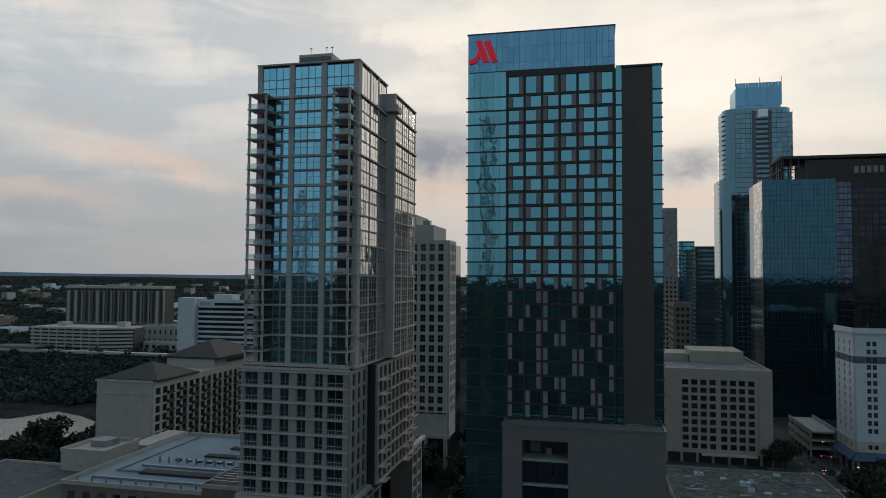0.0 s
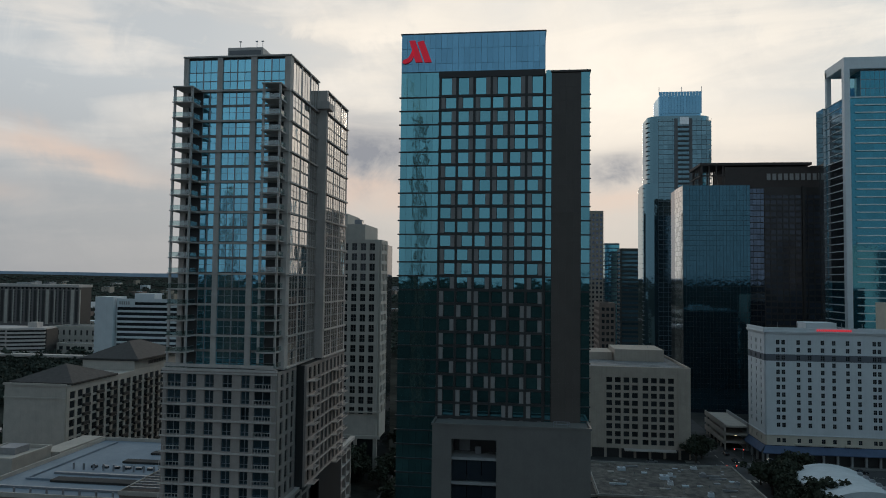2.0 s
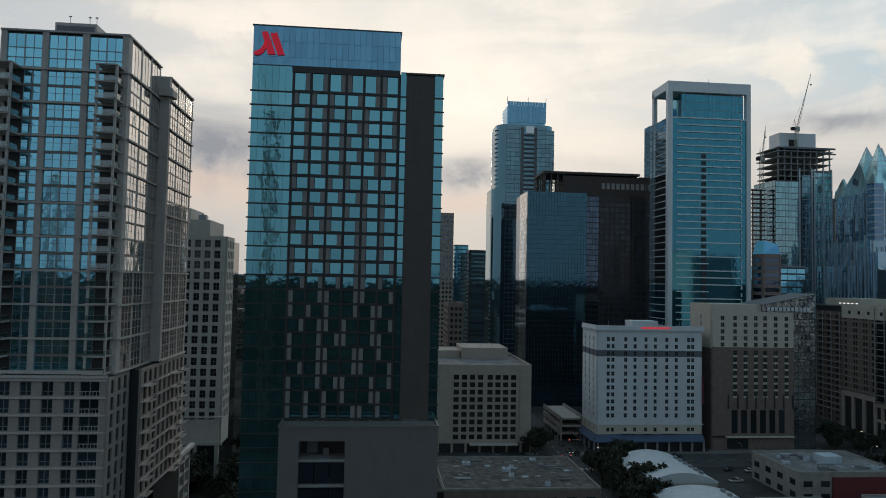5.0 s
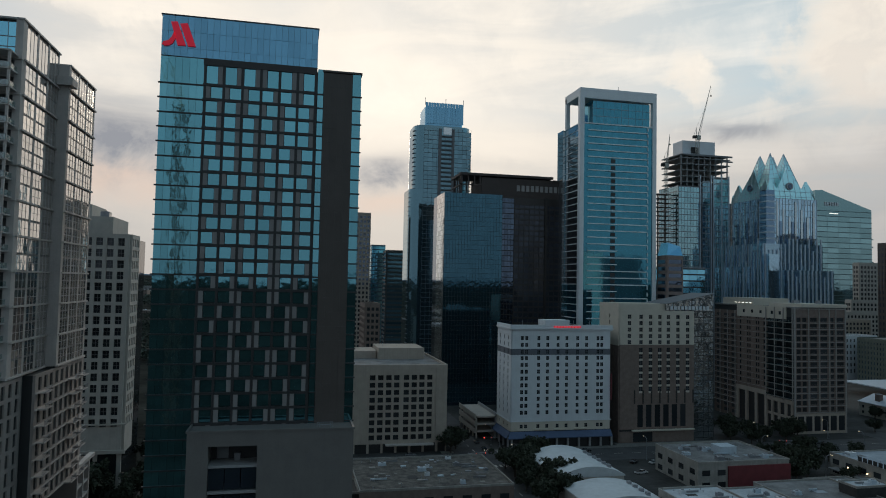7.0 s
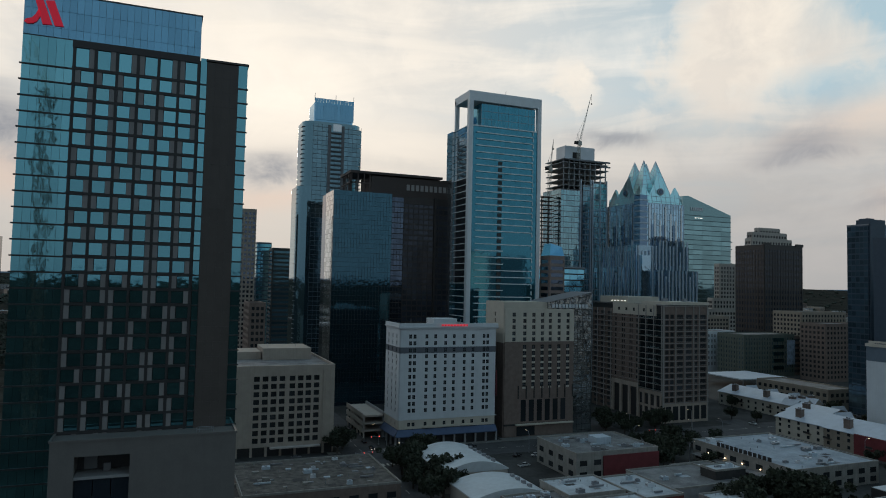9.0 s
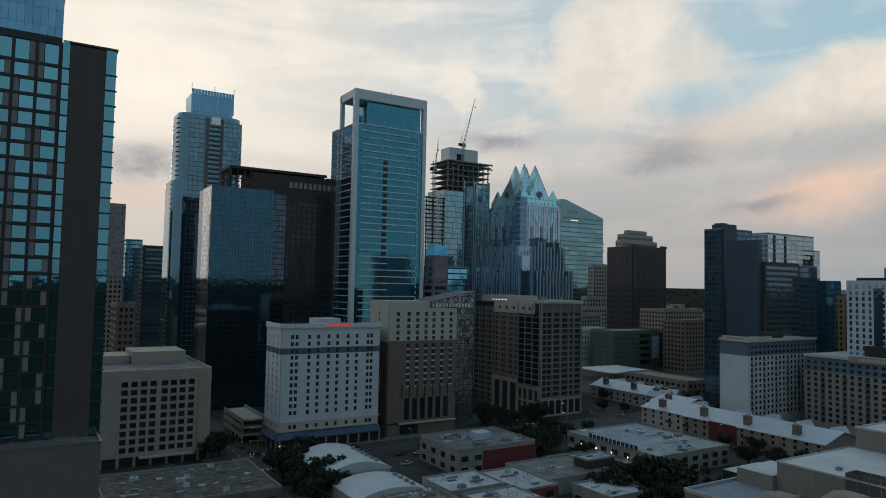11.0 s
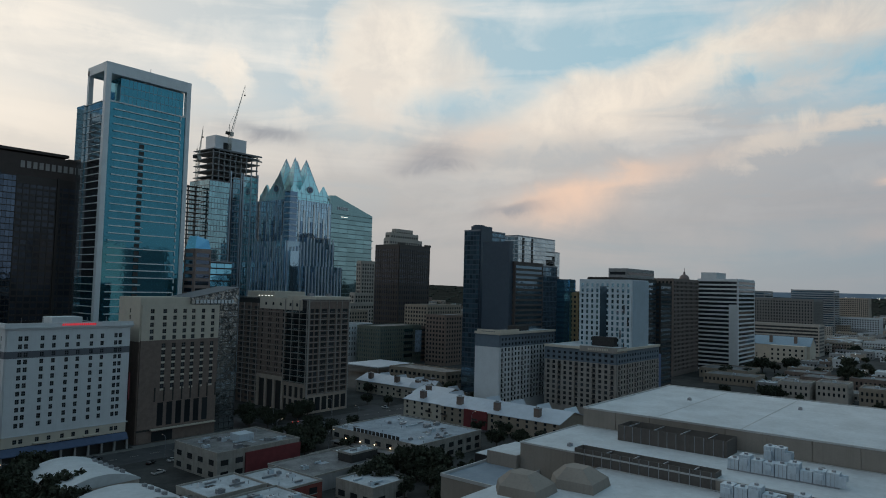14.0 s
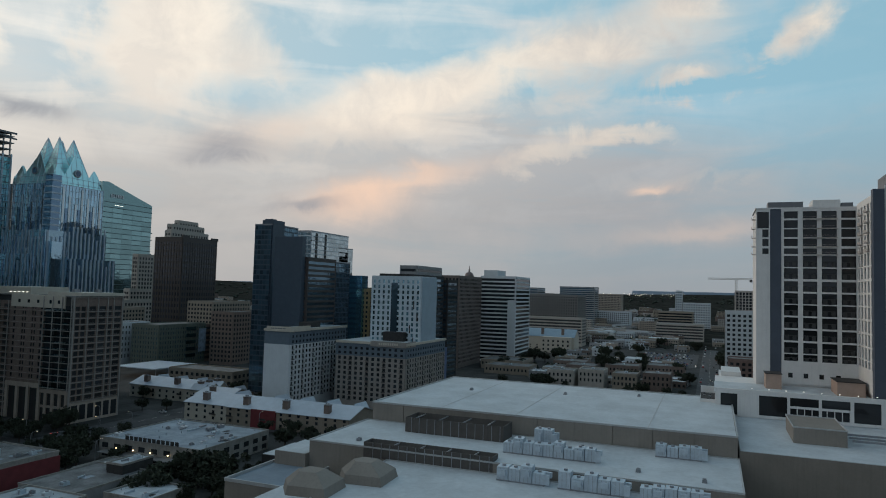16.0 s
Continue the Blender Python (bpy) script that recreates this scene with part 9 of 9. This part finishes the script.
    tagged(new("woods", me), "dark closed woods spreading to the horizon", "woods", kind="stuff")


woods()


def far_town():
    """A low town of flat-roofed houses and shops beyond the halls: walls, pale roofs behind parapets, window rows and roof units."""
    rng = random.Random(11)
    walls = [CREAM_STONE, STUCCO_TAN, WHITE_STUCCO, GREY_CONCRETE, BROWN_BRICK, TAN_CONCRETE]
    roofs = [ROOF_GREY, ROOF_PALE, ROOF_WHITE]
    groups = {m.name: (m, bmesh.new()) for m in walls + roofs + [GLASS_DARK, UNIT_PALE]}

    def bm_of(m):
        return groups[m.name][1]

    def house(x, y, w, d, h, z):
        wall, roof = rng.choice(walls), rng.choice(roofs)
        bm = bm_of(wall)
        box(bm, x, x + w, y, y + d, z - 2, z + h - 0.5)
        for q in ((x, x + w, y, y + 0.4), (x, x + w, y + d - 0.4, y + d), (x, x + 0.4, y + 0.4, y + d - 0.4), (x + w - 0.4, x + w, y + 0.4, y + d - 0.4)):
            box(bm, *q, z + h - 0.5, z + h + 0.3)
        box(bm_of(roof), x + 0.4, x + w - 0.4, y + 0.4, y + d - 0.4, z + h - 0.5, z + h - 0.35)
        for _ in range(rng.randint(1, 4)):
            ux, uy, us = rng.uniform(x + 1, x + w - 3), rng.uniform(y + 1, y + d - 3), rng.uniform(1, 2.6)
            box(bm_of(UNIT_PALE), ux, ux + us, uy, uy + us * 0.8, z + h - 0.35, z + h + rng.uniform(0.6, 1.6))
        floors = max(1, int(h / 3.6))
        for j in range(floors):
            zz = z + 1.0 + j * 3.6
            for k in range(int(d / 3.4)):
                box(bm_of(GLASS_DARK), x - 0.08, x + 0.02, y + 0.9 + k * 3.4, y + 2.5 + k * 3.4, zz, zz + 1.9)
            for k in range(int(w / 3.8)):
                box(bm_of(GLASS_DARK), x + 0.9 + k * 3.8, x + 2.5 + k * 3.8, y - 0.08, y + 0.02, zz, zz + 1.9)

    # lots between the streets north of the halls
    for bx in range(565, 980, 62):
        for by in (-58, 18, 66, 114):
            if 740 < bx + 26 < 920 and 10 < by < 90:
                continue
            for _ in range(4):
                w, d = rng.uniform(9, 22), rng.uniform(9, 18)
                x, y = bx + rng.uniform(0, 46 - w), by + rng.uniform(0, 40 - d)
                if 800 < x + w and x < 980 and y + d > 150:
                    continue
                house(x, y, w, d, rng.choice((4.2, 5, 6.5, 8, 9)), 0)
    for _ in range(900):
        a = radians(rng.choice((rng.uniform(60, 101), rng.uniform(60, 101), rng.uniform(72, 95), rng.uniform(-48, 8), rng.uniform(36, 60))))
        r = rng.uniform(990, 2300) if a > radians(20) else rng.uniform(900, 3300)
        x, y = r * math.sin(a), r * math.cos(a)
        if abs(y - 3) < 30 or in_lake(x, y):
            continue
        w, d, h = rng.uniform(10, 40), rng.uniform(12, 44), rng.choice((5, 6, 8, 10, 12, 18 if r > 1300 else 9))
        house(x, y, w, d, h, relief(x, y))
    for k, (m, bm) in groups.items():
        tagged(part("far_town", bm, m), "low far-off town houses with pale flat roofs", "town", kind="stuff")


far_town()

# ---- vehicles, lamps and small lights ----
CAR_PAINTS = [material("car_white", (0.5, 0.5, 0.5), 0.3, grain=0.02), material("car_grey", (0.14, 0.145, 0.15), 0.3, metal=0.5, grain=0.02), material("car_black", (0.015, 0.015, 0.016), 0.25, grain=0.02), material("car_red", (0.2, 0.015, 0.015), 0.3, grain=0.02), material("car_blue", (0.03, 0.06, 0.15), 0.3, grain=0.02)]
RUBBER = material("rubber", (0.02, 0.02, 0.02), 0.9)


def car(paint, name_label, lit=False, pickup=False):
    """A parked car along +x: shaped body, cabin glass, four wheels and lamps."""
    b = thing("car" if not pickup else "pickup_truck", 0, 0, name_label, "car", "vehicles on the streets")
    L, W = (5.5, 1.95) if pickup else (4.6, 1.8)
    bm = bmesh.new()
    sec = [(-L / 2, 0.45, 0.8), (-L / 2 + 0.15, 0.35, 0.95), (-L / 2 + 1.0, 0.3, 1.0), (L / 2 - 1.2, 0.3, 0.98), (L / 2 - 0.15, 0.33, 0.85), (L / 2, 0.42, 0.7)]
    loops = []
    for x, z0, z1 in sec:
        loops.append([bm.verts.new((x, y, z)) for y, z in ((-W / 2, z0), (-W / 2, z1 - 0.08), (-W / 2 + 0.1, z1), (W / 2 - 0.1, z1), (W / 2, z1 - 0.08), (W / 2, z0))])
    for p, q in zip(loops, loops[1:]):
        for k in range(6):
            bm.faces.new((p[k], p[(k + 1) % 6], q[(k + 1) % 6], q[k]))
    bm.faces.new(loops[0])
    bm.faces.new(list(reversed(loops[-1])))
    bmesh.ops.recalc_face_normals(bm, faces=bm.faces)
    body = part("body", bm, paint, b)
    x0, x1, t0, t1 = (-0.4, 1.5, -0.2, 1.0) if pickup else (-1.7, 1.0, -1.1, 0.3)
    bm = bmesh.new()
    hexa(bm, [(x0, -W / 2 + 0.1, 0.96), (x1, -W / 2 + 0.1, 0.96), (x1, W / 2 - 0.1, 0.96), (x0, W / 2 - 0.1, 0.96), (t0, -W / 2 + 0.28, 1.45), (t1, -W / 2 + 0.28, 1.45), (t1, W / 2 - 0.28, 1.45), (t0, W / 2 - 0.28, 1.45)])
    part("cabin_glass", bm, GLASS_DARK, b)
    part("roof", boxes((t0, t1, -W / 2 + 0.28, W / 2 - 0.28, 1.45, 1.5)), paint, b)
    if pickup:
        part("load_bed", boxes((-L / 2 + 0.15, x0 - 0.1, -W / 2 + 0.15, W / 2 - 0.15, 0.99, 1.03)), DARK_PANEL, b)
    for x in (-L * 0.31, L * 0.31):
        for y in (-W / 2 + 0.08, W / 2 - 0.08):
            bm = bmesh.new()
            rod(bm, (x, y - 0.1, 0.33), (x, y + 0.1, 0.33), 0.33, 12)
            k = len(bm.faces)
            rod(bm, (x, y - 0.11, 0.33), (x, y + 0.11, 0.33), 0.18, 10)
            bm.faces.ensure_lookup_table()
            for f in bm.faces[k:]:
                f.material_index = 1
            part("wheel", bm, [RUBBER, STEEL], b)
    for y in (-W / 2 + 0.3, W / 2 - 0.3):
        part("headlight", boxes((L / 2 - 0.06, L / 2 + 0.02, y - 0.18, y + 0.18, 0.52, 0.66)), LAMP_WHITE if lit else WHITE_METAL, b)
        part("tail_light", boxes((-L / 2 - 0.02, -L / 2 + 0.06, y - 0.15, y + 0.15, 0.6, 0.74)), LAMP_RED if lit else RED_PAINT, b)
    return b


CARS = [car(CAR_PAINTS[0], "white parked car"), car(CAR_PAINTS[1], "dark grey metallic parked car"), car(CAR_PAINTS[2], "black parked car"), car(CAR_PAINTS[3], "dark red parked car"), car(CAR_PAINTS[4], "dark blue parked car")]
for o in CARS:
    o["label"] = o["label"] + " standing on asphalt"
LIT = car(CAR_PAINTS[2], "black car with its lamps lit on the street", True)
TRUCK = car(CAR_PAINTS[0], "white pickup truck standing on a gravel lot", False, True)
TRUCK.matrix_basis = pose(137, 247, 0.06, 0, 0, 12)
USED = [0] * len(CARS)


def delivery_van(x, y, turn):
    """A tall panel van along +x with a short bonnet, windscreen, wheels and lamps."""
    b = thing("van", 0, 0, "white panel van standing in the street", "van", "vehicles on the streets")
    bm = bmesh.new()
    prof = [(-2.9, 0.4), (2.9, 0.4), (2.9, 1.1), (2.1, 1.35), (1.4, 2.4), (-2.8, 2.5), (-2.9, 2.3)]
    a, c = [bm.verts.new((px, -1.0, pz)) for px, pz in prof], [bm.verts.new((px, 1.0, pz)) for px, pz in prof]
    bm.faces.new(a)
    bm.faces.new(list(reversed(c)))
    for i in range(len(prof)):
        bm.faces.new((a[i], c[i], c[(i + 1) % len(prof)], a[(i + 1) % len(prof)]))
    bmesh.ops.recalc_face_normals(bm, faces=bm.faces)
    part("body", bm, CAR_PAINTS[0], b)
    bm = bmesh.new()
    hexa(bm, [(2.08, -0.85, 1.42), (2.12, -0.85, 1.42), (2.12, 0.85, 1.42), (2.08, 0.85, 1.42), (1.48, -0.8, 2.3), (1.52, -0.8, 2.3), (1.52, 0.8, 2.3), (1.48, 0.8, 2.3)])
    part("windscreen", bm, GLASS_DARK, b)
    for sy in (-1.02, 1.0):
        part("side_window", boxes((0.5, 1.45, sy, sy + 0.02, 1.45, 2.15)), GLASS_DARK, b)
    for wx in (-1.8, 1.8):
        for wy in (-0.95, 0.95):
            bm = bmesh.new()
            rod(bm, (wx, wy - 0.12, 0.36), (wx, wy + 0.12, 0.36), 0.36, 12)
            part("wheel", bm, RUBBER, b)
    for wy in (-0.7, 0.7):
        part("headlight", boxes((2.88, 2.93, wy - 0.15, wy + 0.15, 0.75, 0.98)), WHITE_METAL, b)
    b.matrix_basis = pose(x, y, 0.11, 0, 0, turn)


delivery_van(91, 279, 8)


def park(x, y, turn, z=0.1, k=None):
    k = random.randrange(len(CARS)) if k is None else k
    m = pose(x, y, z, 0, 0, turn)
    if USED[k]:
        copy_thing(CARS[k], m)
    else:
        CARS[k].matrix_basis = m
    USED[k] = 1


for i, (x, y, a, k) in enumerate(((88, 277, 95, 0), (52, 286, 0, 1), (86, 305, 90, 2), (85, 330, 90, 1), (76, 320, -90, 2), (130, 283, 0, 2), (160, 273, 180, 1), (190, 283, 0, 2), (235, 273, 180, 1), (142, 262, 30, 2), (150, 260, 20, 0), (128, 258, 80, 1), (209, 200, 90, 1), (209, 206, 90, 2), (209, 213, 90, 0), (209, 219, 90, 4), (296, 180, 90, 1), (296, 220, 90, 0), (301, 250, -90, 2), (300, 285, 90, 0), (-36, 200, 90, 1), (-42, 230, -90, 2), (98, 286.0, 0, 3), (112, 286.0, 0, 1))):
    park(x, y, a, 0.11, k)


def far_car(paint):
    b = thing("car", 0, 0, "parked car in a far open lot", "car", "cars in the far lot")
    bm = boxes((-2.3, 2.3, -0.9, 0.9, 0.3, 0.95))
    hexa(bm, [(-1.7, -0.8, 0.95), (1.0, -0.8, 0.95), (1.0, 0.8, 0.95), (-1.7, 0.8, 0.95), (-1.1, -0.62, 1.48), (0.3, -0.62, 1.48), (0.3, 0.62, 1.48), (-1.1, 0.62, 1.48)])
    part("body", bm, paint, b)
    return b


FAR_CARS = [far_car(p) for p in CAR_PAINTS]
SET = [0] * len(FAR_CARS)
spots = [(760 + (i // 18) * 17, 22 + (i % 18) * 3.3, random.choice((0, 180))) for i in range(162) if random.random() < 0.55]
spots += [(600 + i * 22 + random.uniform(-3, 3), random.choice((-3.5, 9.5)), random.choice((0, 180))) for i in range(22)]
for x, y, a in spots:
    k = random.randrange(len(FAR_CARS))
    if SET[k]:
        copy_thing(FAR_CARS[k], pose(x, y, 0.1, 0, 0, a))
    else:
        FAR_CARS[k].matrix_basis = pose(x, y, 0.1, 0, 0, a)
        SET[k] = 1
LIT.matrix_basis = pose(-38, 196, 0.1, 0, 0, -90)
for x, y, a in ((86, 292, -90), (240, 281, 180), (248, 281, 180), (640, 1, 180), (720, 6, 0), (760, 0, 180), (226, 275, 0)):
    copy_thing(LIT, pose(x, y, 0.11, 0, 0, a))


def street_lamp():
    b = thing("street_lamp", 0, 0, "tall grey street lamp with a curved arm and lit head", "street lamp", "street lamps")
    bm = bmesh.new()
    rod(bm, (0, 0, 0), (0, 0, 8.0), 0.11, 8)
    last = Vector((0, 0, 8.0))
    for i in range(1, 7):
        a = i / 6 * math.pi * 0.55
        p = Vector((2.2 * (1 - math.cos(a)), 0, 8.0 + 1.5 * math.sin(a)))
        rod(bm, last, p, 0.07, 6)
        last = p
    part("pole", bm, STEEL, b)
    head = part("lamp_head", boxes((last.x - 0.2, last.x + 0.6, -0.16, 0.16, last.z - 0.12, last.z + 0.06)), STEEL, b)
    part("lens", boxes((last.x - 0.1, last.x + 0.5, -0.12, 0.12, last.z - 0.2, last.z - 0.125)), LAMP_WARM, head)
    part("base", boxes((-0.25, 0.25, -0.25, 0.25, 0, 0.5)), STEEL, b)
    return b


LAMP = street_lamp()
LAMP.matrix_basis = pose(91.2, 262, 0.1, 0, 0, 180)
for x, y, a in ((91.5, 300, 180), (203, 262, 0), (222, 290, 200), (240, 265, 90), (262, 290, 180), (150, 266, 90), (-27, 210, 180), (-27, 245, 180), (286, 210, 0), (305, 230, 180), (205, 228, 0), (256, 262, 90)):
    copy_thing(LAMP, pose(x, y, 0.1, 0, 0, a))


def signal(x, y, turn):
    b = thing("traffic_light", x, y, "traffic light on a grey mast arm over the street", "traffic light")
    m = pose(x, y, 0, 0, 0, turn)
    def at(*p):
        return m @ Vector(p)
    bm = bmesh.new()
    rod(bm, at(0, 0, 0), at(0, 0, 6.4), 0.13, 8)
    rod(bm, at(0, 0, 6.0), at(7.5, 0, 6.4), 0.08, 6)
    part("mast", bm, STEEL, b)
    for k in (3.5, 7.0):
        c = at(k, 0, 5.8)
        head = part("signal_head", boxes((c.x - 0.2, c.x + 0.2, c.y - 0.2, c.y + 0.2, c.z - 0.55, c.z + 0.55)), DARK_PANEL, b)
        part("red_lens", boxes((c.x - 0.12, c.x + 0.12, c.y - 0.3, c.y - 0.2, c.z + 0.2, c.z + 0.45)), LAMP_RED, head)


signal(71, 263.5, 0)
signal(92, 289.5, 180)
signal(222, 266.0, 180)


def far_lights():
    """Pinpoints of lamps in the far town and along the streets."""
    rng = random.Random(3)
    bm = bmesh.new()
    for _ in range(60):
        a, r = radians(rng.uniform(79, 88)), rng.uniform(3300, 4100)
        x, y = r * math.sin(a), r * math.cos(a)
        z = relief(x, y) + rng.uniform(14, 22)
        box(bm, x - 1.6, x + 1.6, y - 1.6, y + 1.6, z, z + 2.2)
    for _ in range(24):
        a, r = radians(rng.uniform(62, 95)), rng.uniform(650, 1500)
        x, y = r * math.sin(a), r * math.cos(a)
        box(bm, x - 0.5, x + 0.5, y - 0.5, y + 0.5, relief(x, y) + 7, relief(x, y) + 8)
    tagged(part("far_lamp", bm, LAMP_FAR), "pinpoint lamps in the far town", "lamps", kind="stuff")


LAMP_FAR = glow("lamp_far", (1.0, 0.9, 0.75), 1.0)
far_lights()
